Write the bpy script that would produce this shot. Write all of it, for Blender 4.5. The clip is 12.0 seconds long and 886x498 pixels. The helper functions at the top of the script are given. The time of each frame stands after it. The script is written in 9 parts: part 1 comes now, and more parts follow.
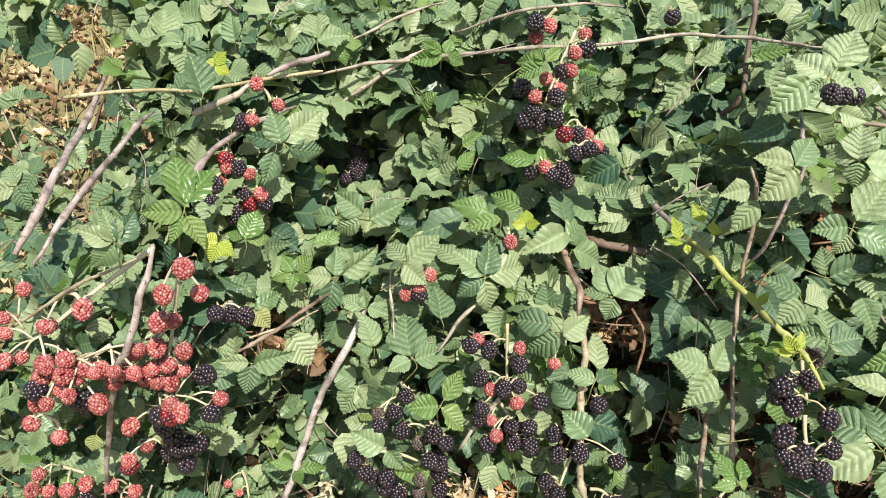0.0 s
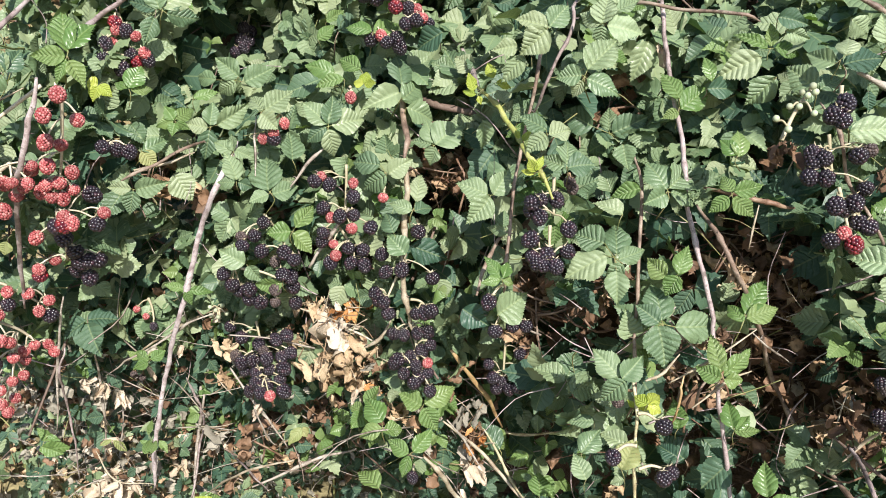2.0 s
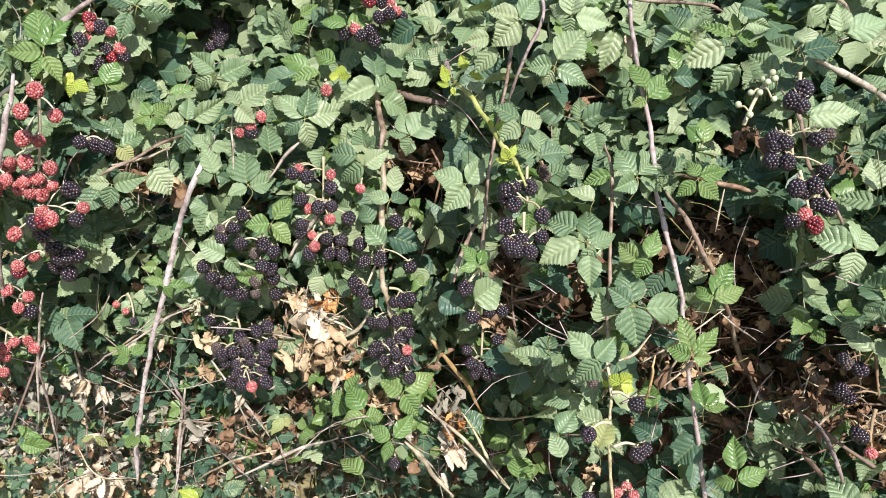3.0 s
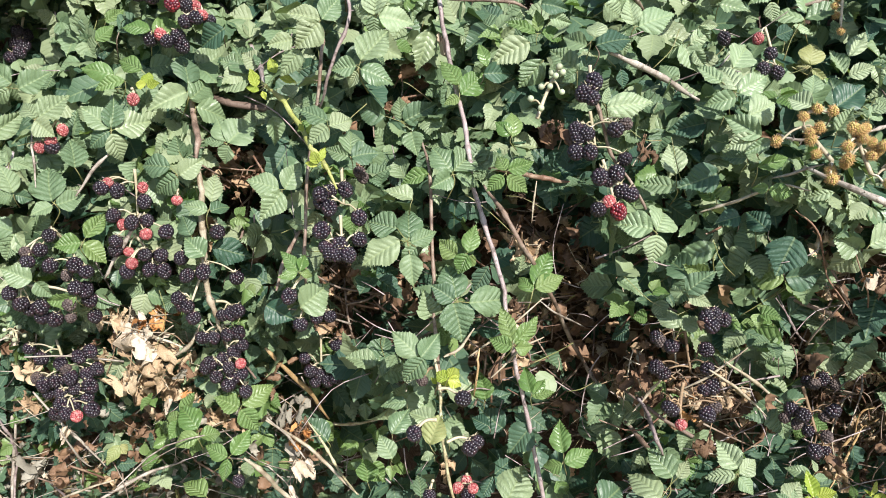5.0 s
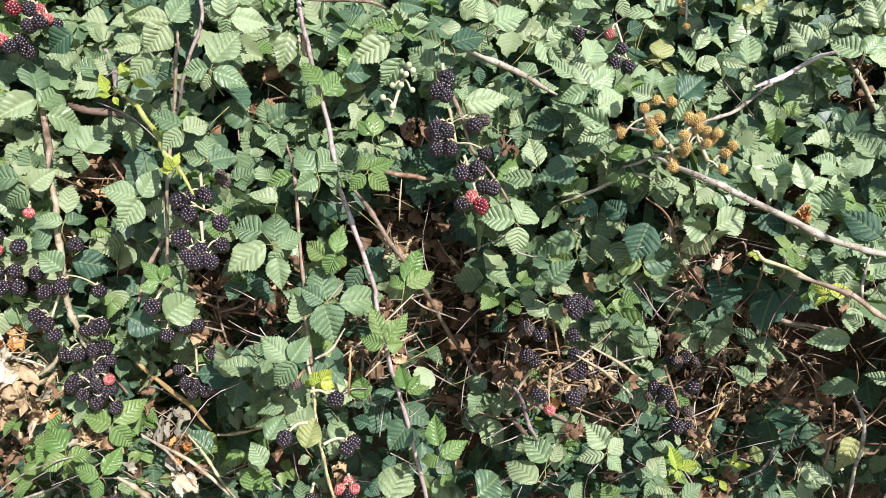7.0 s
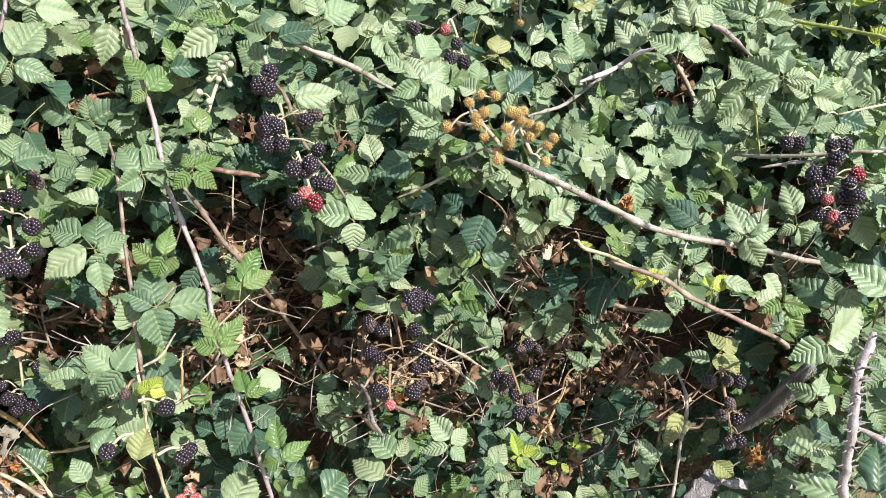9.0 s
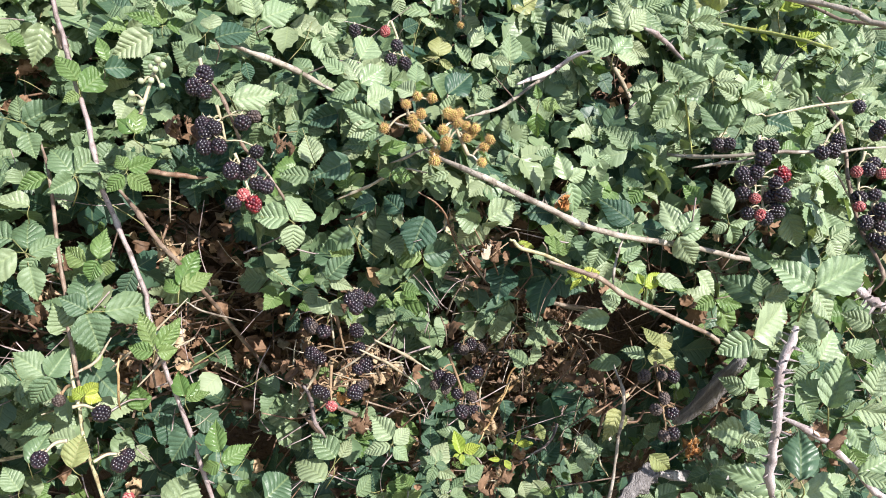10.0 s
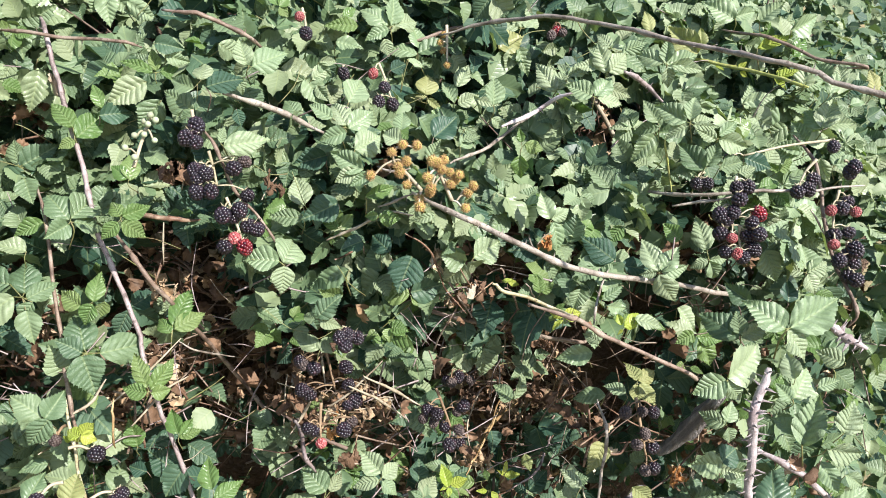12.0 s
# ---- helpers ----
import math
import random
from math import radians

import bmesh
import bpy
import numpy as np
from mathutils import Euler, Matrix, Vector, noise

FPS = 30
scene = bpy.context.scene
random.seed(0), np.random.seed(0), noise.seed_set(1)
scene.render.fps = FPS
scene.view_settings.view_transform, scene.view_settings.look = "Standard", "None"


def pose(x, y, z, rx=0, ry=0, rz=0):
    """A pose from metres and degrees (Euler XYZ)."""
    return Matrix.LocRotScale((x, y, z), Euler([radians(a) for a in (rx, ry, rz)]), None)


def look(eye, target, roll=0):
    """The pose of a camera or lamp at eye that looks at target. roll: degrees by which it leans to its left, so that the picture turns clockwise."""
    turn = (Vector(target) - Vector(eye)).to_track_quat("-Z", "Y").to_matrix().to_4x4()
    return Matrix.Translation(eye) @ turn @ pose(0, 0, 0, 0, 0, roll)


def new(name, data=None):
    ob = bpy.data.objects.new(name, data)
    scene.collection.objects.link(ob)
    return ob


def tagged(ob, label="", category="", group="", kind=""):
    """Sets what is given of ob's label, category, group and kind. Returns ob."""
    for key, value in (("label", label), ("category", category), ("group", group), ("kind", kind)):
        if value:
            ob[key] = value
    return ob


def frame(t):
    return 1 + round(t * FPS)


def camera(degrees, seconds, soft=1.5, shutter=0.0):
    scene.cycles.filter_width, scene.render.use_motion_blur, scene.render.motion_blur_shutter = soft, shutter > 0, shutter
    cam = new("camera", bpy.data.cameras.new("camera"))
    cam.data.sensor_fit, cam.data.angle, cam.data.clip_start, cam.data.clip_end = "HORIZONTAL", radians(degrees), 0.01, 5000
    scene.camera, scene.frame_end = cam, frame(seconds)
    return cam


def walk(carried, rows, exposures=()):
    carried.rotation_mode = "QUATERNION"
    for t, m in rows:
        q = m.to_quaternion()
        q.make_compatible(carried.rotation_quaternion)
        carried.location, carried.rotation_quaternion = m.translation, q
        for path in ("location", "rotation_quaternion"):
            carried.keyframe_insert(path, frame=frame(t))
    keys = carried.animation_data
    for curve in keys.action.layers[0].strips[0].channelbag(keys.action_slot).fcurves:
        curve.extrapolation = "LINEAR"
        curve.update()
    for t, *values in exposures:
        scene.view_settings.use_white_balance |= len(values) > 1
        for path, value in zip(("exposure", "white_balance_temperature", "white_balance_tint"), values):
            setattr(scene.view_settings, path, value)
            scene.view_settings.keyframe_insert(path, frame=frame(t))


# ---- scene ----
cam = camera(60.1, 12.0, 0.6)
METRES, EYE, TILT, LEAN, TURN = 0.62, 1.35, -15.0, 0.0, 0.0
ROWS = [
    (0.0, 0.0, 0.0, 0.0, 0.0, 0.0, 0.0),
    (0.5, 0.131, -0.1396, -0.0077, 0.37, -1.45, -0.87),
    (1.0, 0.2642, -0.2534, -0.0693, 0.12, -2.96, -1.48),
    (1.5, 0.2976, -0.2947, -0.1294, -0.28, -4.29, -1.39),
    (2.0, 0.3154, -0.309, -0.162, -0.2, -5.05, -1.3),
    (2.5, 0.3011, -0.3365, -0.1633, -0.38, -5.31, -1.02),
    (3.0, 0.3126, -0.3448, -0.1723, -2.09, -5.41, -0.4),
    (5.0, 0.4477, -0.3459, -0.1728, -10.59, -5.5, 2.56),
    (5.5, 0.467, -0.3515, -0.1755, -12.51, -5.61, 3.24),
    (6.0, 0.4907, -0.3565, -0.1784, -14.27, -5.72, 3.76),
    (6.5, 0.509, -0.365, -0.1785, -15.9, -5.87, 4.25),
    (8.5, 0.6047, -0.3946, -0.1849, -23.04, -6.45, 5.32),
    (9.0, 0.6265, -0.4016, -0.1913, -25.82, -6.94, 5.47),
    (9.5, 0.6416, -0.414, -0.1915, -28.15, -7.2, 5.54),
    (10.0, 0.6498, -0.4262, -0.1921, -29.12, -7.25, 5.59),
    (10.5, 0.6513, -0.4319, -0.1943, -29.37, -7.19, 5.6),
    (11.0, 0.6569, -0.4342, -0.1949, -29.38, -7.18, 5.78),
    (11.5, 0.6653, -0.4357, -0.1728, -29.33, -6.97, 5.87),
    (12.0, 0.6584, -0.4699, -0.1251, -29.36, -6.73, 5.84),
]
walk(cam, [(t, pose(0, 0, EYE, TILT, LEAN, TURN) @ pose(METRES * x, METRES * y, METRES * z, 90 + pitch, roll, yaw)) for t, x, y, z, yaw, pitch, roll in ROWS], exposures=((0.0, 0.77, 6800, 4.0), (1.0, 0.78, 6600, 7.0), (2.5, 0.85, 6320, 11.5), (6.0, 0.87, 6280, 10.5), (9.0, 0.97, 6280, 11.5), (12.0, 0.96, 6280, 12)))

# ---- light ----
SUN_FROM = Vector((0.21, -0.73, 0.64)).normalized()
world = bpy.data.worlds.new("sky")
scene.world = world
world.use_nodes = True
wn = world.node_tree.nodes
sky = wn.new("ShaderNodeTexSky")
sky.sky_type = "NISHITA"
sky.sun_disc = False
sky.sun_elevation = math.asin(SUN_FROM.z)
sky.sun_rotation = math.atan2(SUN_FROM.x, SUN_FROM.y)
wn["Background"].inputs["Strength"].default_value = 0.10
world.node_tree.links.new(sky.outputs[0], wn["Background"].inputs["Color"])
sun_data = bpy.data.lights.new("sun", "SUN")
sun_data.energy, sun_data.angle, sun_data.color = 5.0, radians(0.55), (1.0, 0.95, 0.86)
sun = new("sun", sun_data)
sun.matrix_world = look(SUN_FROM * 20, (0, 0, 0))


# ---- materials ----
def shader(name):
    """A node material, with its node tree, its links and its Principled shader."""
    m = bpy.data.materials.new(name)
    m.use_nodes = True
    return m, m.node_tree.nodes, m.node_tree.links, m.node_tree.nodes["Principled BSDF"]


def chance(nodes, links):
    """A random number for each object and each loose piece of a mesh."""
    info, geo, add = nodes.new("ShaderNodeObjectInfo"), nodes.new("ShaderNodeNewGeometry"), nodes.new("ShaderNodeMath")
    add.operation = "ADD"
    links.new(info.outputs["Random"], add.inputs[0])
    links.new(geo.outputs["Random Per Island"], add.inputs[1])
    part_of = nodes.new("ShaderNodeMath")
    part_of.operation = "FRACT"
    links.new(add.outputs[0], part_of.inputs[0])
    return part_of.outputs[0]


def ramp(nodes, stops):
    r = nodes.new("ShaderNodeValToRGB")
    while len(r.color_ramp.elements) < len(stops):
        r.color_ramp.elements.new(0.5)
    for e, (at, c) in zip(r.color_ramp.elements, stops):
        e.position, e.color = at, (*c, 1)
    return r


def mixed(nodes, links, kind, factor, a, b):
    m = nodes.new("ShaderNodeMix")
    m.data_type, m.blend_type = "RGBA", kind
    for value, socket in ((factor, m.inputs[0]), (a, m.inputs[6]), (b, m.inputs[7])):
        if isinstance(value, (int, float)):
            socket.default_value = value
        elif isinstance(value, tuple):
            socket.default_value = (*value, 1)
        else:
            links.new(value, socket)
    return m.outputs[2]


def calc(nodes, links, op, a, b=0.0, c=0.0):
    m = nodes.new("ShaderNodeMath")
    m.operation = op
    for value, socket in zip((a, b, c), m.inputs):
        if isinstance(value, (int, float)):
            socket.default_value = value
        else:
            links.new(value, socket)
    return m.outputs[0]


def leaf_material(name, colours, gloss=0.46, through_light=0.18, vein=(0.30, 0.36, 0.16), spots=0.0):
    """A bramble leaf: pleated between the side veins, paler along them, a little light shines through."""
    m, n, l, bsdf = shader(name)
    uv = n.new("ShaderNodeUVMap")
    uv.uv_map = "leaf"
    xy = n.new("ShaderNodeSeparateXYZ")
    l.new(uv.outputs[0], xy.inputs[0])
    across = calc(n, l, "ABSOLUTE", calc(n, l, "MULTIPLY_ADD", xy.outputs[0], 2.0, -1.0))
    phase = calc(n, l, "MULTIPLY", xy.outputs[1], 8.0)
    wave = calc(n, l, "ABSOLUTE", calc(n, l, "SUBTRACT", calc(n, l, "FRACT", phase), 0.5))
    side = n.new("ShaderNodeMapRange")
    side.inputs[1].default_value, side.inputs[2].default_value = 0.38, 0.5
    l.new(wave, side.inputs[0])
    mid = n.new("ShaderNodeMapRange")
    mid.inputs[1].default_value, mid.inputs[2].default_value = 0.07, 0.02
    l.new(across, mid.inputs[0])
    veins = calc(n, l, "MAXIMUM", calc(n, l, "MULTIPLY", side.outputs[0], 0.3), mid.outputs[0])
    furrow = calc(n, l, "POWER", calc(n, l, "MULTIPLY", wave, 2.0), 3.0)
    grain = n.new("ShaderNodeTexNoise")
    grain.inputs["Scale"].default_value, grain.inputs["Detail"].default_value = 26.0, 3.0
    geo = n.new("ShaderNodeTexCoord")
    l.new(geo.outputs["Object"], grain.inputs["Vector"])
    fine = n.new("ShaderNodeTexNoise")
    fine.inputs["Scale"].default_value, fine.inputs["Detail"].default_value = 22.0, 2.5
    l.new(uv.outputs[0], fine.inputs["Vector"])
    tone = ramp(n, colours)
    l.new(chance(n, l), tone.inputs[0])
    base = mixed(n, l, "MULTIPLY", 0.55, tone.outputs[0], ramp_of(n, l, grain.outputs["Fac"], ((0.3, (0.62, 0.66, 0.60)), (0.7, (1.0, 1.0, 0.95)))))
    base = mixed(n, l, "MIX", calc(n, l, "MULTIPLY", veins, 0.30), base, vein)
    if spots:
        dots = ramp_of(n, l, grain.outputs["Fac"], ((0.60, (0, 0, 0)), (0.68, (1, 1, 1))))
        base = mixed(n, l, "MIX", calc(n, l, "MULTIPLY", dots, spots), base, (0.22, 0.12, 0.04))
    l.new(base, bsdf.inputs["Base Color"])
    l.new(calc(n, l, "MULTIPLY_ADD", calc(n, l, "FRACT", calc(n, l, "MULTIPLY", chance(n, l), 7.31)), 0.2, gloss - 0.1), bsdf.inputs["Roughness"])
    bsdf.inputs["Specular IOR Level"].default_value = 0.48
    height = calc(n, l, "ADD", calc(n, l, "MULTIPLY", furrow, -1.0), calc(n, l, "MULTIPLY", fine.outputs["Fac"], 1.3))
    bump = n.new("ShaderNodeBump")
    bump.inputs["Distance"].default_value = 0.0013
    l.new(calc(n, l, "MULTIPLY_ADD", calc(n, l, "FRACT", calc(n, l, "MULTIPLY", chance(n, l), 3.77)), 0.85, 0.15), bump.inputs["Strength"])
    l.new(height, bump.inputs["Height"])
    l.new(bump.outputs[0], bsdf.inputs["Normal"])
    glow = n.new("ShaderNodeBsdfTranslucent")
    l.new(mixed(n, l, "MULTIPLY", 1.0, base, (1.25, 1.35, 0.55)), glow.inputs["Color"])
    both = n.new("ShaderNodeMixShader")
    both.inputs[0].default_value = through_light
    l.new(bsdf.outputs[0], both.inputs[1])
    l.new(glow.outputs[0], both.inputs[2])
    l.new(both.outputs[0], n["Material Output"].inputs["Surface"])
    return m


def ramp_of(n, l, value, stops):
    r = ramp(n, stops)
    l.new(value, r.inputs[0])
    return r.outputs[0]


def rough_material(name, stops, scale, roughness=0.7, bump=0.5, depth=0.002, stretch=(1, 1, 1), spread=0.35):
    """Noise-mottled matter (bark, dry leaf, soil) that differs from piece to piece."""
    m, n, l, bsdf = shader(name)
    at = n.new("ShaderNodeTexCoord")
    place = n.new("ShaderNodeMapping")
    place.inputs["Scale"].default_value = stretch
    l.new(at.outputs["Object"], place.inputs[0])
    big, small = n.new("ShaderNodeTexNoise"), n.new("ShaderNodeTexNoise")
    big.inputs["Scale"].default_value, big.inputs["Detail"].default_value = scale, 4.0
    small.inputs["Scale"].default_value, small.inputs["Detail"].default_value = scale * 7, 3.0
    l.new(place.outputs[0], big.inputs["Vector"])
    l.new(place.outputs[0], small.inputs["Vector"])
    mixture = calc(n, l, "ADD", calc(n, l, "MULTIPLY", big.outputs["Fac"], 1.0 - spread), calc(n, l, "MULTIPLY", chance(n, l), spread))
    colour = ramp_of(n, l, mixture, stops)
    colour = mixed(n, l, "MULTIPLY", 0.6, colour, ramp_of(n, l, small.outputs["Fac"], ((0.3, (0.55, 0.52, 0.5)), (0.65, (1, 1, 1)))))
    l.new(colour, bsdf.inputs["Base Color"])
    bsdf.inputs["Roughness"].default_value = roughness
    b = n.new("ShaderNodeBump")
    b.inputs["Strength"].default_value, b.inputs["Distance"].default_value = bump, depth
    l.new(small.outputs["Fac"], b.inputs["Height"])
    l.new(b.outputs[0], bsdf.inputs["Normal"])
    return m


def bark_material(name, plain, dark, pale):
    """Cane bark: dark blotches and scabs, a pale bloom that wears off, and a fine rough grain."""
    m, n, l, bsdf = shader(name)
    at = n.new("ShaderNodeTexCoord")
    noises = []
    for scale, detail in ((48.0, 4.0), (150.0, 3.0), (700.0, 2.0)):
        t = n.new("ShaderNodeTexNoise")
        t.inputs["Scale"].default_value, t.inputs["Detail"].default_value = scale, detail
        l.new(at.outputs["Object"], t.inputs["Vector"])
        noises.append(t.outputs["Fac"])
    patch, scab, grain = noises
    colour = mixed(n, l, "MIX", ramp_of(n, l, patch, ((0.50, (0, 0, 0)), (0.62, (1, 1, 1)))), plain, pale)
    colour = mixed(n, l, "MIX", ramp_of(n, l, patch, ((0.34, (0.85, 0.85, 0.85)), (0.46, (0, 0, 0)))), colour, dark)
    colour = mixed(n, l, "MIX", ramp_of(n, l, scab, ((0.58, (0, 0, 0)), (0.66, (0.75, 0.75, 0.75)))), colour, dark)
    colour = mixed(n, l, "MULTIPLY", 0.7, colour, ramp_of(n, l, grain, ((0.3, (0.62, 0.60, 0.58)), (0.65, (1, 1, 1)))))
    info = n.new("ShaderNodeObjectInfo")
    colour = mixed(n, l, "MULTIPLY", 1.0, colour, ramp_of(n, l, info.outputs["Random"], ((0.0, (0.78, 0.76, 0.74)), (1.0, (1.05, 1.05, 1.05)))))
    l.new(colour, bsdf.inputs["Base Color"])
    bsdf.inputs["Roughness"].default_value = 0.58
    b = n.new("ShaderNodeBump")
    b.inputs["Strength"].default_value, b.inputs["Distance"].default_value = 0.9, 0.0012
    l.new(calc(n, l, "ADD", scab, calc(n, l, "MULTIPLY", grain, 0.4)), b.inputs["Height"])
    l.new(b.outputs[0], bsdf.inputs["Normal"])
    return m


def fruit_material(name, colours, gloss, coat=0.0, scatter=0.0):
    """Juicy drupelets, each of a slightly different ripeness."""
    m, n, l, bsdf = shader(name)
    geo = n.new("ShaderNodeNewGeometry")
    tone = ramp_of(n, l, geo.outputs["Random Per Island"], colours)
    info = n.new("ShaderNodeObjectInfo")
    tone = mixed(n, l, "MULTIPLY", 1.0, tone, ramp_of(n, l, info.outputs["Random"], ((0.0, (0.72, 0.66, 0.66)), (1.0, (1.1, 1.1, 1.1)))))
    l.new(tone, bsdf.inputs["Base Color"])
    bsdf.inputs["Roughness"].default_value = gloss
    bsdf.inputs["Coat Weight"].default_value = coat
    bsdf.inputs["Coat Roughness"].default_value = 0.12
    if scatter:
        bsdf.inputs["Subsurface Weight"].default_value = scatter
        bsdf.inputs["Subsurface Radius"].default_value = (0.004, 0.0012, 0.001)
        bsdf.inputs["Subsurface Scale"].default_value = 0.6
    return m


LEAF = {
    "green": leaf_material("leaf_green", ((0.0, (0.068, 0.122, 0.072)), (0.3, (0.136, 0.204, 0.108)), (0.7, (0.210, 0.274, 0.152)), (1.0, (0.280, 0.322, 0.194)))),
    "bright": leaf_material("leaf_young", ((0.0, (0.116, 0.206, 0.062)), (0.6, (0.160, 0.250, 0.084)), (1.0, (0.214, 0.288, 0.108))), 0.35, 0.30),
    "yellow": leaf_material("leaf_shoot", ((0.0, (0.30, 0.39, 0.06)), (1.0, (0.44, 0.47, 0.09))), 0.35, 0.30, (0.45, 0.45, 0.15)),
    "pale": leaf_material("leaf_fading", ((0.0, (0.26, 0.30, 0.12)), (1.0, (0.36, 0.36, 0.16))), 0.5, 0.25, (0.42, 0.42, 0.22), 0.5),
    # pale grey-green with the brightness of sun-facing leaves worked into the colour
    "sun_pale": leaf_material("leaf_sun_pale", ((0.0, (0.202, 0.284, 0.158)), (0.5, (0.268, 0.343, 0.203)), (1.0, (0.326, 0.388, 0.243)))),
    "bleached": leaf_material("leaf_bleached", ((0.0, (0.46, 0.42, 0.33)), (1.0, (0.66, 0.62, 0.52))), 0.7, 0.15, (0.5, 0.45, 0.34)),
    # dark: shade put into the leaf colour, for leaves out of the sun
    "dark": leaf_material("leaf_shade_dark", ((0.0, (0.040, 0.094, 0.064)), (0.5, (0.060, 0.122, 0.078)), (1.0, (0.092, 0.158, 0.098))), 0.54, 0.27),
}
DRY = {
    "white": rough_material("dry_leaf_bleached", ((0.25, (0.40, 0.31, 0.21)), (0.7, (0.66, 0.57, 0.46))), 40, 0.75, 0.6, 0.001),
    "tan": rough_material("dry_leaf_tan", ((0.25, (0.28, 0.175, 0.095)), (0.5, (0.44, 0.31, 0.185)), (0.75, (0.62, 0.50, 0.34))), 40, 0.7, 0.6, 0.001),
    "orange": rough_material("dry_leaf_orange", ((0.25, (0.36, 0.14, 0.04)), (0.7, (0.55, 0.27, 0.09))), 40, 0.6, 0.6, 0.001),
    "brown": rough_material("dry_leaf_brown", ((0.25, (0.10, 0.055, 0.03)), (0.7, (0.24, 0.14, 0.08))), 40, 0.7, 0.6, 0.001),
    "grey": rough_material("dry_leaf_grey", ((0.25, (0.17, 0.155, 0.12)), (0.7, (0.36, 0.33, 0.27))), 40, 0.7, 0.6, 0.001),
}
BARK = {
    "brown": bark_material("cane_brown", (0.235, 0.165, 0.125), (0.085, 0.055, 0.040), (0.34, 0.275, 0.22)),
    "grey": bark_material("cane_grey", (0.34, 0.295, 0.25), (0.14, 0.108, 0.085), (0.47, 0.425, 0.37)),
    "mauve": bark_material("cane_mauve", (0.315, 0.250, 0.245), (0.11, 0.082, 0.070), (0.42, 0.365, 0.36)),
    "lilac": bark_material("cane_lilac", (0.52, 0.45, 0.465), (0.28, 0.215, 0.215), (0.62, 0.56, 0.57)),
    "green": bark_material("cane_green", (0.205, 0.225, 0.075), (0.17, 0.12, 0.06), (0.28, 0.28, 0.13)),
    "lime": bark_material("cane_lime", (0.35, 0.38, 0.10), (0.24, 0.23, 0.09), (0.44, 0.45, 0.17)),
    "red": bark_material("cane_red", (0.235, 0.135, 0.088), (0.12, 0.060, 0.040), (0.33, 0.235, 0.165)),
    "cream": bark_material("cane_cream", (0.46, 0.43, 0.26), (0.28, 0.22, 0.12), (0.55, 0.51, 0.35)),
    "pale": bark_material("cane_pale", (0.40, 0.345, 0.25), (0.24, 0.18, 0.12), (0.50, 0.45, 0.35)),
    "gold": bark_material("cane_gold", (0.36, 0.24, 0.11), (0.22, 0.13, 0.06), (0.48, 0.36, 0.19)),
    "dark": rough_material("cane_dark", ((0.3, (0.10, 0.065, 0.05)), (0.7, (0.20, 0.14, 0.11))), 75, 0.7, 0.8, 0.0015, (1, 1, 0.3)),
    "wood": rough_material("weathered_wood", ((0.3, (0.22, 0.20, 0.20)), (0.5, (0.42, 0.39, 0.39)), (0.7, (0.60, 0.56, 0.55))), 120, 0.85, 1.0, 0.006, (1, 0.5, 0.12)),
}
STALK = rough_material("fruit_stalk", ((0.3, (0.33, 0.29, 0.18)), (0.7, (0.54, 0.48, 0.34))), 60, 0.6, 0.3, 0.0006)
STALK_PALE = rough_material("fruit_stalk_pale", ((0.3, (0.36, 0.31, 0.21)), (0.7, (0.58, 0.52, 0.40))), 60, 0.6, 0.3, 0.0006)
STALK_DRY = rough_material("fruit_stalk_dry", ((0.3, (0.16, 0.10, 0.055)), (0.7, (0.32, 0.22, 0.13))), 60, 0.7, 0.3, 0.0006)
FRUIT = {
    "b": fruit_material("fruit_black", ((0.0, (0.012, 0.009, 0.014)), (0.8, (0.020, 0.014, 0.022)), (1.0, (0.040, 0.018, 0.026))), 0.33, 0.18),
    "d": fruit_material("fruit_dark_red", ((0.0, (0.05, 0.008, 0.018)), (0.6, (0.14, 0.012, 0.02)), (1.0, (0.26, 0.02, 0.025))), 0.30, 0.3),
    "r": fruit_material("fruit_red", ((0.0, (0.24, 0.040, 0.044)), (0.6, (0.325, 0.085, 0.085)), (1.0, (0.43, 0.20, 0.185))), 0.48, 0.08, 0.12),
    "s": fruit_material("fruit_dry", ((0.0, (0.035, 0.024, 0.024)), (0.7, (0.075, 0.055, 0.05)), (1.0, (0.12, 0.09, 0.08))), 0.6, 0.0),
    "y": fruit_material("fruit_unripe", ((0.0, (0.36, 0.31, 0.08)), (0.6, (0.44, 0.31, 0.11)), (1.0, (0.46, 0.26, 0.12))), 0.5, 0.0),
    "w": fruit_material("bud_white", ((0.0, (0.27, 0.34, 0.20)), (1.0, (0.42, 0.47, 0.32))), 0.6, 0.0),
}
STAMEN = rough_material("stamens", ((0.3, (0.42, 0.24, 0.08)), (0.7, (0.66, 0.44, 0.20))), 60, 0.7, 0.2, 0.0005)
# mottled brown of the made-up backing seen through gaps in the leaves
BACKING = rough_material("gap_backing", ((0.3, (0.07, 0.042, 0.028)), (0.55, (0.15, 0.095, 0.06)), (0.75, (0.28, 0.20, 0.13))), 18, 0.9, 1.0, 0.02)
EARTH = rough_material("dry_grass_ground", ((0.3, (0.14, 0.12, 0.06)), (0.5, (0.24, 0.20, 0.10)), (0.7, (0.20, 0.21, 0.09))), 6, 0.9, 0.8, 0.02)
STRAW = rough_material("dry_grass", ((0.2, (0.22, 0.18, 0.08)), (0.5, (0.33, 0.27, 0.13)), (0.8, (0.18, 0.21, 0.07))), 20, 0.7, 0.2, 0.001, (1, 1, 1), 0.7)


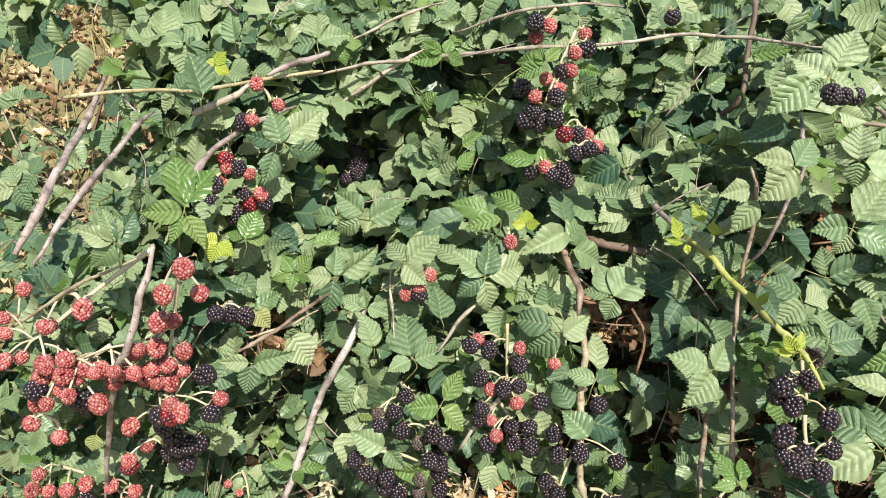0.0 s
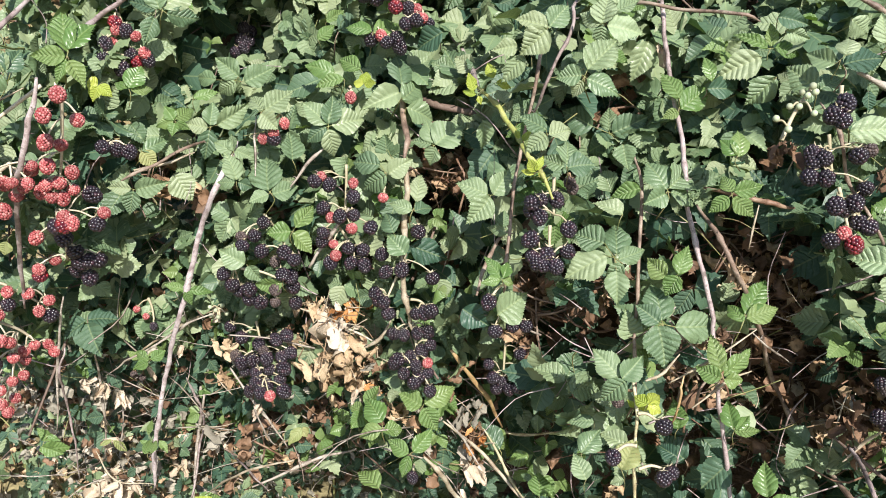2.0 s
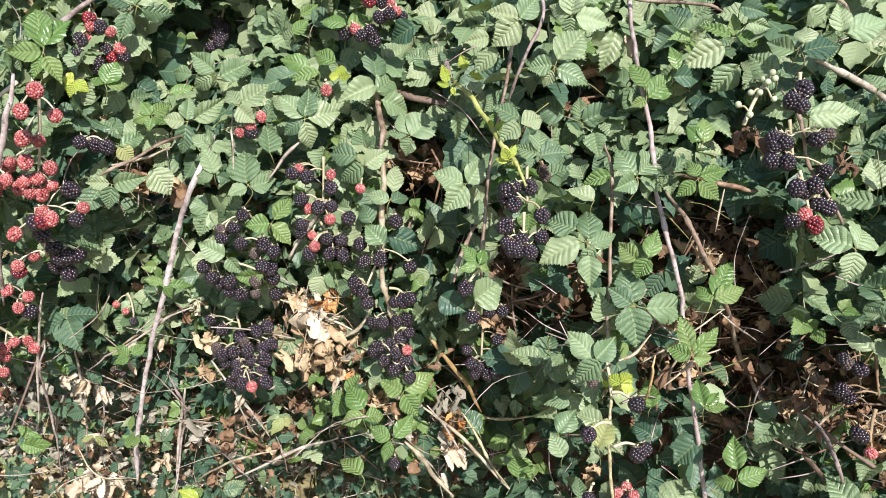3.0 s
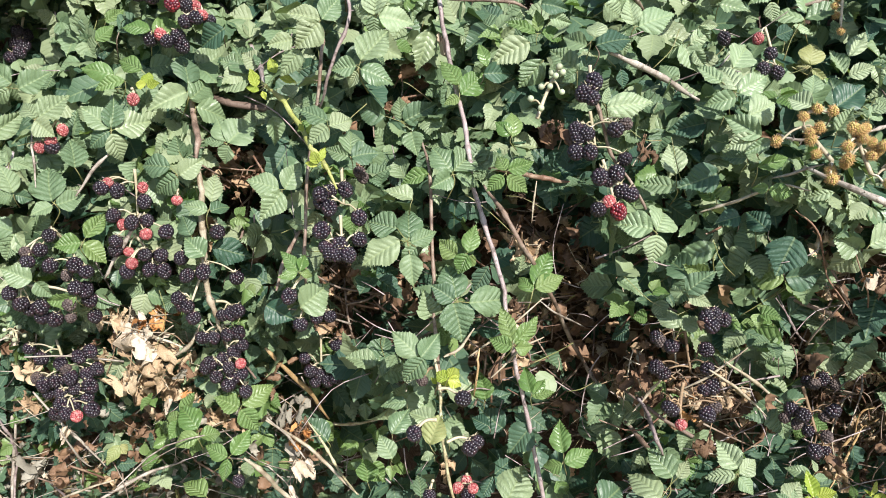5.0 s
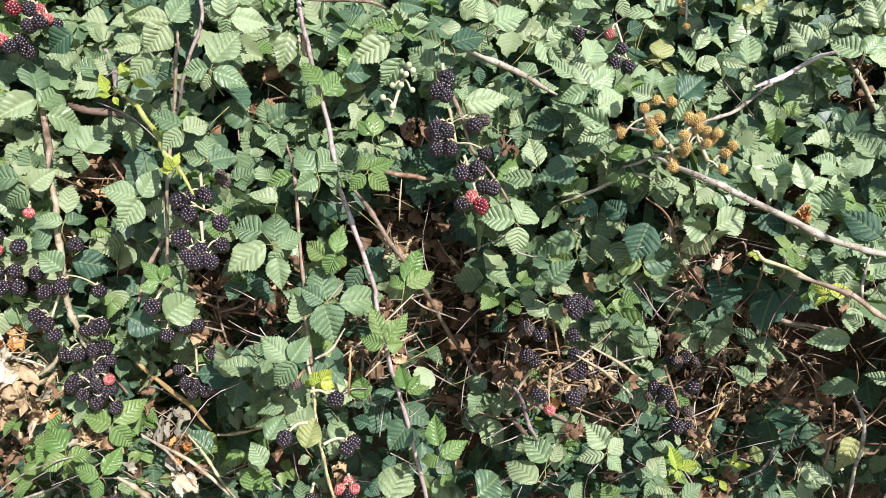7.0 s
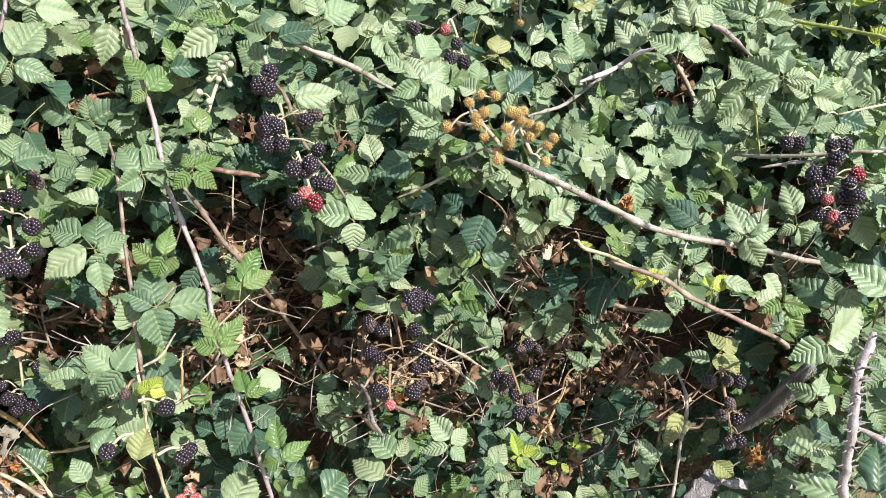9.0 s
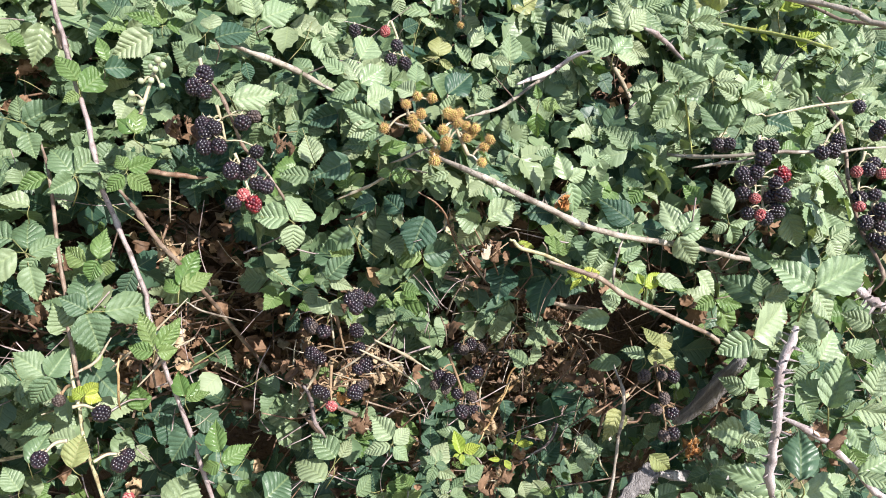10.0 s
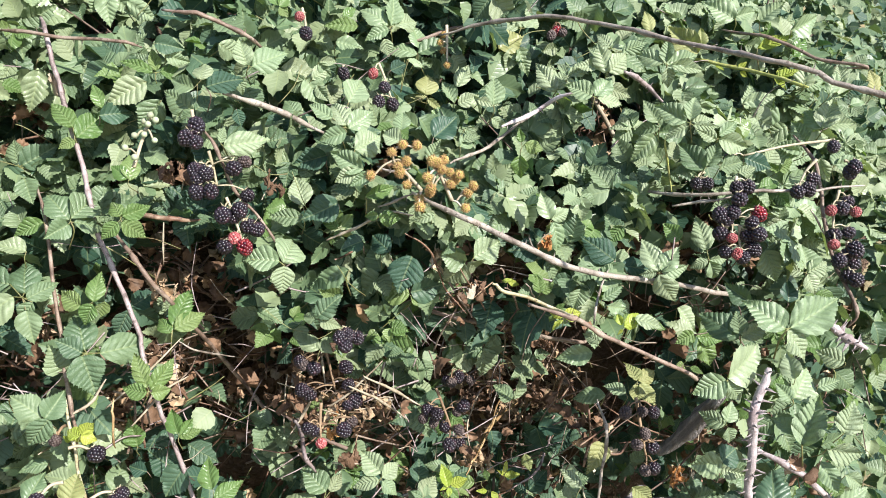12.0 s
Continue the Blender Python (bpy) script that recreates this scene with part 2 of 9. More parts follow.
# ---- shapes ----
def mesh_of(name, verts, faces, material, uvs=None, smooth=True):
    """A mesh from arrays; uvs hold one pair for each vertex."""
    me = bpy.data.meshes.new(name)
    verts = np.asarray(verts, dtype=float)
    me.from_pydata(verts.tolist(), [], [tuple(int(i) for i in f) for f in faces])
    if uvs is not None:
        layer = me.uv_layers.new(name="leaf")
        idx = np.empty(len(me.loops), dtype=np.int32)
        me.loops.foreach_get("vertex_index", idx)
        layer.data.foreach_set("uv", np.asarray(uvs, dtype=np.float32)[idx].ravel())
    me.polygons.foreach_set("use_smooth", [smooth] * len(me.polygons))
    me.materials.append(material)
    me.update()
    return me


def linked(name, me, parent=None, m=None, label=""):
    """One mesh object, under a thing if one is given."""
    ob = new(name, me)
    if parent is not None:
        ob.parent = parent
    if m is not None:
        ob.matrix_basis = m
    return tagged(ob, label)


def leaflet(pleats, steps, cols, width, fold, droop, curl, teeth, rng, pleat=0.012):
    """One leaflet of length 1 along +y, its upper face to +z. Its rows run out along the side veins: sunken veins, bulging strips between, a fine saw edge."""
    vs, us, fs = [], [], []
    rows, side = pleats * steps, 2 * cols + 1
    w = rng.uniform(-1, 1, 8)
    widest, tip = 0.48 + 0.06 * w[0], rng.uniform(1.7, 2.4)

    def half_width(v):
        if v <= 0 or v >= 1:
            return 0.0
        return width * (math.sin(math.pi / 2 * v / widest) ** 0.62 if v < widest else (1 - ((v - widest) / (1 - widest)) ** tip) ** 0.88)

    def reach(t, slope):
        """How far out the row that leaves the midrib at t meets the margin."""
        x = width * 1.02
        for _ in range(40):
            if half_width(t + slope * x) >= x:
                break
            x -= width / 40
        return max(x, 0.0)

    for i in range(rows + 1):
        t = i / rows
        slope = 0.08 + 1.12 * min(1, t / 0.45) ** 0.8
        ph = t * pleats
        for j in range(-cols, cols + 1):
            a = abs(j) / cols
            hand = 1 if j > 0 else -1
            far = reach(t, slope * (1 + 0.08 * w[1] * hand))
            rim = 0.0
            if abs(j) == cols and 0 < i < rows:
                rim = teeth * ((1.2, -0.5, 0.5, -0.6)[i % 4] if steps == 4 else (1.1, -0.6)[i % 2]) * (1 + 0.5 * math.sin(i * 1.7 + w[5] * 3 + hand))
            d = a * far
            x = hand * (d + rim * 0.8)
            y = t + slope * d * (1 - 0.22 * a) * (1 - 0.5 * t) + rim * 0.7
            bulge = abs(math.sin(math.pi * ph)) * pleat * min(1, 5 * d / width) * (1 - 0.35 * a)
            z = fold * d - droop * y * y - curl * x * x + bulge + 0.02 * w[1] * math.sin(5 * y + 4 * w[2]) * hand * a
            z += 0.036 * math.sin(8 * y + 2.5 * j / cols + 6 * w[3]) * a + 0.024 * math.sin(19 * y + 8 * w[6] + j) * a * a
            x += 0.03 * w[7] * math.sin(math.pi * y)
            vs.append((x, y, z))
            us.append((0.5 + 0.5 * hand * d / width, t))
    for i in range(rows):
        for j in range(side - 1):
            k = i * side + j
            fs.append((k, k + 1, k + side + 1, k + side))
    return np.array(vs), fs, np.array(us)


rng = np.random.default_rng(7)
SHAPES = [leaflet(8, 4, 4, rng.uniform(0.36, 0.47), rng.uniform(0.15, 0.75), rng.uniform(0.02, 0.5), rng.uniform(0.2, 1.5), 0.022, rng, rng.uniform(0.020, 0.038)) for _ in range(14)]
NARROW = [leaflet(8, 4, 4, rng.uniform(0.26, 0.33), rng.uniform(0.15, 0.7), rng.uniform(0.05, 0.4), rng.uniform(-0.2, 0.6), 0.030, rng, rng.uniform(0.016, 0.030)) for _ in range(4)]
FRONT_SHAPES = [leaflet(8, 2, 2, rng.uniform(0.34, 0.47), rng.uniform(0.1, 0.8), rng.uniform(0.0, 0.5), rng.uniform(-0.3, 0.9), 0.024, rng, rng.uniform(0.006, 0.030)) for _ in range(14)]
ROUGH_SHAPES = [leaflet(8, 2, 2, rng.uniform(0.30, 0.43), rng.uniform(0.08, 0.65), rng.uniform(0.0, 0.4), rng.uniform(-0.4, 0.8), 0.03, rng, 0.012) for _ in range(8)]
DIM_SHAPES = [leaflet(3, 2, 2, rng.uniform(0.30, 0.43), rng.uniform(0.08, 0.6), rng.uniform(0.0, 0.4), rng.uniform(-0.4, 0.8), 0.03, rng, 0.0) for _ in range(8)]
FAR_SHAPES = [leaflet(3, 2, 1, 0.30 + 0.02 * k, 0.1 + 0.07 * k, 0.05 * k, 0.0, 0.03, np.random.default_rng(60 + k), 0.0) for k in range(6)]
BREADTH = [s[0][:, 0].max() for s in SHAPES + NARROW]
LEAF_MESH = {(tone, k): mesh_of("leaflet", *s[:2], LEAF[tone], s[2]) for tone in LEAF for k, s in enumerate(SHAPES + NARROW)}


def tube(points, radii, sides=7, ridges=0.0):
    """Vertices and faces of a tapered tube through points, with closed ends."""
    pts = [Vector(p) for p in points]
    vs, fs = [], []
    bulge = [1 + ridges * math.sin(k * 2.4 + 1.3 * math.sin(k * 5.1)) for k in range(sides)]
    a = None
    for i, p in enumerate(pts):
        d = (pts[min(i + 1, len(pts) - 1)] - pts[max(i - 1, 0)]).normalized()
        a = d.orthogonal() if a is None else a - d * a.dot(d)
        a = a.normalized() if a.length > 1e-6 else d.orthogonal().normalized()
        b = a.cross(d)
        for k in range(sides):
            q = 2 * math.pi * k / sides
            vs.append(p + (a * math.cos(q) + b * math.sin(q)) * radii[i] * (bulge[k] + 0.3 * ridges * math.sin(i * 1.9 + k * 2.7)))
    for i in range(len(pts) - 1):
        for k in range(sides):
            fs.append((i * sides + k, i * sides + (k + 1) % sides, (i + 1) * sides + (k + 1) % sides, (i + 1) * sides + k))
    fs.append(tuple(range(sides - 1, -1, -1)))
    fs.append(tuple((len(pts) - 1) * sides + k for k in range(sides)))
    return [tuple(v) for v in vs], fs


def smooth_line(points, steps=6):
    """Catmull-Rom points through the given ones."""
    p = [Vector(q) for q in points]
    p = [p[0] * 2 - p[1], *p, p[-1] * 2 - p[-2]]
    out = []
    for i in range(1, len(p) - 2):
        for k in range(steps):
            t = k / steps
            a, b, c, d = p[i - 1:i + 3]
            out.append(0.5 * (2 * b + (c - a) * t + (2 * a - 5 * b + 4 * c - d) * t * t + (3 * b - a - 3 * c + d) * t ** 3))
    return out + [p[-2]]


def joined(pieces):
    """Several (vertices, faces) in one."""
    vs, fs = [], []
    for v, f in pieces:
        n = len(vs)
        vs += [tuple(q) for q in v]
        fs += [tuple(i + n for i in q) for q in f]
    return vs, fs


def ball(segments, rings):
    """A unit sphere of few faces."""
    vs, fs = [(0, 0, 1)], []
    for i in range(1, rings):
        a = math.pi * i / rings
        vs += [(math.sin(a) * math.cos(2 * math.pi * k / segments), math.sin(a) * math.sin(2 * math.pi * k / segments), math.cos(a)) for k in range(segments)]
    vs.append((0, 0, -1))
    for k in range(segments):
        j = (k + 1) % segments
        fs.append((0, 1 + k, 1 + j))
        for i in range(rings - 2):
            a = 1 + i * segments
            fs.append((a + k, a + segments + k, a + segments + j, a + j))
        fs.append((len(vs) - 1, 1 + (rings - 2) * segments + j, 1 + (rings - 2) * segments + k))
    return np.array(vs), fs


def fruit_shape(count, size, tall, rng):
    """A compound fruit about 1 across: drupelets packed over an egg."""
    bv, bf = ball(6, 4)
    pieces = []
    for i in range(count):
        z = 1 - 2 * (i + 0.5) / count
        a = i * 2.39996 + rng.uniform(-0.12, 0.12)
        r = math.sqrt(1 - z * z)
        slim = 0.36 * (1 - 0.12 * max(0, -z))
        centre = np.array((r * math.cos(a) * slim, r * math.sin(a) * slim, z * 0.36 * tall))
        out = centre / np.linalg.norm(centre)
        pieces.append((bv * (size * rng.uniform(0.88, 1.1)) + centre, [f for f in bf if np.mean(bv[list(f)], axis=0) @ out > -0.45]))
    return joined(pieces)


FRUIT_SHAPES = [fruit_shape(n, q, t, rng) for n, q, t in ((54, 0.124, 0.95), (60, 0.120, 1.08), (64, 0.118, 1.2), (46, 0.130, 0.9))]
FINE_SHAPES = [fruit_shape(78, 0.104, t, rng) for t in (0.9, 1.0, 1.1, 1.2)]
FRUIT_MESH = {(k, i): mesh_of("berry", *s, FRUIT[k]) for k in "bdrs" for i, s in enumerate(FINE_SHAPES if k == "r" else FRUIT_SHAPES)}


def bud_shape(count, hairs):
    """A hard unripe fruit with dry stamens sticking out: the knob and the hairs."""
    knob = fruit_shape(count, 0.092, 0.95, rng)
    spikes = []
    for i in range(hairs):
        z = rng.uniform(-0.7, 1)
        a, r = rng.uniform(0, 6.283), math.sqrt(1 - z * z)
        d = Vector((r * math.cos(a), r * math.sin(a), z))
        spikes.append(tube([d * 0.36, d * rng.uniform(0.46, 0.60) + Vector(rng.uniform(-0.10, 0.10, 3))], [0.013, 0.007], 3))
    return knob, joined(spikes)


BUD = bud_shape(60, 220)
BUD_MESH, HAIR_MESH = mesh_of("berry", *BUD[0], FRUIT["y"]), mesh_of("stamen_tuft", *BUD[1], STAMEN)
bv, bf = ball(9, 7)
WHITE_MESH = mesh_of("bud", bv * 0.5, bf, FRUIT["w"])
THORN_V = [(math.cos(k * 1.2566) * 0.24 * (1.7 if k == 0 else 1), math.sin(k * 1.2566) * 0.17, 0) for k in range(5)] + [(-0.3, 0, 1.15)]
THORN_MESH = {b: mesh_of("thorn", THORN_V, [(k, (k + 1) % 5, 5) for k in range(5)], BARK[b]) for b in ("red", "mauve", "lilac", "green", "brown", "grey", "lime")}


def leaf_axes(ang, turn, rise, sway):
    """The turn of a leaf that faces the path: its tip points at ang degrees as seen by one who looks at it, rise tips its face up."""
    face = pose(0, 0, 0, 90 - rise, 0, turn + sway)
    return face @ pose(0, 0, 0, 0, 0, ang - 90)


LEAF_LABEL = {
    "green": "toothed green bramble leaf, deeply veined, in full sun",
    "bright": "fresh light-green young bramble leaf on a shoot",
    "yellow": "small yellow-green new bramble leaf at a shoot tip",
    "pale": "fading pale yellowish bramble leaf with brown spots",
    "sun_pale": "pale grey-green bramble leaf, deeply veined, sunlight put into its colour",
    "dark": "bramble leaf in half shade, the shade put into its dark green",
    "bleached": "bleached whitish dead bramble leaf hanging limp",
}
pick = random.Random(11)
FACE, SET = [], []


def bramble_leaf(x, y, z, ang, size, count=3, tone="green", turn=0.0, rise=32.0):
    """A compound leaf of one to five leaflets that meet at (x, y, z); size is the length of the end leaflet."""
    stem = new("bramble_leaf")
    tip = Vector((math.cos(radians(ang)), 0, math.sin(radians(ang)))) * size * 0.6
    FACE.extend([(x, y + 0.012, z), (x + tip.x, y + 0.012, z + tip.z)])
    tagged(stem, LEAF_LABEL[tone] if count > 1 else LEAF_LABEL[tone].replace("bramble leaf", "single bramble leaflet"), "leaf", "bramble leaves")
    stem.matrix_basis = pose(x, y, z) @ leaf_axes(ang, turn, rise + pick.uniform(-20, 16), pick.uniform(-18, 18))
    fans = {1: (0,), 2: (8, 88), 3: (0, 82, -82), 5: (0, 55, -55, 118, -118)}[count]
    narrow = count == 5
    for i, fan in enumerate(fans):
        k = pick.randrange(len(SHAPES)) if not narrow else len(SHAPES) + pick.randrange(len(NARROW))
        s = size * (1 if i == 0 else pick.uniform(0.8, 0.97) if i < 3 else 0.68)
        gap = size * (0.10 if i == 0 and count > 1 else 0.02)
        turned = pose(0, 0, 0, 0, 0, fan + pick.uniform(-8, 8))
        m = turned @ pose(0, gap, 0, pick.uniform(-16, 8), pick.uniform(-14, 14), 0) @ Matrix.Diagonal((s, s, s, 1))
        linked("leaflet", LEAF_MESH[tone, k], stem, m)
    n = size * 0.55
    line = smooth_line([(0, size * 0.1, 0), (0, -n * 0.4, -n * 0.25), (pick.uniform(-0.3, 0.3) * n, -n * 0.9, -n * 1.1)], 3)
    v, f = tube(line, [size * 0.014] * len(line), 5)
    linked("stalk", mesh_of("stalk", v, f, BARK["brown" if tone in ("dark", "bleached") else "green"]), stem)
    return stem


def set_leaf(x, y, z, turn, rise, tone, leaflets):
    """A compound leaf about (x, y, z) whose face looks turn degrees aside and rise degrees up. leaflets: sideways and upward place of each base in cm, the way its tip points, its length in cm and its breadth for its length."""
    stem = new("bramble_leaf")
    tagged(stem, LEAF_LABEL[tone] if len(leaflets) > 1 else LEAF_LABEL[tone].replace("bramble leaf", "single bramble leaflet"), "leaf", "bramble leaves")
    stem.matrix_basis = pose(x, y, z, 90 - rise, 0, turn)
    for u, v, ang, length, breadth in leaflets:
        k = pick.randrange(len(SHAPES)) if breadth > 0.5 or length > 7 else len(SHAPES) + pick.randrange(len(NARROW))
        s = length / 100 * 1.06
        wide = s * breadth * 1.06 / (2 * BREADTH[k])
        m = pose(u / 100, v / 100, 0, 0, 0, ang - 90) @ pose(0, 0, pick.uniform(-0.002, 0.002), pick.uniform(-14, 8), pick.uniform(-16, 16), 0)
        if tone == "bleached":
            linked("leaflet", DRY_MESH["white", k % len(DRY_SHAPES)], stem, m @ pose(0, s * 0.5, 0) @ Matrix.Diagonal((s * breadth * 1.15, s, s * 0.7, 1)))
        else:
            linked("leaflet", LEAF_MESH[tone, k], stem, m @ Matrix.Diagonal((wide, s, s, 1)))
        for q in (0.1, 0.5, 0.9):
            w = stem.matrix_basis @ m @ Vector((0, q * s, 0))
            FACE.append((w.x, min(w.y, face_y(w.x, w.z) + 0.06) + 0.018, w.z))
            SET.append((w.x, min(w.y, face_y(w.x, w.z) + 0.05), w.z))
    longest = max(q[3] for q in leaflets) / 100
    n = longest * 0.55
    line = smooth_line([(0, 0, 0), (pick.uniform(-0.2, 0.2) * n, -n * 0.35, -n * 0.3), (pick.uniform(-0.4, 0.4) * n, -n * 0.8, -n * 1.2)], 3)
    v, f = tube(line, [longest * 0.016] * len(line), 5)
    for u, w, ang, length, breadth in leaflets:
        if math.hypot(u, w) > 0.25:
            rib = tube([(0, 0, 0), (u / 200, w / 200, -0.001), (u / 100, w / 100, 0)], [longest * 0.013] * 3, 4)
            v, f = joined([(v, f), rib])
    linked("stalk", mesh_of("stalk", v, f, BARK["brown" if tone in ("dark", "bleached") else "green"]), stem)
    return stem


def bramble_cane(points, r0, r1, bark="brown", thorns=0, label="", spike=1.0, name="bramble_cane"):
    """A cane of radius r0 to r1 through the points, with hooked thorns."""
    line = smooth_line(points)
    n = len(line)
    seed = pick.uniform(0, 50)
    line = [p + (noise.noise_vector((p.x * 9 + seed, p.y * 9, p.z * 9)) * (0.0045 if bark != "wood" else 0.001) + noise.noise_vector((p.x * 34, p.y * 34 + seed, p.z * 34)) * 0.0016) for p in line]
    if r0 > 0.0015 and bark not in ("wood", "dark"):
        bend = aim = Vector()
        for i in range(1, n):
            if pick.random() < 0.14:
                aim = Vector((pick.uniform(-1, 1), pick.uniform(-0.6, 0.6), pick.uniform(-1, 1))) * 0.0042
            bend = bend.lerp(aim, 0.4)
            line[i] = line[i] + bend
    FACE.extend([(p.x, p.y + 0.01, p.z) for p in line[::2]])
    radii = [(r0 + (r1 - r0) * i / (n - 1)) * min(1, 0.45 + 0.11 * min(i, n - 1 - i)) * (1 + 0.12 * math.sin(i * 2.1) * pick.uniform(0.3, 1) + (0.35 if pick.random() < 0.08 else 0)) for i in range(n)]
    ob = new(name)
    ob.matrix_basis = Matrix.Translation(line[0])
    tagged(ob, label or {"brown": "brown thorny bramble cane among the leaves", "grey": "grey dead bramble cane without leaves", "mauve": "stout mauve bramble cane with hooked thorns", "lilac": "stout pale lilac-grey bramble cane with long thorns",
                         "green": "slender green living bramble cane", "lime": "yellow-green new bramble shoot", "red": "reddish thorny living bramble cane", "pale": "thin pale dry twig among the leaves",
                         "cream": "cream-green fruiting bramble stem with pale side stalks", "gold": "straw-coloured dry twig among the leaves", "dark": "dark dead cane deep in the thicket", "wood": "weathered grey piece of wood in the thicket"}[bark],
           "twig" if bark in ("pale", "gold") else "branch" if bark == "wood" else "cane", "bramble canes")
    v, f = tube([p - line[0] for p in line], radii, 20 if bark == "wood" else 8, 0.28 if bark == "wood" else 0.05)
    linked("stem", mesh_of("stem", v, f, BARK[bark]), ob)
    for _ in range(round(thorns * 1.8)):
        i = pick.randrange(1, n - 1)
        d = (line[i + 1] - line[i - 1]).normalized()
        q = Matrix.Rotation(pick.uniform(0, 6.283), 3, d) @ d.orthogonal().normalized()
        m = Matrix.Translation(line[i] - line[0] + q * radii[i] * 0.85) @ Matrix((d, q.cross(d), q)).transposed().to_4x4()
        s = spike * max(0.0048, radii[i] * 1.2)
        linked("thorn", THORN_MESH[bark if bark in THORN_MESH else "brown"], ob, m @ Matrix.Diagonal((s * 0.62, s * 0.42, s * 1.2, 1)))
    return ob


def fruit_cluster(x, y, z, turn, size, fruits, label, dry=False, stout=False):
    """A truss that springs from (x, y, z). fruits: kind, sideways, depth and height of each one from there, in centimetres."""
    top = new("blackberry_cluster")
    tagged(top, label, "berries", "blackberry clusters")
    top.matrix_basis = pose(x, y, z, 0, 0, turn)
    at = [(k, Vector((a, b, c)) / 100) for k, a, b, c in fruits]
    low = sorted(at, key=lambda q: q[1].length)[-max(1, len(at) // 3):]
    end = sum((q[1] for q in low), Vector()) / len(low) * 0.85 + Vector((0, 0.006, 0))
    axis = smooth_line([(0, 0, 0), end * 0.5 + Vector((0, 0.004, 0.002)), end], 5)
    thick = 1.75 if stout else 1.55
    stalks = [tube(axis, [thick * 0.0014 - 0.0007 * i / len(axis) for i in range(len(axis))], 6)]
    nodes = list(axis)
    for k, p in sorted(at, key=lambda q: min((q[1] - a).length for a in axis)):
        w = top.matrix_basis @ p
        FACE.append((w.x, w.y + 0.02, w.z))
        near = min(nodes, key=lambda q: (q - p - Vector((0, -0.006, 0.010))).length)
        s = size * pick.uniform(0.96, 1.14) * {"y": 0.54, "w": 0.56, "s": 0.84, "r": 0.82}.get(k, 1.0)
        out = (p - near).normalized() if (p - near).length > 1e-4 else Vector((0, 0, -1))
        hang = (out * 0.6 + Vector((pick.uniform(-0.3, 0.3), -0.15, -0.75 if k not in "yw" else 0.5))).normalized()
        base = p - hang * s * 0.40
        pedicel = smooth_line([near, (near + base) / 2 + Vector((0, 0, 0.003)), base], 3)
        nodes.append((near + base) / 2 + Vector((0, 0.004, 0.003)))
        stalks.append(tube(pedicel, [0.0007 * thick] * len(pedicel), 5))
        side = hang.orthogonal().normalized()
        for j in range(5):
            q = Matrix.Rotation(j * 1.2566, 3, hang) @ side
            w = hang.cross(q) * s * 0.13
            tip = base + q * s * 0.42 - hang * s * pick.uniform(-0.02, 0.18)
            stalks.append(([base + w, tip, base - w, base + hang * s * 0.03 + q * s * 0.1], [(0, 1, 3), (1, 2, 3), (0, 2, 1)]))
        m = Matrix.Translation(p) @ (-hang).to_track_quat("Z", "Y").to_matrix().to_4x4() @ pose(0, 0, 0, 0, 0, pick.uniform(0, 360)) @ Matrix.Diagonal((s, s, s, 1))
        if k == "y":
            bud = linked("berry", BUD_MESH, top, m)
            linked("stamen_tuft", HAIR_MESH, bud)
        elif k == "w":
            linked("bud", WHITE_MESH, top, m)
        else:
            linked("berry", FRUIT_MESH[k, pick.randrange(4)], top, m)
    linked("stalk", mesh_of("stalk", *joined(stalks), STALK_DRY if dry else STALK_PALE if stout else STALK), top)
    return top


def dry_shape(rng):
    """A shrivelled leaf, rolled about its midrib, twisted and crumpled."""
    v, f, u = leaflet(6, 2, 3, rng.uniform(0.30, 0.52), 0.25, 0.1, 0, 0.06, rng, 0.02)
    roll, bend, twist, seed = rng.uniform(2.0, 6.5), rng.uniform(-2.4, 2.4), rng.uniform(-1.8, 1.8), rng.uniform(0, 90)
    bend = bend if abs(bend) > 0.3 else 0.3
    out = []
    for x, y, z in v:
        a = x * roll
        p = Vector((math.sin(a) / roll, 0, (1 - math.cos(a)) / roll + z * 0.5))
        p = Matrix.Rotation(twist * (y - 0.5), 3, "Y") @ p
        b = (y - 0.5) * bend
        p += Vector((0, math.sin(b) / bend, (1 - math.cos(b)) / bend))
        p += noise.noise_vector((x * 3.5 + seed, y * 3.5, 0)) * 0.16 + noise.noise_vector((x * 9, y * 9 + seed, 4)) * 0.09
        out.append(tuple(p))
    return np.array(out), f


DRY_SHAPES = [dry_shape(rng) for _ in range(10)]
DRY_MESH = {(t, k): mesh_of("dry_leaf", *s, DRY[t]) for t in DRY for k, s in enumerate(DRY_SHAPES)}
DRY_LABEL = {"white": "bleached curled dry leaves caught in the brambles", "tan": "tan shrivelled dry leaves hanging in the brambles", "orange": "orange-brown curled dry leaf hanging among canes",
             "brown": "dark brown dry leaves hanging in the thicket", "grey": "grey-green withered leaves on a dead twig"}


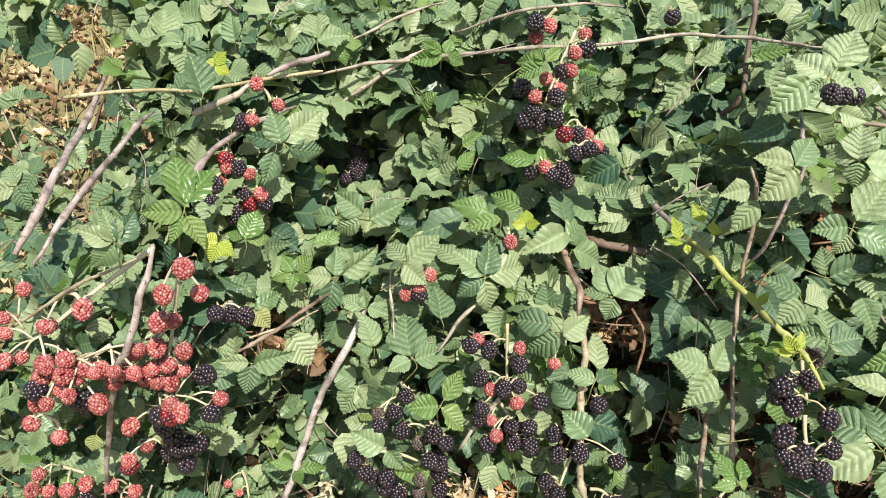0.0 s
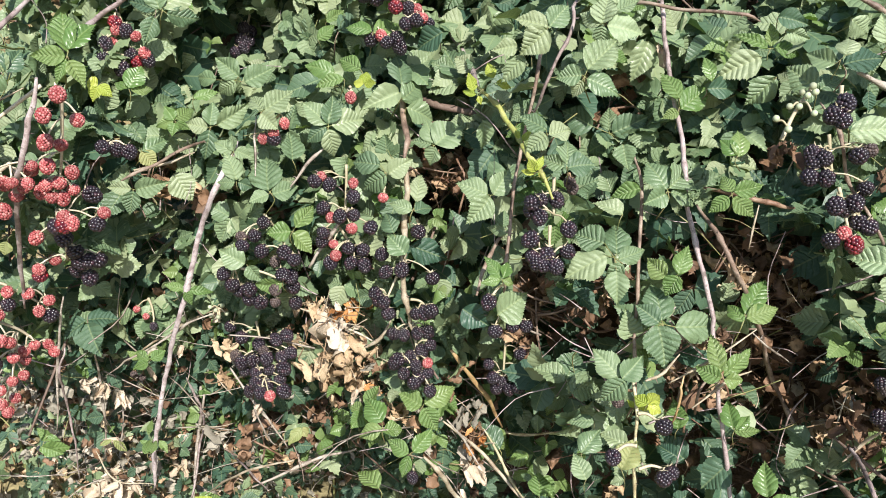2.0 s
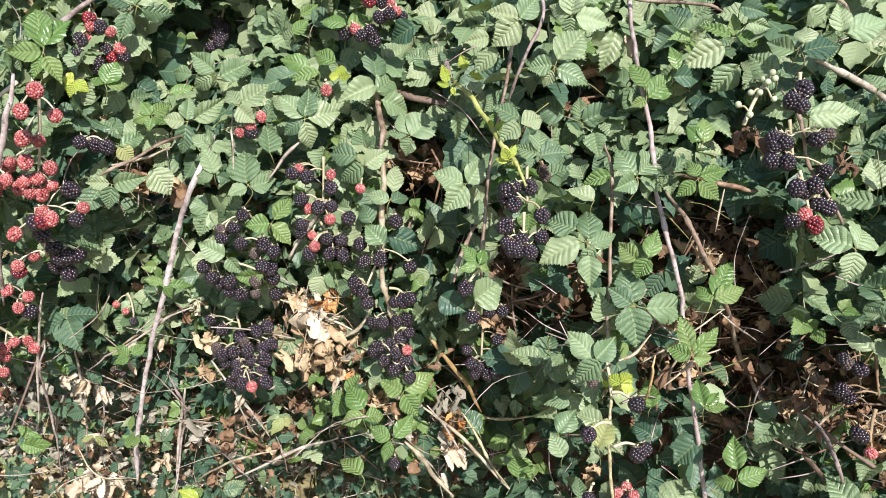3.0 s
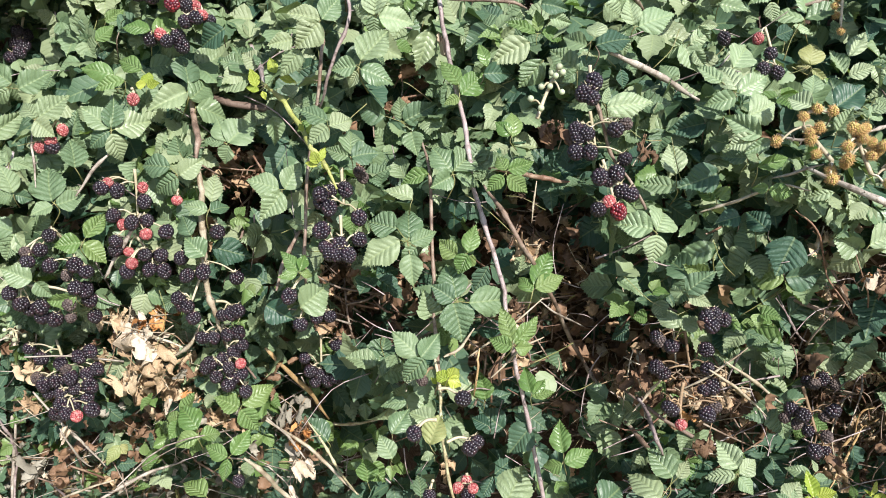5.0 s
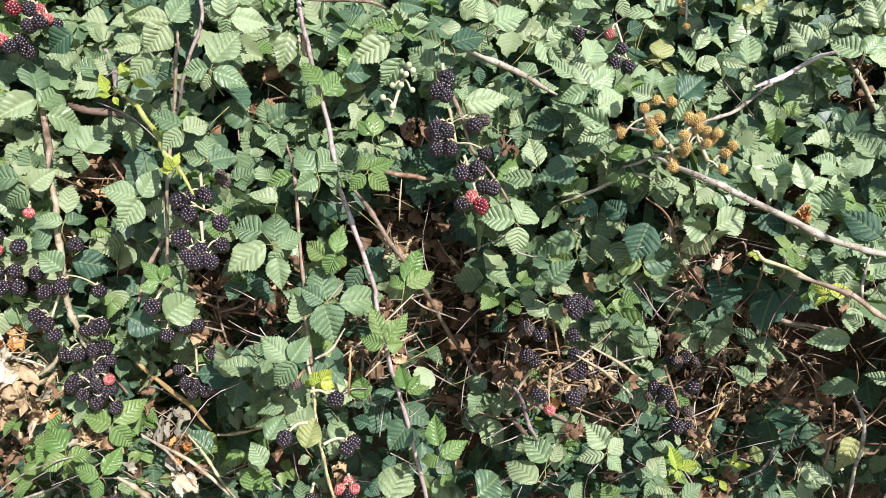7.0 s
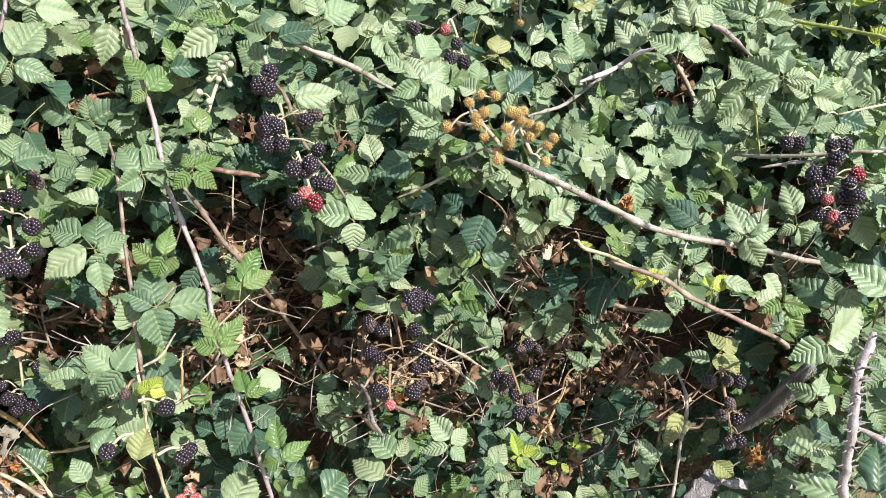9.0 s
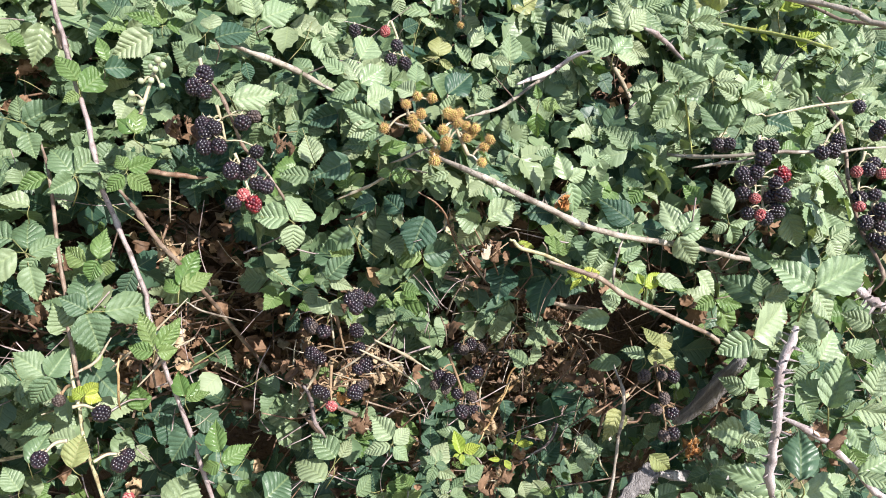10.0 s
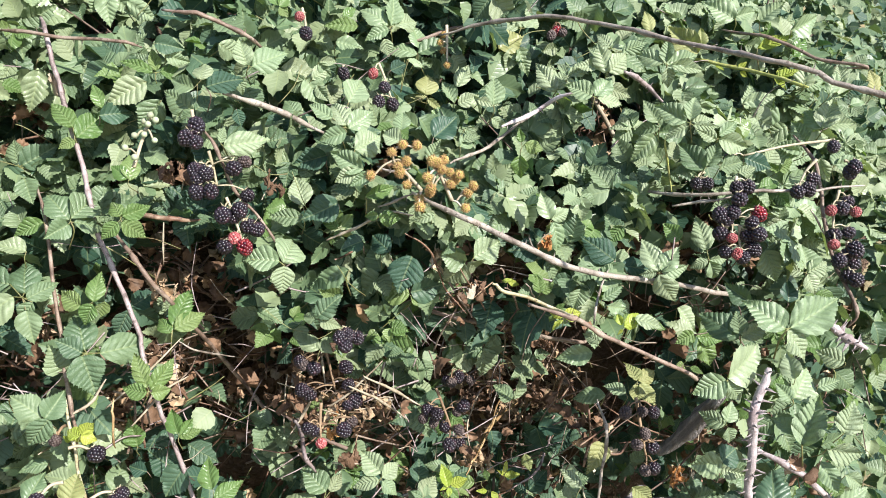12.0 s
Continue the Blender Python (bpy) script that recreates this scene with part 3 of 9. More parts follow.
def dry_clump(x, y, z, size, count, tone, spread=0.02):
    """A few withered leaves that hang together."""
    ob = new("dry_leaf_clump")
    tagged(ob, DRY_LABEL[tone], "dry leaves", "withered leaves")
    ob.matrix_basis = pose(x, y, z)
    for i in range(round(count * 2.2)):
        s = size * pick.uniform(0.6, 1.35)
        m = pose(pick.uniform(-1, 1) * spread, pick.uniform(-0.5, 0.8) * spread, pick.uniform(-1, 0.7) * spread, pick.uniform(30, 150), pick.uniform(-50, 50), pick.uniform(0, 360))
        other = pick.choice(list(DRY)) if pick.random() < 0.15 else tone
        linked("dry_leaf", DRY_MESH[other, pick.randrange(len(DRY_SHAPES))], ob, m @ Matrix.Diagonal((s * pick.uniform(0.4, 0.85), s, s * 0.8, 1)))
    for i in range(2):
        p = Vector((pick.uniform(-1, 1), pick.uniform(-0.3, 0.5), pick.uniform(-0.6, 1))) * spread
        d = Vector((pick.gauss(0, 1), pick.gauss(0, 0.3), pick.gauss(0, 1))).normalized() * size * pick.uniform(0.5, 0.9)
        bend = Vector([pick.uniform(-0.15, 0.15) * size for _ in range(3)])
        v, f = tube(smooth_line([p - d, p + bend, p + d], 4), [0.0008] * 9, 5)
        linked("stalk", mesh_of("stalk", v, f, STALK_DRY if i else BARK["pale"]), ob)
    return ob


# ---- the hedge's face and the ground ----
def face_y(x, z):
    """How far back the hedge's face lies at x and z."""
    low = 0.55 + 0.27 * min(max((x - 0.2) / 0.6, 0), 1)
    u, w = min(max(x, -0.45), 1.5), min(max(z, low), 1.28)
    w -= 1
    y = 0.789 - 0.281 * u + 0.347 * w - 0.4 * u * u + 0.686 * u * w + 0.575 * w * w + 0.228 * u ** 3 - 2.392 * w ** 3 - 0.166 * u * u * w + 2.631 * u * w * w
    y += max(0, z - 1.28) * 1.7 + max(0, low - z) * (0.35 if x < 0.5 else 0.1) + max(0, x - 1.5) * 0.1 + max(0, -0.45 - x) * 0.5
    return y


def ground_z(x, y):
    t = min(max((y - 0.9) / 3.2, 0), 1)
    return 1.85 * t * t * (3 - 2 * t) + 0.05 * noise.noise((x * 1.3, y * 1.3, 0)) + 0.02 * noise.noise((x * 6, y * 6, 3))


xs = sorted({*np.round(np.linspace(-4, 6, 61), 3), -4000, -400, -60, -15, -8, 10, 20, 70, 400, 4000})
ys = sorted({*np.round(np.linspace(-3, 7, 61), 3), -4000, -400, -60, -15, -7, 10, 20, 70, 400, 4000})
gv = [(x, y, ground_z(x, y)) for y in ys for x in xs]
gf = [(j * len(xs) + i, j * len(xs) + i + 1, (j + 1) * len(xs) + i + 1, (j + 1) * len(xs) + i) for j in range(len(ys) - 1) for i in range(len(xs) - 1)]
tagged(new("ground", mesh_of("ground", gv, gf, EARTH)), "dry grassy ground that rises behind the brambles", "ground", "", "structure")

HOLLOWS, THIN = [], []


def hollow(x, y, z, r):
    """An opening of radius r in the leaves."""
    HOLLOWS.append((Vector((x, y, z)), r))


def thin_place(x, y, z, r):
    """A place where few leaves hang in the sun."""
    THIN.append((Vector((x, y, z)), r))


thin_place(1.12, 0.44, 0.75, 0.078)
thin_place(1.19, 0.62, 0.67, 0.078)
thin_place(1.13, 0.68, 0.77, 0.082)
thin_place(0.94, 0.50, 0.92, 0.053)
thin_place(1.13, 0.28, 0.81, 0.065)
thin_place(1.18, 0.37, 0.65, 0.067)
thin_place(1.11, 0.52, 0.63, 0.063)
thin_place(1.04, 0.59, 0.72, 0.054)
thin_place(1.23, 0.36, 1.07, 0.059)
thin_place(1.20, 0.40, 1.06, 0.045)
thin_place(1.27, 0.31, 1.04, 0.044)
thin_place(1.21, 0.59, 1.14, 0.050)
hollow(0.95, 0.48, 0.94, 0.045)
hollow(1.19, 0.71, 0.70, 0.041)
hollow(1.03, 0.62, 0.72, 0.038)
hollow(1.09, 0.60, 0.62, 0.033)
hollow(0.82, 0.55, 0.75, 0.043)
hollow(0.63, 0.69, 0.93, 0.038)
hollow(1.22, 0.74, 0.76, 0.043)
hollow(1.04, 0.63, 0.89, 0.033)
hollow(0.82, 0.53, 0.73, 0.036)
hollow(0.73, 0.78, 0.84, 0.044)
hollow(0.43, 0.80, 1.15, 0.038)
hollow(0.71, 0.79, 0.78, 0.040)
hollow(0.60, 0.67, 0.85, 0.035)
hollow(0.19, 0.82, 1.01, 0.028)
hollow(0.37, 0.72, 0.86, 0.042)
hollow(0.18, 0.89, 1.06, 0.029)
hollow(-0.17, 0.86, 0.98, 0.029)
hollow(0.04, 0.86, 0.79, 0.035)
hollow(0.57, 0.70, 0.96, 0.040)
hollow(0.50, 0.60, 0.79, 0.032)
hollow(0.33, 0.72, 0.88, 0.035)
hollow(0.75, 0.85, 0.73, 0.045)
hollow(0.75, 0.79, 0.83, 0.027)
hollow(0.72, 0.69, 0.93, 0.022)
hollow(0.69, 0.81, 0.69, 0.039)
hollow(-0.22, 0.82, 1.00, 0.020)
hollow(0.76, 0.74, 0.72, 0.036)
hollow(0.24, 0.81, 1.02, 0.021)
hollow(0.23, 0.85, 1.03, 0.019)
hollow(0.31, 0.79, 1.04, 0.014)
hollow(0.48, 0.63, 0.83, 0.027)
hollow(0.40, 0.70, 0.88, 0.025)
hollow(0.65, 0.71, 0.66, 0.029)
hollow(0.56, 0.63, 0.80, 0.019)
hollow(0.74, 0.88, 0.66, 0.033)
hollow(0.41, 0.80, 0.66, 0.021)
hollow(0.32, 0.75, 0.81, 0.027)
hollow(0.40, 0.69, 0.88, 0.025)
hollow(0.50, 0.63, 0.84, 0.020)
hollow(0.61, 0.69, 0.81, 0.026)
hollow(-0.42, 1.16, 0.46, 0.035)
hollow(-0.25, 0.98, 0.66, 0.025)
hollow(1.22, 0.67, 0.64, 0.049)
hollow(1.16, 0.50, 0.67, 0.038)
hollow(1.20, 0.59, 0.71, 0.040)
hollow(1.07, 0.66, 0.76, 0.039)
hollow(1.20, 0.64, 0.74, 0.043)
hollow(1.03, 0.48, 0.62, 0.029)
hollow(1.07, 0.34, 0.75, 0.022)
hollow(0.78, 0.56, 0.79, 0.038)
hollow(0.88, 0.55, 0.72, 0.033)
hollow(1.21, 0.59, 1.15, 0.034)
hollow(1.19, 0.60, 1.13, 0.030)
hollow(1.22, 0.57, 1.12, 0.026)
hollow(-0.07, 0.82, 0.55, 0.055)

# ---- canes and twigs ----
bramble_cane([(-0.448, 0.920, 1.288), (-0.428, 0.917, 1.290), (-0.330, 0.905, 1.298), (-0.260, 0.870, 1.303), (-0.154, 0.875, 1.315), (-0.134, 0.876, 1.317)], 0.0024, 0.0020, "cream", 8)
bramble_cane([(-0.158, 0.901, 1.314), (-0.057, 0.940, 1.330), (0.045, 0.946, 1.341), (0.140, 0.913, 1.351), (0.237, 0.910, 1.357), (0.331, 0.884, 1.358), (0.393, 0.804, 1.349)], 0.0024, 0.0020, "grey", 14)
bramble_cane([(-0.123, 0.933, 1.347), (-0.056, 0.944, 1.377), (0.004, 0.951, 1.396)], 0.0020, 0.0017, "grey", 6)
bramble_cane([(0.011, 0.949, 1.362), (0.074, 0.907, 1.382), (0.137, 0.904, 1.392), (0.208, 0.935, 1.394)], 0.0020, 0.0017, "grey", 6)
bramble_cane([(-0.132, 0.936, 1.273), (-0.091, 0.940, 1.303), (-0.057, 0.945, 1.326), (-0.027, 0.955, 1.341)], 0.0028, 0.0023, "grey", 6)
bramble_cane([(-0.266, 0.759, 1.180), (-0.263, 0.722, 1.197), (-0.258, 0.799, 1.223), (-0.239, 0.843, 1.244), (-0.201, 0.846, 1.264), (-0.170, 0.919, 1.275)], 0.0038, 0.0030, "mauve", 8)
bramble_cane([(-0.397, 0.688, 1.161), (-0.383, 0.700, 1.190), (-0.381, 0.748, 1.228), (-0.397, 0.855, 1.264), (-0.416, 0.974, 1.315)], 0.0047, 0.0038, "mauve", 12)
bramble_cane([(-0.374, 0.673, 1.154), (-0.357, 0.714, 1.198), (-0.336, 0.811, 1.258), (-0.330, 0.881, 1.277)], 0.0034, 0.0026, "mauve", 8)
bramble_cane([(-0.255, 0.651, 1.178), (-0.271, 0.651, 1.134), (-0.293, 0.651, 1.086), (-0.318, 0.680, 1.033), (-0.358, 0.736, 0.928), (-0.392, 0.785, 0.834)], 0.0036, 0.0031, "mauve", 14)
bramble_cane([(-0.428, 0.693, 1.079), (-0.383, 0.677, 1.106), (-0.321, 0.656, 1.143), (-0.263, 0.643, 1.170)], 0.0017, 0.0015, "pale", 4)
bramble_cane([(-0.127, 0.859, 1.071), (-0.150, 0.804, 1.067), (-0.179, 0.774, 1.055), (-0.197, 0.748, 1.048), (-0.218, 0.751, 1.035)], 0.0023, 0.0019, "brown", 5)
bramble_cane([(-0.085, 0.830, 1.075), (-0.108, 0.800, 1.023), (-0.142, 0.828, 0.952), (-0.171, 0.842, 0.885), (-0.190, 0.850, 0.827), (-0.222, 0.875, 0.747), (-0.253, 0.905, 0.658), (-0.279, 0.930, 0.564), (-0.303, 0.950, 0.468), (-0.323, 0.970, 0.378)], 0.0042, 0.0037, "lilac", 22, "pale grey-mauve thorny bramble cane, dead and bare")
bramble_cane([(-0.059, 0.841, 1.105), (-0.059, 0.812, 1.068), (-0.058, 0.789, 1.036)], 0.0017, 0.0015, "grey", 3)
bramble_cane([(0.320, 0.789, 1.225), (0.315, 0.754, 1.195), (0.307, 0.745, 1.133), (0.290, 0.708, 1.053), (0.280, 0.654, 0.952), (0.277, 0.667, 0.917)], 0.0024, 0.0020, "brown", 8)
bramble_cane([(0.381, 1.049, 1.427), (0.375, 0.964, 1.401), (0.362, 0.936, 1.342), (0.341, 0.893, 1.292), (0.330, 0.941, 1.262)], 0.0034, 0.0028, "dark", 2)
bramble_cane([(0.364, 0.793, 1.283), (0.352, 0.747, 1.260), (0.337, 0.726, 1.225), (0.316, 0.722, 1.167), (0.304, 0.750, 1.129)], 0.0023, 0.0019, "mauve", 6)
bramble_cane([(0.469, 0.861, 1.288), (0.471, 0.814, 1.263), (0.476, 0.775, 1.190), (0.484, 0.711, 1.113), (0.487, 0.673, 1.063), (0.497, 0.645, 1.008), (0.510, 0.606, 0.942), (0.522, 0.573, 0.872), (0.538, 0.561, 0.780), (0.559, 0.537, 0.648), (0.565, 0.560, 0.609)], 0.0031, 0.0027, "mauve", 16)
bramble_cane([(0.509, 0.687, 1.041), (0.523, 0.643, 1.017), (0.544, 0.624, 0.977), (0.589, 0.646, 0.902), (0.655, 0.712, 0.786), (0.692, 0.685, 0.720), (0.719, 0.545, 0.692), (0.726, 0.541, 0.680)], 0.0031, 0.0026, "brown", 10)
bramble_cane([(0.438, 0.721, 1.092), (0.436, 0.677, 1.065), (0.433, 0.640, 0.982), (0.432, 0.608, 0.897), (0.431, 0.582, 0.833), (0.430, 0.598, 0.795)], 0.0023, 0.0020, "brown", 8)
bramble_cane([(0.427, 0.597, 0.875), (0.427, 0.558, 0.846), (0.428, 0.545, 0.799), (0.434, 0.548, 0.740), (0.444, 0.548, 0.671), (0.450, 0.578, 0.631)], 0.0021, 0.0017, "cream", 6)
bramble_cane([(0.646, 0.633, 1.208), (0.722, 0.659, 1.178), (0.787, 0.667, 1.146)], 0.0043, 0.0036, "grey", 6)
bramble_cane([(0.849, 0.528, 1.087), (0.878, 0.448, 1.075), (0.898, 0.441, 1.063), (0.937, 0.401, 1.042), (1.010, 0.372, 1.009), (1.126, 0.360, 0.979), (1.249, 0.336, 0.946), (1.282, 0.399, 0.932)], 0.0040, 0.0034, "grey", 10)
bramble_cane([(0.847, 0.338, 1.034), (0.865, 0.338, 1.025), (0.924, 0.336, 0.993), (0.926, 0.299, 0.994), (0.927, 0.279, 0.995)], 0.0021, 0.0018, "cream", 3)
bramble_cane([(0.879, 0.314, 1.014), (0.910, 0.282, 1.003), (0.926, 0.281, 0.996), (0.974, 0.268, 0.965), (1.065, 0.233, 0.918), (1.094, 0.252, 0.898)], 0.0027, 0.0024, "brown", 12)
bramble_cane([(0.889, 0.574, 0.903), (0.921, 0.545, 0.894), (1.000, 0.547, 0.860), (1.087, 0.473, 0.851), (1.114, 0.480, 0.843)], 0.0033, 0.0028, "brown", 5)
bramble_cane([(1.062, 0.138, 0.977), (1.054, 0.135, 0.957), (1.046, 0.133, 0.940), (1.039, 0.128, 0.924), (1.041, 0.127, 0.902), (1.040, 0.121, 0.874), (1.040, 0.119, 0.843), (1.049, 0.121, 0.810), (1.062, 0.124, 0.775)], 0.0048, 0.0044, "lilac", 40, spike=1.5)
bramble_cane([(1.150, 0.254, 0.861), (1.166, 0.306, 0.776), (1.165, 0.353, 0.707)], 0.0118, 0.0098, "wood", 0)
bramble_cane([(1.160, 0.368, 0.635), (1.108, 0.348, 0.632), (1.061, 0.339, 0.616)], 0.0125, 0.0105, "wood", 0)
bramble_cane([(1.195, 0.390, 0.586), (1.267, 0.383, 0.558), (1.317, 0.360, 0.557)], 0.0092, 0.0078, "wood", 0)
bramble_cane([(1.148, 0.201, 0.816), (1.173, 0.159, 0.800), (1.203, 0.144, 0.776), (1.242, 0.124, 0.736), (1.274, 0.105, 0.705), (1.298, 0.121, 0.677)], 0.0042, 0.0036, "lilac", 8)
bramble_cane([(1.243, 0.197, 0.967), (1.256, 0.178, 0.954), (1.273, 0.158, 0.942)], 0.0056, 0.0050, "lilac", 16, spike=1.5)
bramble_cane([(1.180, 0.504, 1.061), (1.198, 0.417, 1.072), (1.227, 0.352, 1.086), (1.299, 0.309, 1.098), (1.382, 0.263, 1.102)], 0.0025, 0.0022, "grey", 12)
bramble_cane([(1.445, 0.592, 1.275), (1.451, 0.489, 1.270), (1.464, 0.416, 1.249), (1.481, 0.358, 1.243), (1.491, 0.395, 1.235)], 0.0026, 0.0022, "brown", 6)
bramble_cane([(0.953, 0.650, 1.269), (0.991, 0.582, 1.292), (1.010, 0.496, 1.305), (1.031, 0.414, 1.299), (1.037, 0.311, 1.291), (1.042, 0.246, 1.285), (1.030, 0.181, 1.280), (1.038, 0.144, 1.276), (1.052, 0.113, 1.269), (1.065, 0.080, 1.263), (1.075, 0.050, 1.258)], 0.0025, 0.0023, "grey", 10)
bramble_cane([(1.405, 0.607, 1.233), (1.409, 0.587, 1.231), (1.429, 0.506, 1.222), (1.428, 0.423, 1.215), (1.428, 0.403, 1.214)], 0.0029, 0.0025, "lime", 10)
bramble_cane([(0.465, 0.571, 0.856), (0.508, 0.571, 0.886), (0.561, 0.579, 0.924)], 0.0018, 0.0015, "pale", 2)
bramble_cane([(0.744, 0.496, 0.852), (0.785, 0.494, 0.820), (0.827, 0.491, 0.781)], 0.0021, 0.0018, "pale", 2)
bramble_cane([(0.913, 0.483, 0.664), (0.993, 0.534, 0.699), (1.096, 0.595, 0.686)], 0.0023, 0.0020, "gold", 2)
bramble_cane([(0.206, 0.762, 0.675), (0.275, 0.746, 0.622), (0.334, 0.689, 0.581)], 0.0031, 0.0027, "pale", 3)
bramble_cane([(0.215, 0.757, 0.797), (0.264, 0.783, 0.716), (0.300, 0.812, 0.639)], 0.0040, 0.0034, "gold", 3)
bramble_cane([(0.278, 0.810, 0.632), (0.336, 0.836, 0.605), (0.408, 0.882, 0.585)], 0.0025, 0.0021, "pale", 1)
bramble_cane([(-0.328, 0.944, 0.667), (-0.230, 0.933, 0.739), (-0.163, 0.908, 0.777)], 0.0026, 0.0022, "pale", 2)
bramble_cane([(-0.233, 1.027, 0.553), (-0.250, 1.024, 0.468), (-0.242, 0.945, 0.387)], 0.0036, 0.0031, "grey", 3)
bramble_cane([(-0.120, 0.829, 0.723), (-0.075, 0.806, 0.667), (-0.038, 0.819, 0.581)], 0.0024, 0.0020, "grey", 2)
bramble_cane([(-0.101, 0.834, 0.498), (-0.012, 0.877, 0.524), (0.062, 0.902, 0.531)], 0.0033, 0.0028, "grey", 2)
bramble_cane([(-0.008, 0.815, 0.828), (0.053, 0.797, 0.818), (0.108, 0.779, 0.801)], 0.0028, 0.0024, "pale", 2)
bramble_cane([(1.362, 0.368, 1.154), (1.355, 0.322, 1.128), (1.343, 0.293, 1.072), (1.321, 0.248, 1.011), (1.303, 0.197, 0.971), (1.293, 0.201, 0.946)], 0.0027, 0.0023, "brown", 8)
bramble_cane([(0.417, 0.855, 1.269), (0.448, 0.810, 1.269), (0.502, 0.784, 1.262), (0.552, 0.743, 1.259), (0.579, 0.751, 1.253)], 0.0024, 0.0020, "brown", 4)
bramble_cane([(0.951, 0.752, 1.249), (0.985, 0.726, 1.261), (1.040, 0.733, 1.274), (1.092, 0.726, 1.282), (1.126, 0.752, 1.283)], 0.0029, 0.0025, "brown", 4)
bramble_cane([(0.603, 0.745, 1.298), (0.636, 0.709, 1.293), (0.672, 0.702, 1.282), (0.699, 0.700, 1.268), (0.730, 0.728, 1.247)], 0.0029, 0.0025, "brown", 4)
bramble_cane([(1.028, 0.344, 0.836), (1.024, 0.313, 0.807), (1.017, 0.311, 0.748), (1.001, 0.301, 0.666), (0.994, 0.327, 0.627)], 0.0022, 0.0019, "grey", 4)
bramble_cane([(0.146, 0.964, 1.123), (0.179, 0.885, 1.124), (0.230, 0.870, 1.117), (0.281, 0.852, 1.110), (0.314, 0.910, 1.101)], 0.0054, 0.0046, "dark", 0)
bramble_cane([(0.823, 0.491, 1.048), (0.860, 0.500, 1.020), (0.887, 0.507, 0.961), (0.916, 0.495, 0.921)], 0.0013, 0.0011, "red", 3)
bramble_cane([(1.007, 0.626, 0.834), (1.080, 0.617, 0.815), (1.121, 0.505, 0.828)], 0.0033, 0.0028, "grey", 2)
bramble_cane([(-0.343, 0.800, 0.847), (-0.392, 0.845, 0.709), (-0.432, 0.874, 0.565)], 0.0024, 0.0020, "grey", 3)
bramble_cane([(-0.364, 0.905, 0.739), (-0.393, 0.967, 0.574), (-0.415, 0.991, 0.437)], 0.0027, 0.0023, "grey", 2)
bramble_cane([(0.489, 0.549, 0.842), (0.528, 0.563, 0.868), (0.562, 0.580, 0.871)], 0.0019, 0.0016, "pale", 1)
bramble_cane([(0.615, 0.642, 1.173), (0.626, 0.610, 1.145), (0.641, 0.606, 1.097), (0.667, 0.596, 1.063), (0.688, 0.577, 1.023), (0.702, 0.594, 0.989)], 0.0021, 0.0018, "brown", 6)
bramble_cane([(0.563, 0.636, 1.054), (0.560, 0.631, 1.029), (0.557, 0.627, 1.005)], 0.0014, 0.0012, "pale", 4)
bramble_cane([(0.518, 0.690, 1.059), (0.549, 0.644, 1.062), (0.563, 0.636, 1.060), (0.579, 0.628, 1.059), (0.610, 0.643, 1.050)], 0.0033, 0.0028, "red", 0)
bramble_cane([(0.784, 0.501, 1.134), (0.801, 0.482, 1.134), (0.813, 0.465, 1.141)], 0.0017, 0.0014, "grey", 3)
bramble_cane([(0.781, 0.491, 1.090), (0.790, 0.467, 1.101), (0.799, 0.437, 1.115)], 0.0017, 0.0015, "grey", 3)
bramble_cane([(0.745, 0.565, 1.027), (0.768, 0.547, 1.045), (0.797, 0.509, 1.073), (0.819, 0.476, 1.077)], 0.0020, 0.0017, "pale", 3)
bramble_cane([(0.861, 0.464, 1.137), (0.943, 0.521, 1.136), (1.067, 0.596, 1.157), (1.136, 0.619, 1.177)], 0.0023, 0.0020, "grey", 3)
bramble_cane([(-0.002, 0.781, 1.021), (0.021, 0.795, 1.057), (0.044, 0.802, 1.079)], 0.0026, 0.0022, "grey", 3)
bramble_cane([(-0.209, 0.768, 1.044), (-0.171, 0.792, 1.050), (-0.146, 0.814, 1.059)], 0.0021, 0.0018, "pale", 2)
bramble_cane([(1.057, 0.382, 0.999), (1.005, 0.341, 0.977), (0.979, 0.315, 0.970)], 0.0018, 0.0015, "grey", 3)
bramble_cane([(0.725, 0.518, 0.814), (0.755, 0.507, 0.840), (0.798, 0.505, 0.875)], 0.0019, 0.0016, "pale", 2)
bramble_cane([(0.767, 0.500, 0.860), (0.812, 0.500, 0.826), (0.853, 0.497, 0.792)], 0.0022, 0.0019, "pale", 2)
bramble_cane([(0.682, 0.607, 0.773), (0.708, 0.559, 0.763), (0.758, 0.524, 0.734), (0.804, 0.514, 0.700), (0.831, 0.538, 0.674)], 0.0024, 0.0021, "dark", 2)
bramble_cane([(-0.191, 0.925, 0.614), (-0.109, 0.848, 0.697), (-0.044, 0.803, 0.738)], 0.0022, 0.0018, "pale", 1)
bramble_cane([(0.087, 0.781, 0.781), (0.113, 0.774, 0.803), (0.129, 0.770, 0.833)], 0.0028, 0.0024, "pale", 1)
bramble_cane([(0.882, 0.462, 1.003), (0.926, 0.486, 0.946), (1.008, 0.556, 0.850)], 0.0011, 0.0010, "red", 2)
bramble_cane([(1.129, 0.630, 0.735), (1.147, 0.622, 0.692), (1.166, 0.615, 0.648)], 0.0013, 0.0011, "red", 1)
bramble_cane([(1.158, 0.598, 0.728), (1.170, 0.580, 0.710), (1.179, 0.554, 0.702)], 0.0014, 0.0012, "grey", 1)
bramble_cane([(1.017, 0.592, 0.772), (1.067, 0.596, 0.709), (1.093, 0.602, 0.646)], 0.0012, 0.0010, "red", 1)
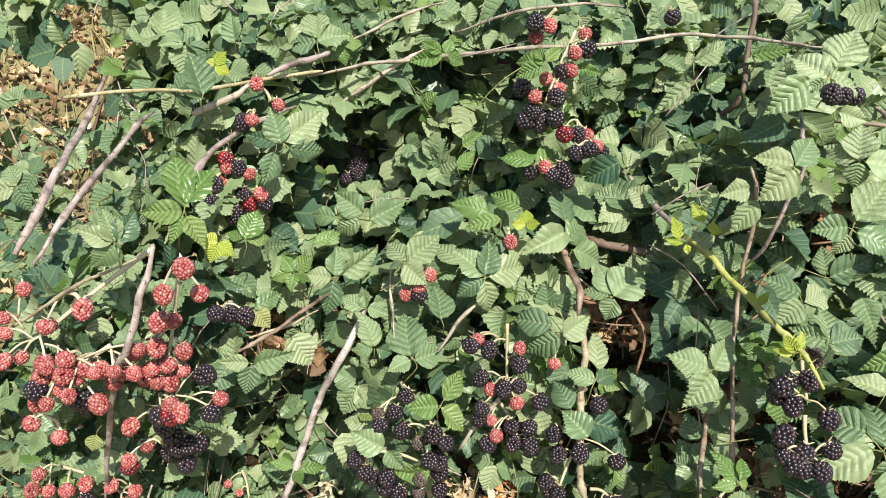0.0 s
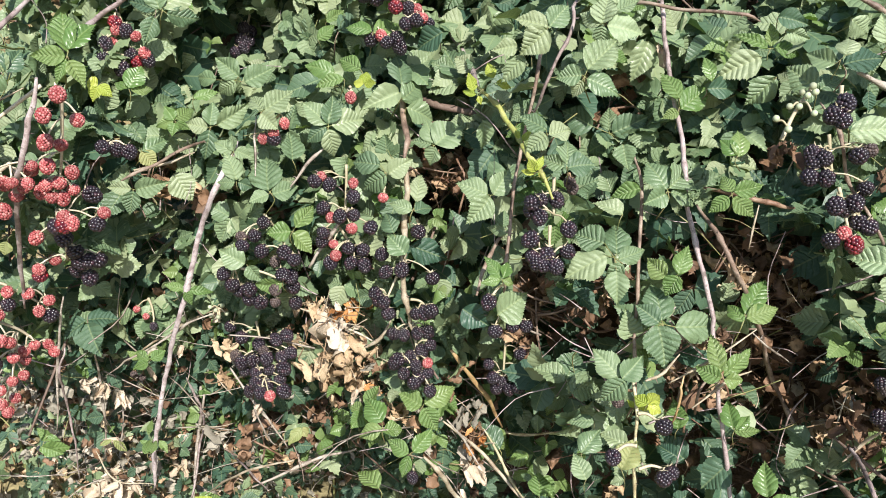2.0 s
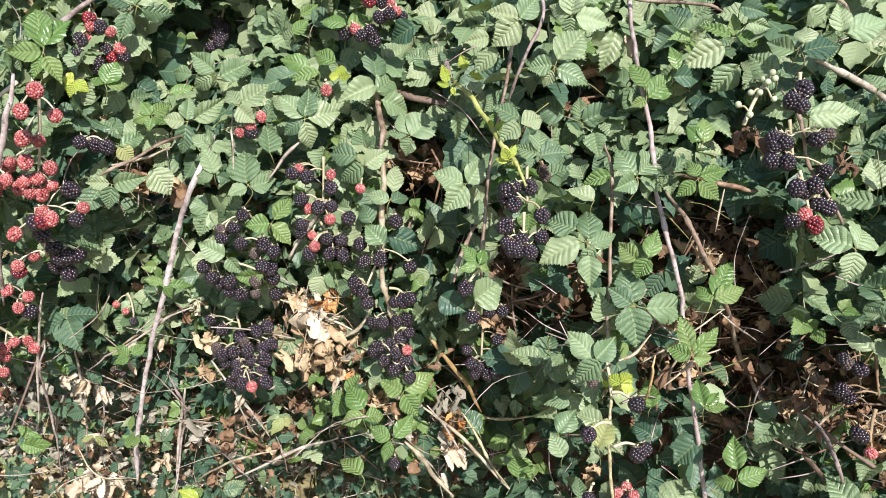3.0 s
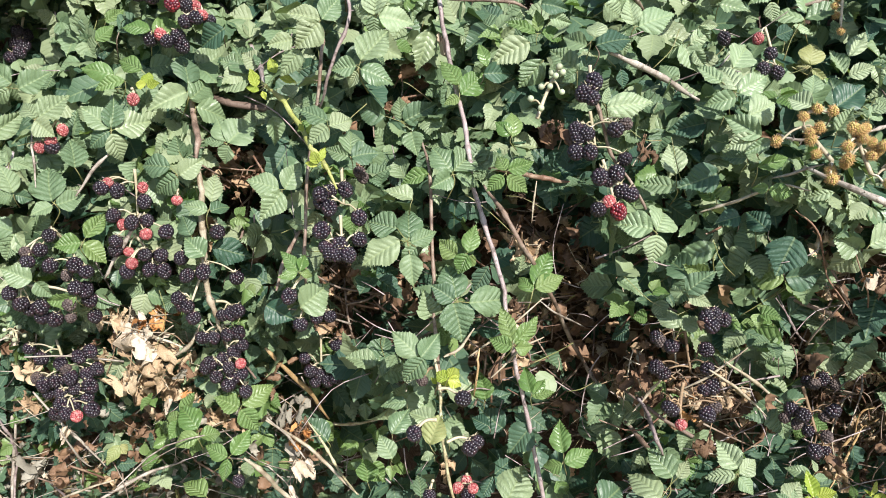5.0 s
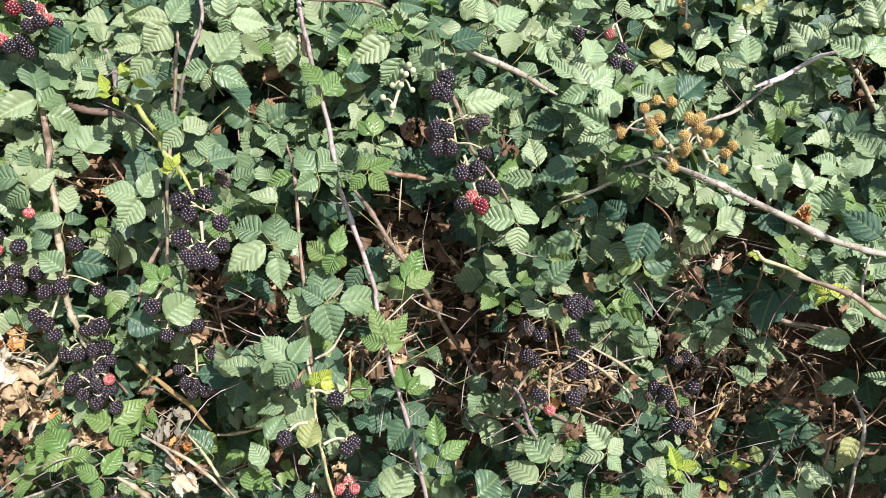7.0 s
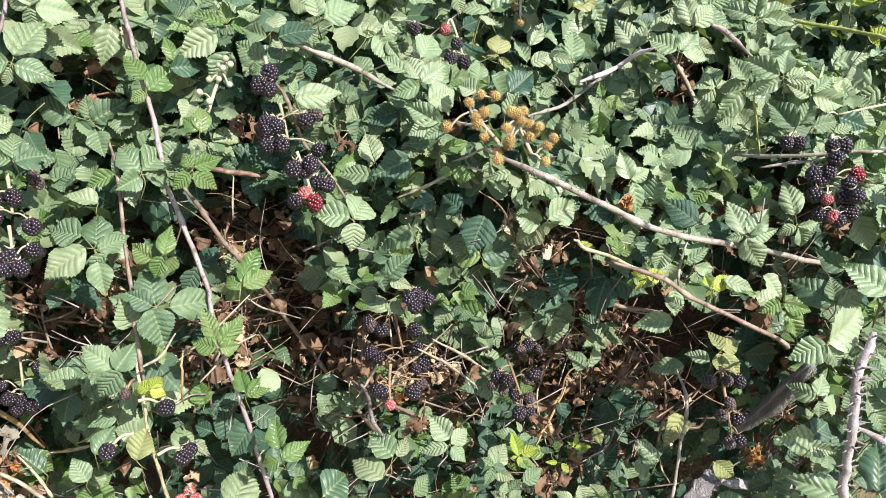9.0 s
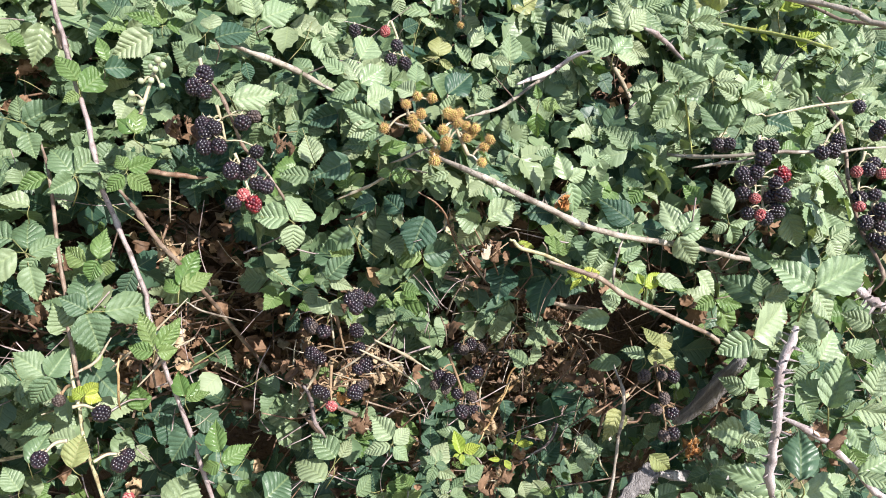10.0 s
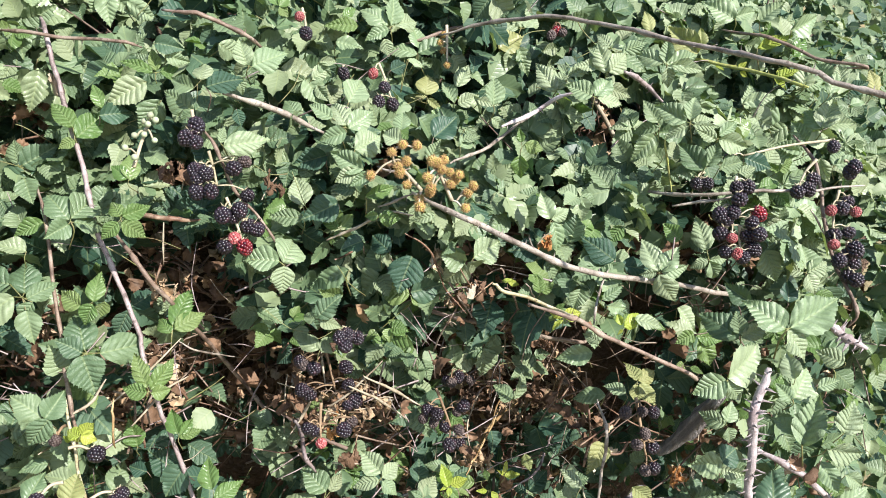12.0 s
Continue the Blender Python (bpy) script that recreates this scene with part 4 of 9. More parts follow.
bramble_cane([(1.051, 0.613, 0.785), (1.036, 0.579, 0.744), (0.999, 0.544, 0.712)], 0.0015, 0.0013, "grey", 1)
bramble_cane([(1.176, 0.599, 0.680), (1.148, 0.533, 0.669), (1.111, 0.452, 0.692)], 0.0013, 0.0011, "red", 1)
bramble_cane([(0.916, 0.369, 1.010), (1.027, 0.488, 0.912), (1.127, 0.619, 0.797)], 0.0016, 0.0014, "grey", 2)
bramble_cane([(1.115, 0.665, 0.781), (1.140, 0.639, 0.755), (1.166, 0.597, 0.758)], 0.0013, 0.0011, "red", 1)
bramble_cane([(0.963, 0.526, 0.768), (0.917, 0.489, 0.753), (0.904, 0.458, 0.729)], 0.0012, 0.0010, "pale", 1)
bramble_cane([(1.173, 0.599, 0.714), (1.168, 0.602, 0.670), (1.174, 0.582, 0.635)], 0.0016, 0.0013, "gold", 1)
bramble_cane([(1.010, 0.609, 0.880), (1.092, 0.657, 0.815), (1.159, 0.672, 0.741)], 0.0014, 0.0012, "red", 1)
bramble_cane([(1.027, 0.573, 0.910), (1.121, 0.643, 0.817), (1.157, 0.675, 0.740)], 0.0014, 0.0012, "grey", 1)
bramble_cane([(1.022, 0.620, 0.775), (1.100, 0.653, 0.758), (1.178, 0.667, 0.736)], 0.0013, 0.0011, "pale", 1)
bramble_cane([(1.179, 0.643, 0.733), (1.179, 0.613, 0.708), (1.197, 0.582, 0.693)], 0.0012, 0.0010, "red", 1)
bramble_cane([(0.885, 0.517, 0.981), (0.911, 0.505, 0.940), (0.950, 0.516, 0.888)], 0.0015, 0.0013, "brown", 3)
bramble_cane([(0.876, 0.356, 1.019), (0.974, 0.463, 0.935), (1.104, 0.604, 0.816)], 0.0015, 0.0013, "brown", 2)
bramble_cane([(1.133, 0.628, 0.821), (1.152, 0.653, 0.779), (1.161, 0.658, 0.745)], 0.0017, 0.0014, "pale", 0)
bramble_cane([(1.126, 0.617, 0.748), (1.131, 0.606, 0.728), (1.143, 0.601, 0.704)], 0.0017, 0.0014, "pale", 0)
bramble_cane([(1.037, 0.601, 0.793), (1.076, 0.599, 0.758), (1.106, 0.598, 0.729)], 0.0015, 0.0013, "gold", 0)
bramble_cane([(1.146, 0.585, 0.747), (1.140, 0.596, 0.720), (1.124, 0.609, 0.688)], 0.0014, 0.0012, "gold", 0)
bramble_cane([(1.013, 0.559, 0.871), (1.052, 0.593, 0.808), (1.055, 0.598, 0.761)], 0.0013, 0.0011, "pale", 0)
bramble_cane([(0.743, 0.593, 0.865), (0.738, 0.573, 0.842), (0.736, 0.558, 0.818)], 0.0015, 0.0013, "pale", 0)
bramble_cane([(0.724, 0.626, 0.761), (0.705, 0.583, 0.759), (0.694, 0.557, 0.756)], 0.0016, 0.0013, "pale", 0)
bramble_cane([(1.173, 0.397, 1.065), (1.199, 0.371, 1.076), (1.223, 0.344, 1.086)], 0.0022, 0.0019, "grey", 6)
bramble_cane([(1.316, 0.293, 1.070), (1.324, 0.283, 1.054), (1.331, 0.273, 1.036)], 0.0015, 0.0013, "pale", 0)
bramble_cane([(1.144, 0.606, 0.753), (1.145, 0.542, 0.756), (1.137, 0.478, 0.750)], 0.0015, 0.0012, "pale", 0)
bramble_cane([(1.107, 0.480, 0.830), (1.143, 0.551, 0.733), (1.160, 0.581, 0.640)], 0.0016, 0.0013, "red", 2)
bramble_cane([(1.160, 0.577, 0.674), (1.120, 0.477, 0.706), (1.068, 0.367, 0.770)], 0.0013, 0.0011, "pale", 0)
bramble_cane([(1.104, 0.639, 0.763), (1.127, 0.583, 0.752), (1.135, 0.521, 0.788)], 0.0015, 0.0013, "red", 2)
bramble_cane([(0.977, 0.511, 0.716), (1.026, 0.561, 0.716), (1.087, 0.593, 0.705)], 0.0016, 0.0013, "gold", 0)
bramble_cane([(1.059, 0.463, 0.662), (1.078, 0.433, 0.703), (1.080, 0.390, 0.763)], 0.0016, 0.0014, "brown", 2)
bramble_cane([(1.184, 0.615, 1.195), (1.200, 0.597, 1.166), (1.215, 0.577, 1.130), (1.228, 0.559, 1.100)], 0.0037, 0.0033, "pale", 2)
bramble_cane([(1.152, 0.405, 1.160), (1.158, 0.405, 1.138), (1.167, 0.404, 1.108), (1.168, 0.394, 1.082)], 0.0016, 0.0013, "lime", 1)
bramble_cane([(1.127, 0.467, 1.239), (1.143, 0.461, 1.231), (1.167, 0.458, 1.217), (1.173, 0.436, 1.202)], 0.0034, 0.0030, "mauve", 4)
bramble_cane([(0.970, 0.516, 1.166), (1.003, 0.526, 1.172), (1.058, 0.551, 1.181), (1.070, 0.527, 1.199), (1.082, 0.507, 1.208)], 0.0032, 0.0028, "lilac", 5)
bramble_cane([(0.176, 1.030, 1.248), (0.199, 0.972, 1.221), (0.220, 0.905, 1.197), (0.236, 0.840, 1.178), (0.242, 0.745, 1.166)], 0.0040, 0.0036, "mauve", 8)
bramble_cane([(0.240, 0.755, 1.168), (0.268, 0.718, 1.139), (0.284, 0.675, 1.121), (0.292, 0.628, 1.109), (0.303, 0.610, 1.094), (0.318, 0.590, 1.066)], 0.0034, 0.0024, "lime", 14)
bramble_cane([(0.142, 0.856, 1.153), (0.143, 0.858, 1.115), (0.149, 0.801, 1.088), (0.148, 0.781, 1.063)], 0.0042, 0.0040, "brown", 6)
bramble_cane([(0.148, 0.781, 1.063), (0.152, 0.765, 1.026), (0.154, 0.755, 0.971), (0.153, 0.740, 0.937), (0.151, 0.740, 0.902), (0.154, 0.740, 0.865), (0.164, 0.740, 0.837)], 0.0040, 0.0034, "pale", 6)
bramble_cane([(0.241, 0.635, 0.934), (0.257, 0.680, 0.963), (0.276, 0.740, 0.983)], 0.0030, 0.0026, "brown", 4)
bramble_cane([(0.016, 0.766, 0.912), (0.049, 0.760, 0.962), (0.076, 0.754, 1.004)], 0.0030, 0.0026, "grey", 4)
bramble_cane([(-0.207, 0.832, 1.307), (-0.228, 0.829, 1.294), (-0.254, 0.823, 1.283), (-0.269, 0.824, 1.279)], 0.0040, 0.0034, "grey", 4)
bramble_cane([(-0.127, 0.893, 1.342), (-0.150, 0.872, 1.331), (-0.169, 0.863, 1.323), (-0.189, 0.847, 1.315)], 0.0040, 0.0034, "mauve", 4)
bramble_cane([(-0.296, 0.648, 1.212), (-0.363, 0.821, 1.193), (-0.447, 1.044, 1.170), (-0.399, 1.014, 1.200)], 0.0015, 0.0012, "lime", 3)
bramble_cane([(0.181, 0.671, 0.678), (0.206, 0.676, 0.647), (0.227, 0.695, 0.599), (0.248, 0.691, 0.573)], 0.0035, 0.0030, "pale", 2)
bramble_cane([(0.268, 0.778, 0.655), (0.288, 0.754, 0.626), (0.308, 0.725, 0.603), (0.333, 0.666, 0.599)], 0.0021, 0.0018, "cream", 4)
bramble_cane([(0.307, 0.788, 0.639), (0.342, 0.814, 0.620), (0.383, 0.844, 0.606), (0.402, 0.841, 0.614)], 0.0018, 0.0015, "cream", 2)
bramble_cane([(0.213, 0.718, 0.708), (0.240, 0.748, 0.650), (0.259, 0.738, 0.625)], 0.0022, 0.0018, "grey", 3)
bramble_cane([(0.417, 0.896, 0.631), (0.419, 0.781, 0.696), (0.389, 0.576, 0.818)], 0.0016, 0.0014, "pale", 1)
bramble_cane([(0.430, 0.547, 0.874), (0.448, 0.555, 0.883), (0.468, 0.560, 0.902)], 0.0022, 0.0018, "pale", 2)
bramble_cane([(0.474, 0.549, 0.880), (0.468, 0.539, 0.863), (0.465, 0.539, 0.837), (0.468, 0.554, 0.814)], 0.0016, 0.0013, "gold", 2)
bramble_cane([(0.704, 0.616, 0.822), (0.695, 0.608, 0.786), (0.690, 0.603, 0.738)], 0.0013, 0.0010, "pale", 0)
bramble_cane([(0.709, 0.545, 0.819), (0.706, 0.571, 0.782), (0.688, 0.571, 0.761)], 0.0024, 0.0020, "pale", 2)
bramble_cane([(0.696, 0.578, 0.773), (0.696, 0.547, 0.770), (0.683, 0.490, 0.772), (0.700, 0.494, 0.738)], 0.0030, 0.0026, "mauve", 5)
bramble_cane([(0.679, 0.662, 0.793), (0.660, 0.657, 0.761), (0.647, 0.640, 0.710)], 0.0014, 0.0010, "mauve", 2)
bramble_cane([(0.558, 0.583, 0.918), (0.581, 0.585, 0.899), (0.647, 0.659, 0.838)], 0.0014, 0.0012, "grey", 2)
bramble_cane([(0.991, 0.514, 0.732), (0.958, 0.493, 0.718), (0.912, 0.452, 0.718), (0.884, 0.433, 0.711)], 0.0019, 0.0015, "gold", 2)
bramble_cane([(1.107, 0.526, 0.662), (1.067, 0.486, 0.663), (1.030, 0.457, 0.658), (0.987, 0.447, 0.655)], 0.0024, 0.0018, "mauve", 4)
bramble_cane([(0.990, 0.316, 0.735), (0.985, 0.304, 0.728), (1.003, 0.307, 0.702)], 0.0014, 0.0012, "cream", 1)
bramble_cane([(-0.148, 0.855, 0.799), (-0.202, 0.877, 0.769), (-0.259, 0.896, 0.719), (-0.301, 0.902, 0.690), (-0.356, 0.921, 0.647)], 0.0020, 0.0015, "grey", 4)
bramble_cane([(-0.236, 0.953, 0.629), (-0.232, 0.973, 0.583), (-0.224, 0.982, 0.543), (-0.240, 1.004, 0.468), (-0.243, 0.966, 0.407), (-0.245, 0.925, 0.376)], 0.0023, 0.0019, "mauve", 5)
bramble_cane([(-0.375, 0.843, 0.746), (-0.380, 0.831, 0.709), (-0.405, 0.886, 0.625), (-0.408, 0.889, 0.558), (-0.438, 0.928, 0.432)], 0.0020, 0.0016, "mauve", 4)
bramble_cane([(-0.255, 0.928, 0.649), (-0.242, 0.973, 0.583), (-0.212, 0.973, 0.537)], 0.0015, 0.0012, "grey", 2)
bramble_cane([(-0.176, 0.953, 0.484), (-0.102, 0.820, 0.538), (-0.072, 0.808, 0.511)], 0.0019, 0.0016, "mauve", 3)
bramble_cane([(-0.065, 0.750, 0.703), (-0.053, 0.772, 0.644), (-0.044, 0.791, 0.609)], 0.0016, 0.0013, "grey", 2)
bramble_cane([(-0.024, 0.803, 0.574), (-0.081, 0.812, 0.554), (-0.135, 0.836, 0.515), (-0.220, 0.937, 0.402)], 0.0021, 0.0017, "pale", 2)
bramble_cane([(-0.410, 0.954, 0.479), (-0.371, 0.923, 0.441), (-0.300, 0.917, 0.437)], 0.0016, 0.0013, "pale", 1)

# ---- fruit ----
fruit_cluster(-0.272, 0.691, 1.165, 0, 0.0185, [("r", -11.7, -1.4, -3.5), ("r", -9.5, -2.0, -6.9), ("r", -6.5, -1.5, -5.4), ("r", -13.8, -1.8, -7.7), ("r", -13.8, -1.8, -6.2), ("r", -12.3, -2.4, -9.9), ("r", -12.9, -4.3, -9.5), ("r", -9.4, -3.6, -10.4), ("r", -7.6, -2.5, -10.3), ("r", -8.4, -3.5, -11.5), ("r", -7.1, -3.0, -11.9), ("r", -4.7, -4.4, -10.6), ("r", -3.2, -3.7, -10.8), ("r", -1.1, -4.2, -10.7), ("r", -1.0, -3.0, -8.9), ("r", -9.6, -4.2, -13.8), ("r", -6.9, -5.2, -12.5)], "large hanging truss of unripe red blackberries", False, True)
fruit_cluster(-0.239, 0.670, 1.162, 0, 0.0232, [("r", 1.9, -4.8, 0.4), ("r", -0.0, -4.8, -1.9), ("r", 1.8, -0.9, -3.1), ("r", -1.9, -1.7, -5.6), ("r", -1.6, 1.2, -6.5), ("r", -3.1, 0.3, -8.9), ("r", -1.4, 2.6, -10.2), ("r", -5.3, 0.6, -9.5), ("r", -4.3, 1.6, -11.6), ("r", -2.9, 2.0, -11.4), ("r", -2.1, 3.7, -12.7), ("r", -4.1, 2.2, -13.3), ("r", -3.1, 2.8, -13.6), ("r", -5.1, 1.9, -12.5)], "dense truss of dull red unripe blackberries", False, True)
fruit_cluster(-0.313, 0.672, 1.076, 0, 0.0232, [("r", -3.1, -2.5, -0.4), ("r", -5.8, -1.2, -1.4), ("r", -2.2, -1.1, -1.9), ("r", -1.3, 0.3, -2.6), ("r", 0.6, 0.8, -3.0), ("r", -6.8, -0.2, -3.2), ("r", -4.7, -0.9, -4.1), ("r", -1.6, -0.3, -5.9), ("r", -8.5, 1.5, -6.7), ("b", -3.4, 0.1, -5.7), ("b", -7.2, -0.7, -4.2), ("r", -3.4, -2.5, -1.9), ("r", -0.5, 1.0, -4.3)], "dense truss of red unripe blackberries with a few black ones", False, True)
fruit_cluster(-0.287, 0.712, 1.007, 0, 0.0232, [("d", 1.7, -2.1, -1.4), ("r", 2.6, -2.0, -1.1), ("r", 1.8, -2.0, -0.3), ("r", -3.9, 1.2, -4.3), ("r", -4.5, 6.0, -9.2), ("b", 0.4, -1.3, -1.8), ("b", -1.3, 5.5, -7.7), ("b", -0.0, 6.2, -9.3), ("b", 1.1, 7.0, -9.5), ("b", -3.1, 8.8, -11.8), ("b", -0.9, 7.8, -12.5), ("b", -1.1, 6.2, -9.4), ("r", 6.6, -1.5, 0.2), ("b", 4.6, 0.3, 2.0), ("b", 5.7, -1.8, -1.2), ("r", -5.6, 3.6, -9.7), ("d", -5.9, 4.2, -10.8), ("b", -0.5, 1.6, -4.4)], "dense truss of red unripe blackberries with a few black ones", False, True)
fruit_cluster(-0.452, 0.803, 0.872, 0, 0.0232, [("r", -1.1, -2.3, 0.2), ("r", 2.1, -2.7, -1.7), ("r", -0.2, -2.4, -1.9), ("r", 4.4, -2.8, -0.8), ("r", 7.3, -2.8, -1.0), ("r", 9.3, -1.3, -2.6), ("b", 4.2, -2.8, -2.8), ("b", 8.6, -0.4, -5.4), ("r", 7.9, -1.9, -4.1), ("r", 3.4, -4.3, -3.7), ("r", -1.4, -3.4, -1.1)], "dense truss of red unripe blackberries with a few black ones", False, True)
fruit_cluster(-0.427, 0.774, 0.818, 0, 0.0232, [("r", -1.9, -3.2, 0.1), ("r", 0.3, -2.8, -0.5), ("r", 1.5, -0.9, -2.9), ("r", 2.5, 3.4, -5.4), ("r", 3.3, 5.7, -6.4), ("r", -0.8, -5.3, -0.3), ("r", 1.0, 3.1, -6.2), ("r", -3.1, -3.5, 0.3), ("r", 0.4, -4.5, -1.4), ("r", 4.0, 5.7, -7.6)], "dense truss of dull red unripe blackberries", False, True)
fruit_cluster(-0.231, 0.794, 1.077, 0, 0.0210, [("b", -0.3, -4.9, 0.4), ("b", 0.4, -2.4, -0.5), ("b", 2.1, -2.6, -0.7)], "small truss of three ripe black blackberries", False, True)
fruit_cluster(-0.347, 0.669, 1.130, 0, 0.0232, [("r", 3.0, -3.2, -0.6), ("r", -1.9, -0.6, -3.2)], "dense truss of dull red unripe blackberries", False, True)
fruit_cluster(-0.412, 0.728, 0.973, 0, 0.0232, [("r", 0.5, 0.6, -2.7), ("r", -2.0, 0.1, -0.8)], "dense truss of dull red unripe blackberries", False, True)
fruit_cluster(-0.407, 0.778, 0.799, 0, 0.0232, [("r", -0.6, -3.1, 0.2), ("r", 0.0, -2.1, -0.5), ("r", -1.4, 0.4, -4.3), ("r", -1.5, 3.4, -6.2), ("r", -1.4, 2.1, -8.1), ("r", -3.4, 2.3, -9.3), ("r", -5.3, 1.9, -10.7), ("r", -5.5, 5.6, -14.2), ("r", -8.6, 6.9, -16.2), ("r", -8.0, 7.0, -17.7), ("b", -3.7, -0.8, -4.9), ("r", -4.8, -0.1, -7.2)], "dense truss of dull red unripe blackberries", False, True)
fruit_cluster(-0.240, 0.857, 1.238, 0, 0.0200, [("d", -0.0, -1.4, -1.1), ("r", 0.1, -1.6, -2.0), ("b", 1.2, -1.2, -2.2), ("r", 2.4, -0.9, -2.9), ("b", -1.1, -2.6, -3.8), ("r", -0.7, -1.2, -3.8), ("r", -0.1, -1.4, -5.1), ("b", 1.6, -1.3, -5.2), ("b", -1.3, -3.3, -5.6), ("r", -0.6, -1.5, -6.7), ("b", 1.1, -3.5, -6.9), ("r", 3.9, -2.4, -4.9), ("b", 4.2, -2.1, -5.9), ("d", 2.5, -1.4, -6.2)], "truss of mixed red and ripe black blackberries")
fruit_cluster(-0.111, 1.051, 1.229, 0, 0.0190, [("b", -0.7, -1.6, -1.9), ("b", 0.1, -0.5, -2.6), ("b", -1.3, -1.6, -3.6), ("b", 0.1, -2.2, -3.9), ("b", -1.9, -2.7, -5.6), ("b", -0.5, -2.8, -4.8)], "small truss of ripe glossy black blackberries")
fruit_cluster(-0.189, 0.856, 1.289, 0, 0.0200, [("r", -1.2, -1.2, 1.9), ("r", 1.1, -1.6, -0.3)], "small truss of red unripe blackberries")
fruit_cluster(-0.203, 0.834, 1.281, 0, 0.0200, [("r", -0.2, -0.6, -1.0), ("b", -1.3, 0.1, -1.3)], "truss of mixed red and ripe black blackberries")
fruit_cluster(0.120, 0.850, 1.386, 0, 0.0200, [("b", -2.4, -1.9, -1.5), ("r", -0.9, -2.2, -1.8), ("r", -2.1, -0.4, -2.9)], "truss of mixed red and ripe black blackberries")
fruit_cluster(0.146, 0.875, 1.364, 0, 0.0210, [("r", 0.9, -0.8, -0.4), ("b", 1.1, -1.5, -2.0), ("r", -0.3, -2.0, -2.4), ("r", -0.6, -1.6, -4.2), ("b", -1.4, -1.2, -4.4), ("r", -3.4, -2.2, -5.1), ("b", -6.0, -2.5, -6.1), ("r", -4.7, -3.6, -6.9), ("r", -1.8, -1.4, -6.2), ("b", -2.4, -3.7, -7.0), ("b", -4.9, -3.1, -8.6), ("b", -4.0, -2.6, -10.0), ("b", -2.4, -4.0, -9.2), ("b", -5.6, -2.8, -9.6), ("b", -3.4, -2.2, -9.3)], "truss of mixed red and ripe black blackberries")
fruit_cluster(0.147, 0.855, 1.269, 0, 0.0200, [("b", 0.1, -0.9, -1.6), ("r", 1.2, -0.5, -1.7), ("d", -1.5, -2.0, -1.4), ("b", -0.1, -1.8, -3.5), ("b", 1.3, -2.3, -3.0), ("b", 2.8, -0.9, -3.5), ("r", 2.0, -1.9, -2.7)], "truss of mixed red and ripe black blackberries")
fruit_cluster(0.105, 0.851, 1.227, 0, 0.0200, [("r", 0.8, -1.1, -0.9), ("b", -0.6, 0.0, -1.4), ("b", 2.8, -0.3, -1.2), ("b", 3.2, -0.3, -2.4), ("b", 1.5, -1.3, -1.7)], "truss of mixed red and ripe black blackberries")
fruit_cluster(0.072, 0.824, 1.153, 0, 0.0200, [("r", 0.2, -1.1, -1.3)], "small truss of red unripe blackberries")
fruit_cluster(-0.021, 0.809, 1.116, 0, 0.0200, [("r", 0.7, -0.5, -1.1), ("r", -2.0, -1.6, -3.0), ("r", -0.5, -1.8, -2.2), ("b", -0.5, -1.7, -3.0)], "truss of mixed red and ripe black blackberries")
fruit_cluster(0.383, 0.749, 1.310, 0, 0.0200, [("b", -1.8, -1.7, -0.6), ("b", -0.5, -1.2, -0.8), ("b", 1.3, 0.1, -0.9)], "small truss of ripe glossy black blackberries")
fruit_cluster(0.261, 0.923, 1.390, 0, 0.0190, [("b", 0.4, 0.0, -1.1)], "small truss of ripe glossy black blackberries")
fruit_cluster(0.070, 0.784, 1.056, -1, 0.0200, [("r", -3.2, -1.0, -1.5), ("b", -4.0, -1.5, -2.0), ("b", -2.0, -2.0, -2.3), ("r", 1.2, -2.4, -1.9), ("b", 1.2, -2.6, -3.7), ("b", -2.9, -2.2, -5.5), ("r", -1.8, -2.4, -6.7), ("b", -0.5, -3.4, -6.2), ("b", 1.2, -2.4, -6.3), ("b", -2.8, -3.3, -8.6), ("r", 1.0, -3.2, -7.9), ("b", 3.5, -3.2, -7.7)], "truss of mixed red and ripe black blackberries")
fruit_cluster(0.060, 0.773, 0.972, -1, 0.0200, [("r", -0.7, -0.9, -2.2), ("r", -0.2, -2.3, -3.3), ("b", -1.0, -1.9, -4.5), ("b", 1.5, -2.1, -2.3), ("b", 3.4, -1.7, -2.6), ("b", 1.7, -1.7, -4.5), ("b", 3.6, -2.0, -4.7), ("b", -2.1, -1.8, -1.5)], "truss of mixed red and ripe black blackberries")
fruit_cluster(0.122, 0.769, 1.030, -1, 0.0200, [("r", -0.2, -0.2, -1.4)], "small truss of red unripe blackberries")
fruit_cluster(0.165, 0.762, 0.989, -1, 0.0200, [("b", 0.3, -0.9, -1.5)], "small truss of ripe glossy black blackberries")
fruit_cluster(0.152, 0.755, 0.934, -1, 0.0200, [("b", -2.7, -1.1, -1.5), ("b", -0.5, -2.1, -0.7), ("b", 3.6, -1.4, -2.1), ("b", -3.2, -1.0, 1.0), ("b", -4.0, -2.0, -4.3), ("b", -2.8, -2.8, -5.2), ("b", -3.6, -1.9, -5.2), ("b", -2.2, -2.9, -6.8)], "small truss of ripe glossy black blackberries")
fruit_cluster(0.159, 0.733, 0.885, -1, 0.0200, [("b", 0.8, -0.7, -1.8), ("b", 2.8, -1.4, -1.0), ("b", 2.0, -0.9, -1.5)], "small truss of ripe glossy black blackberries")
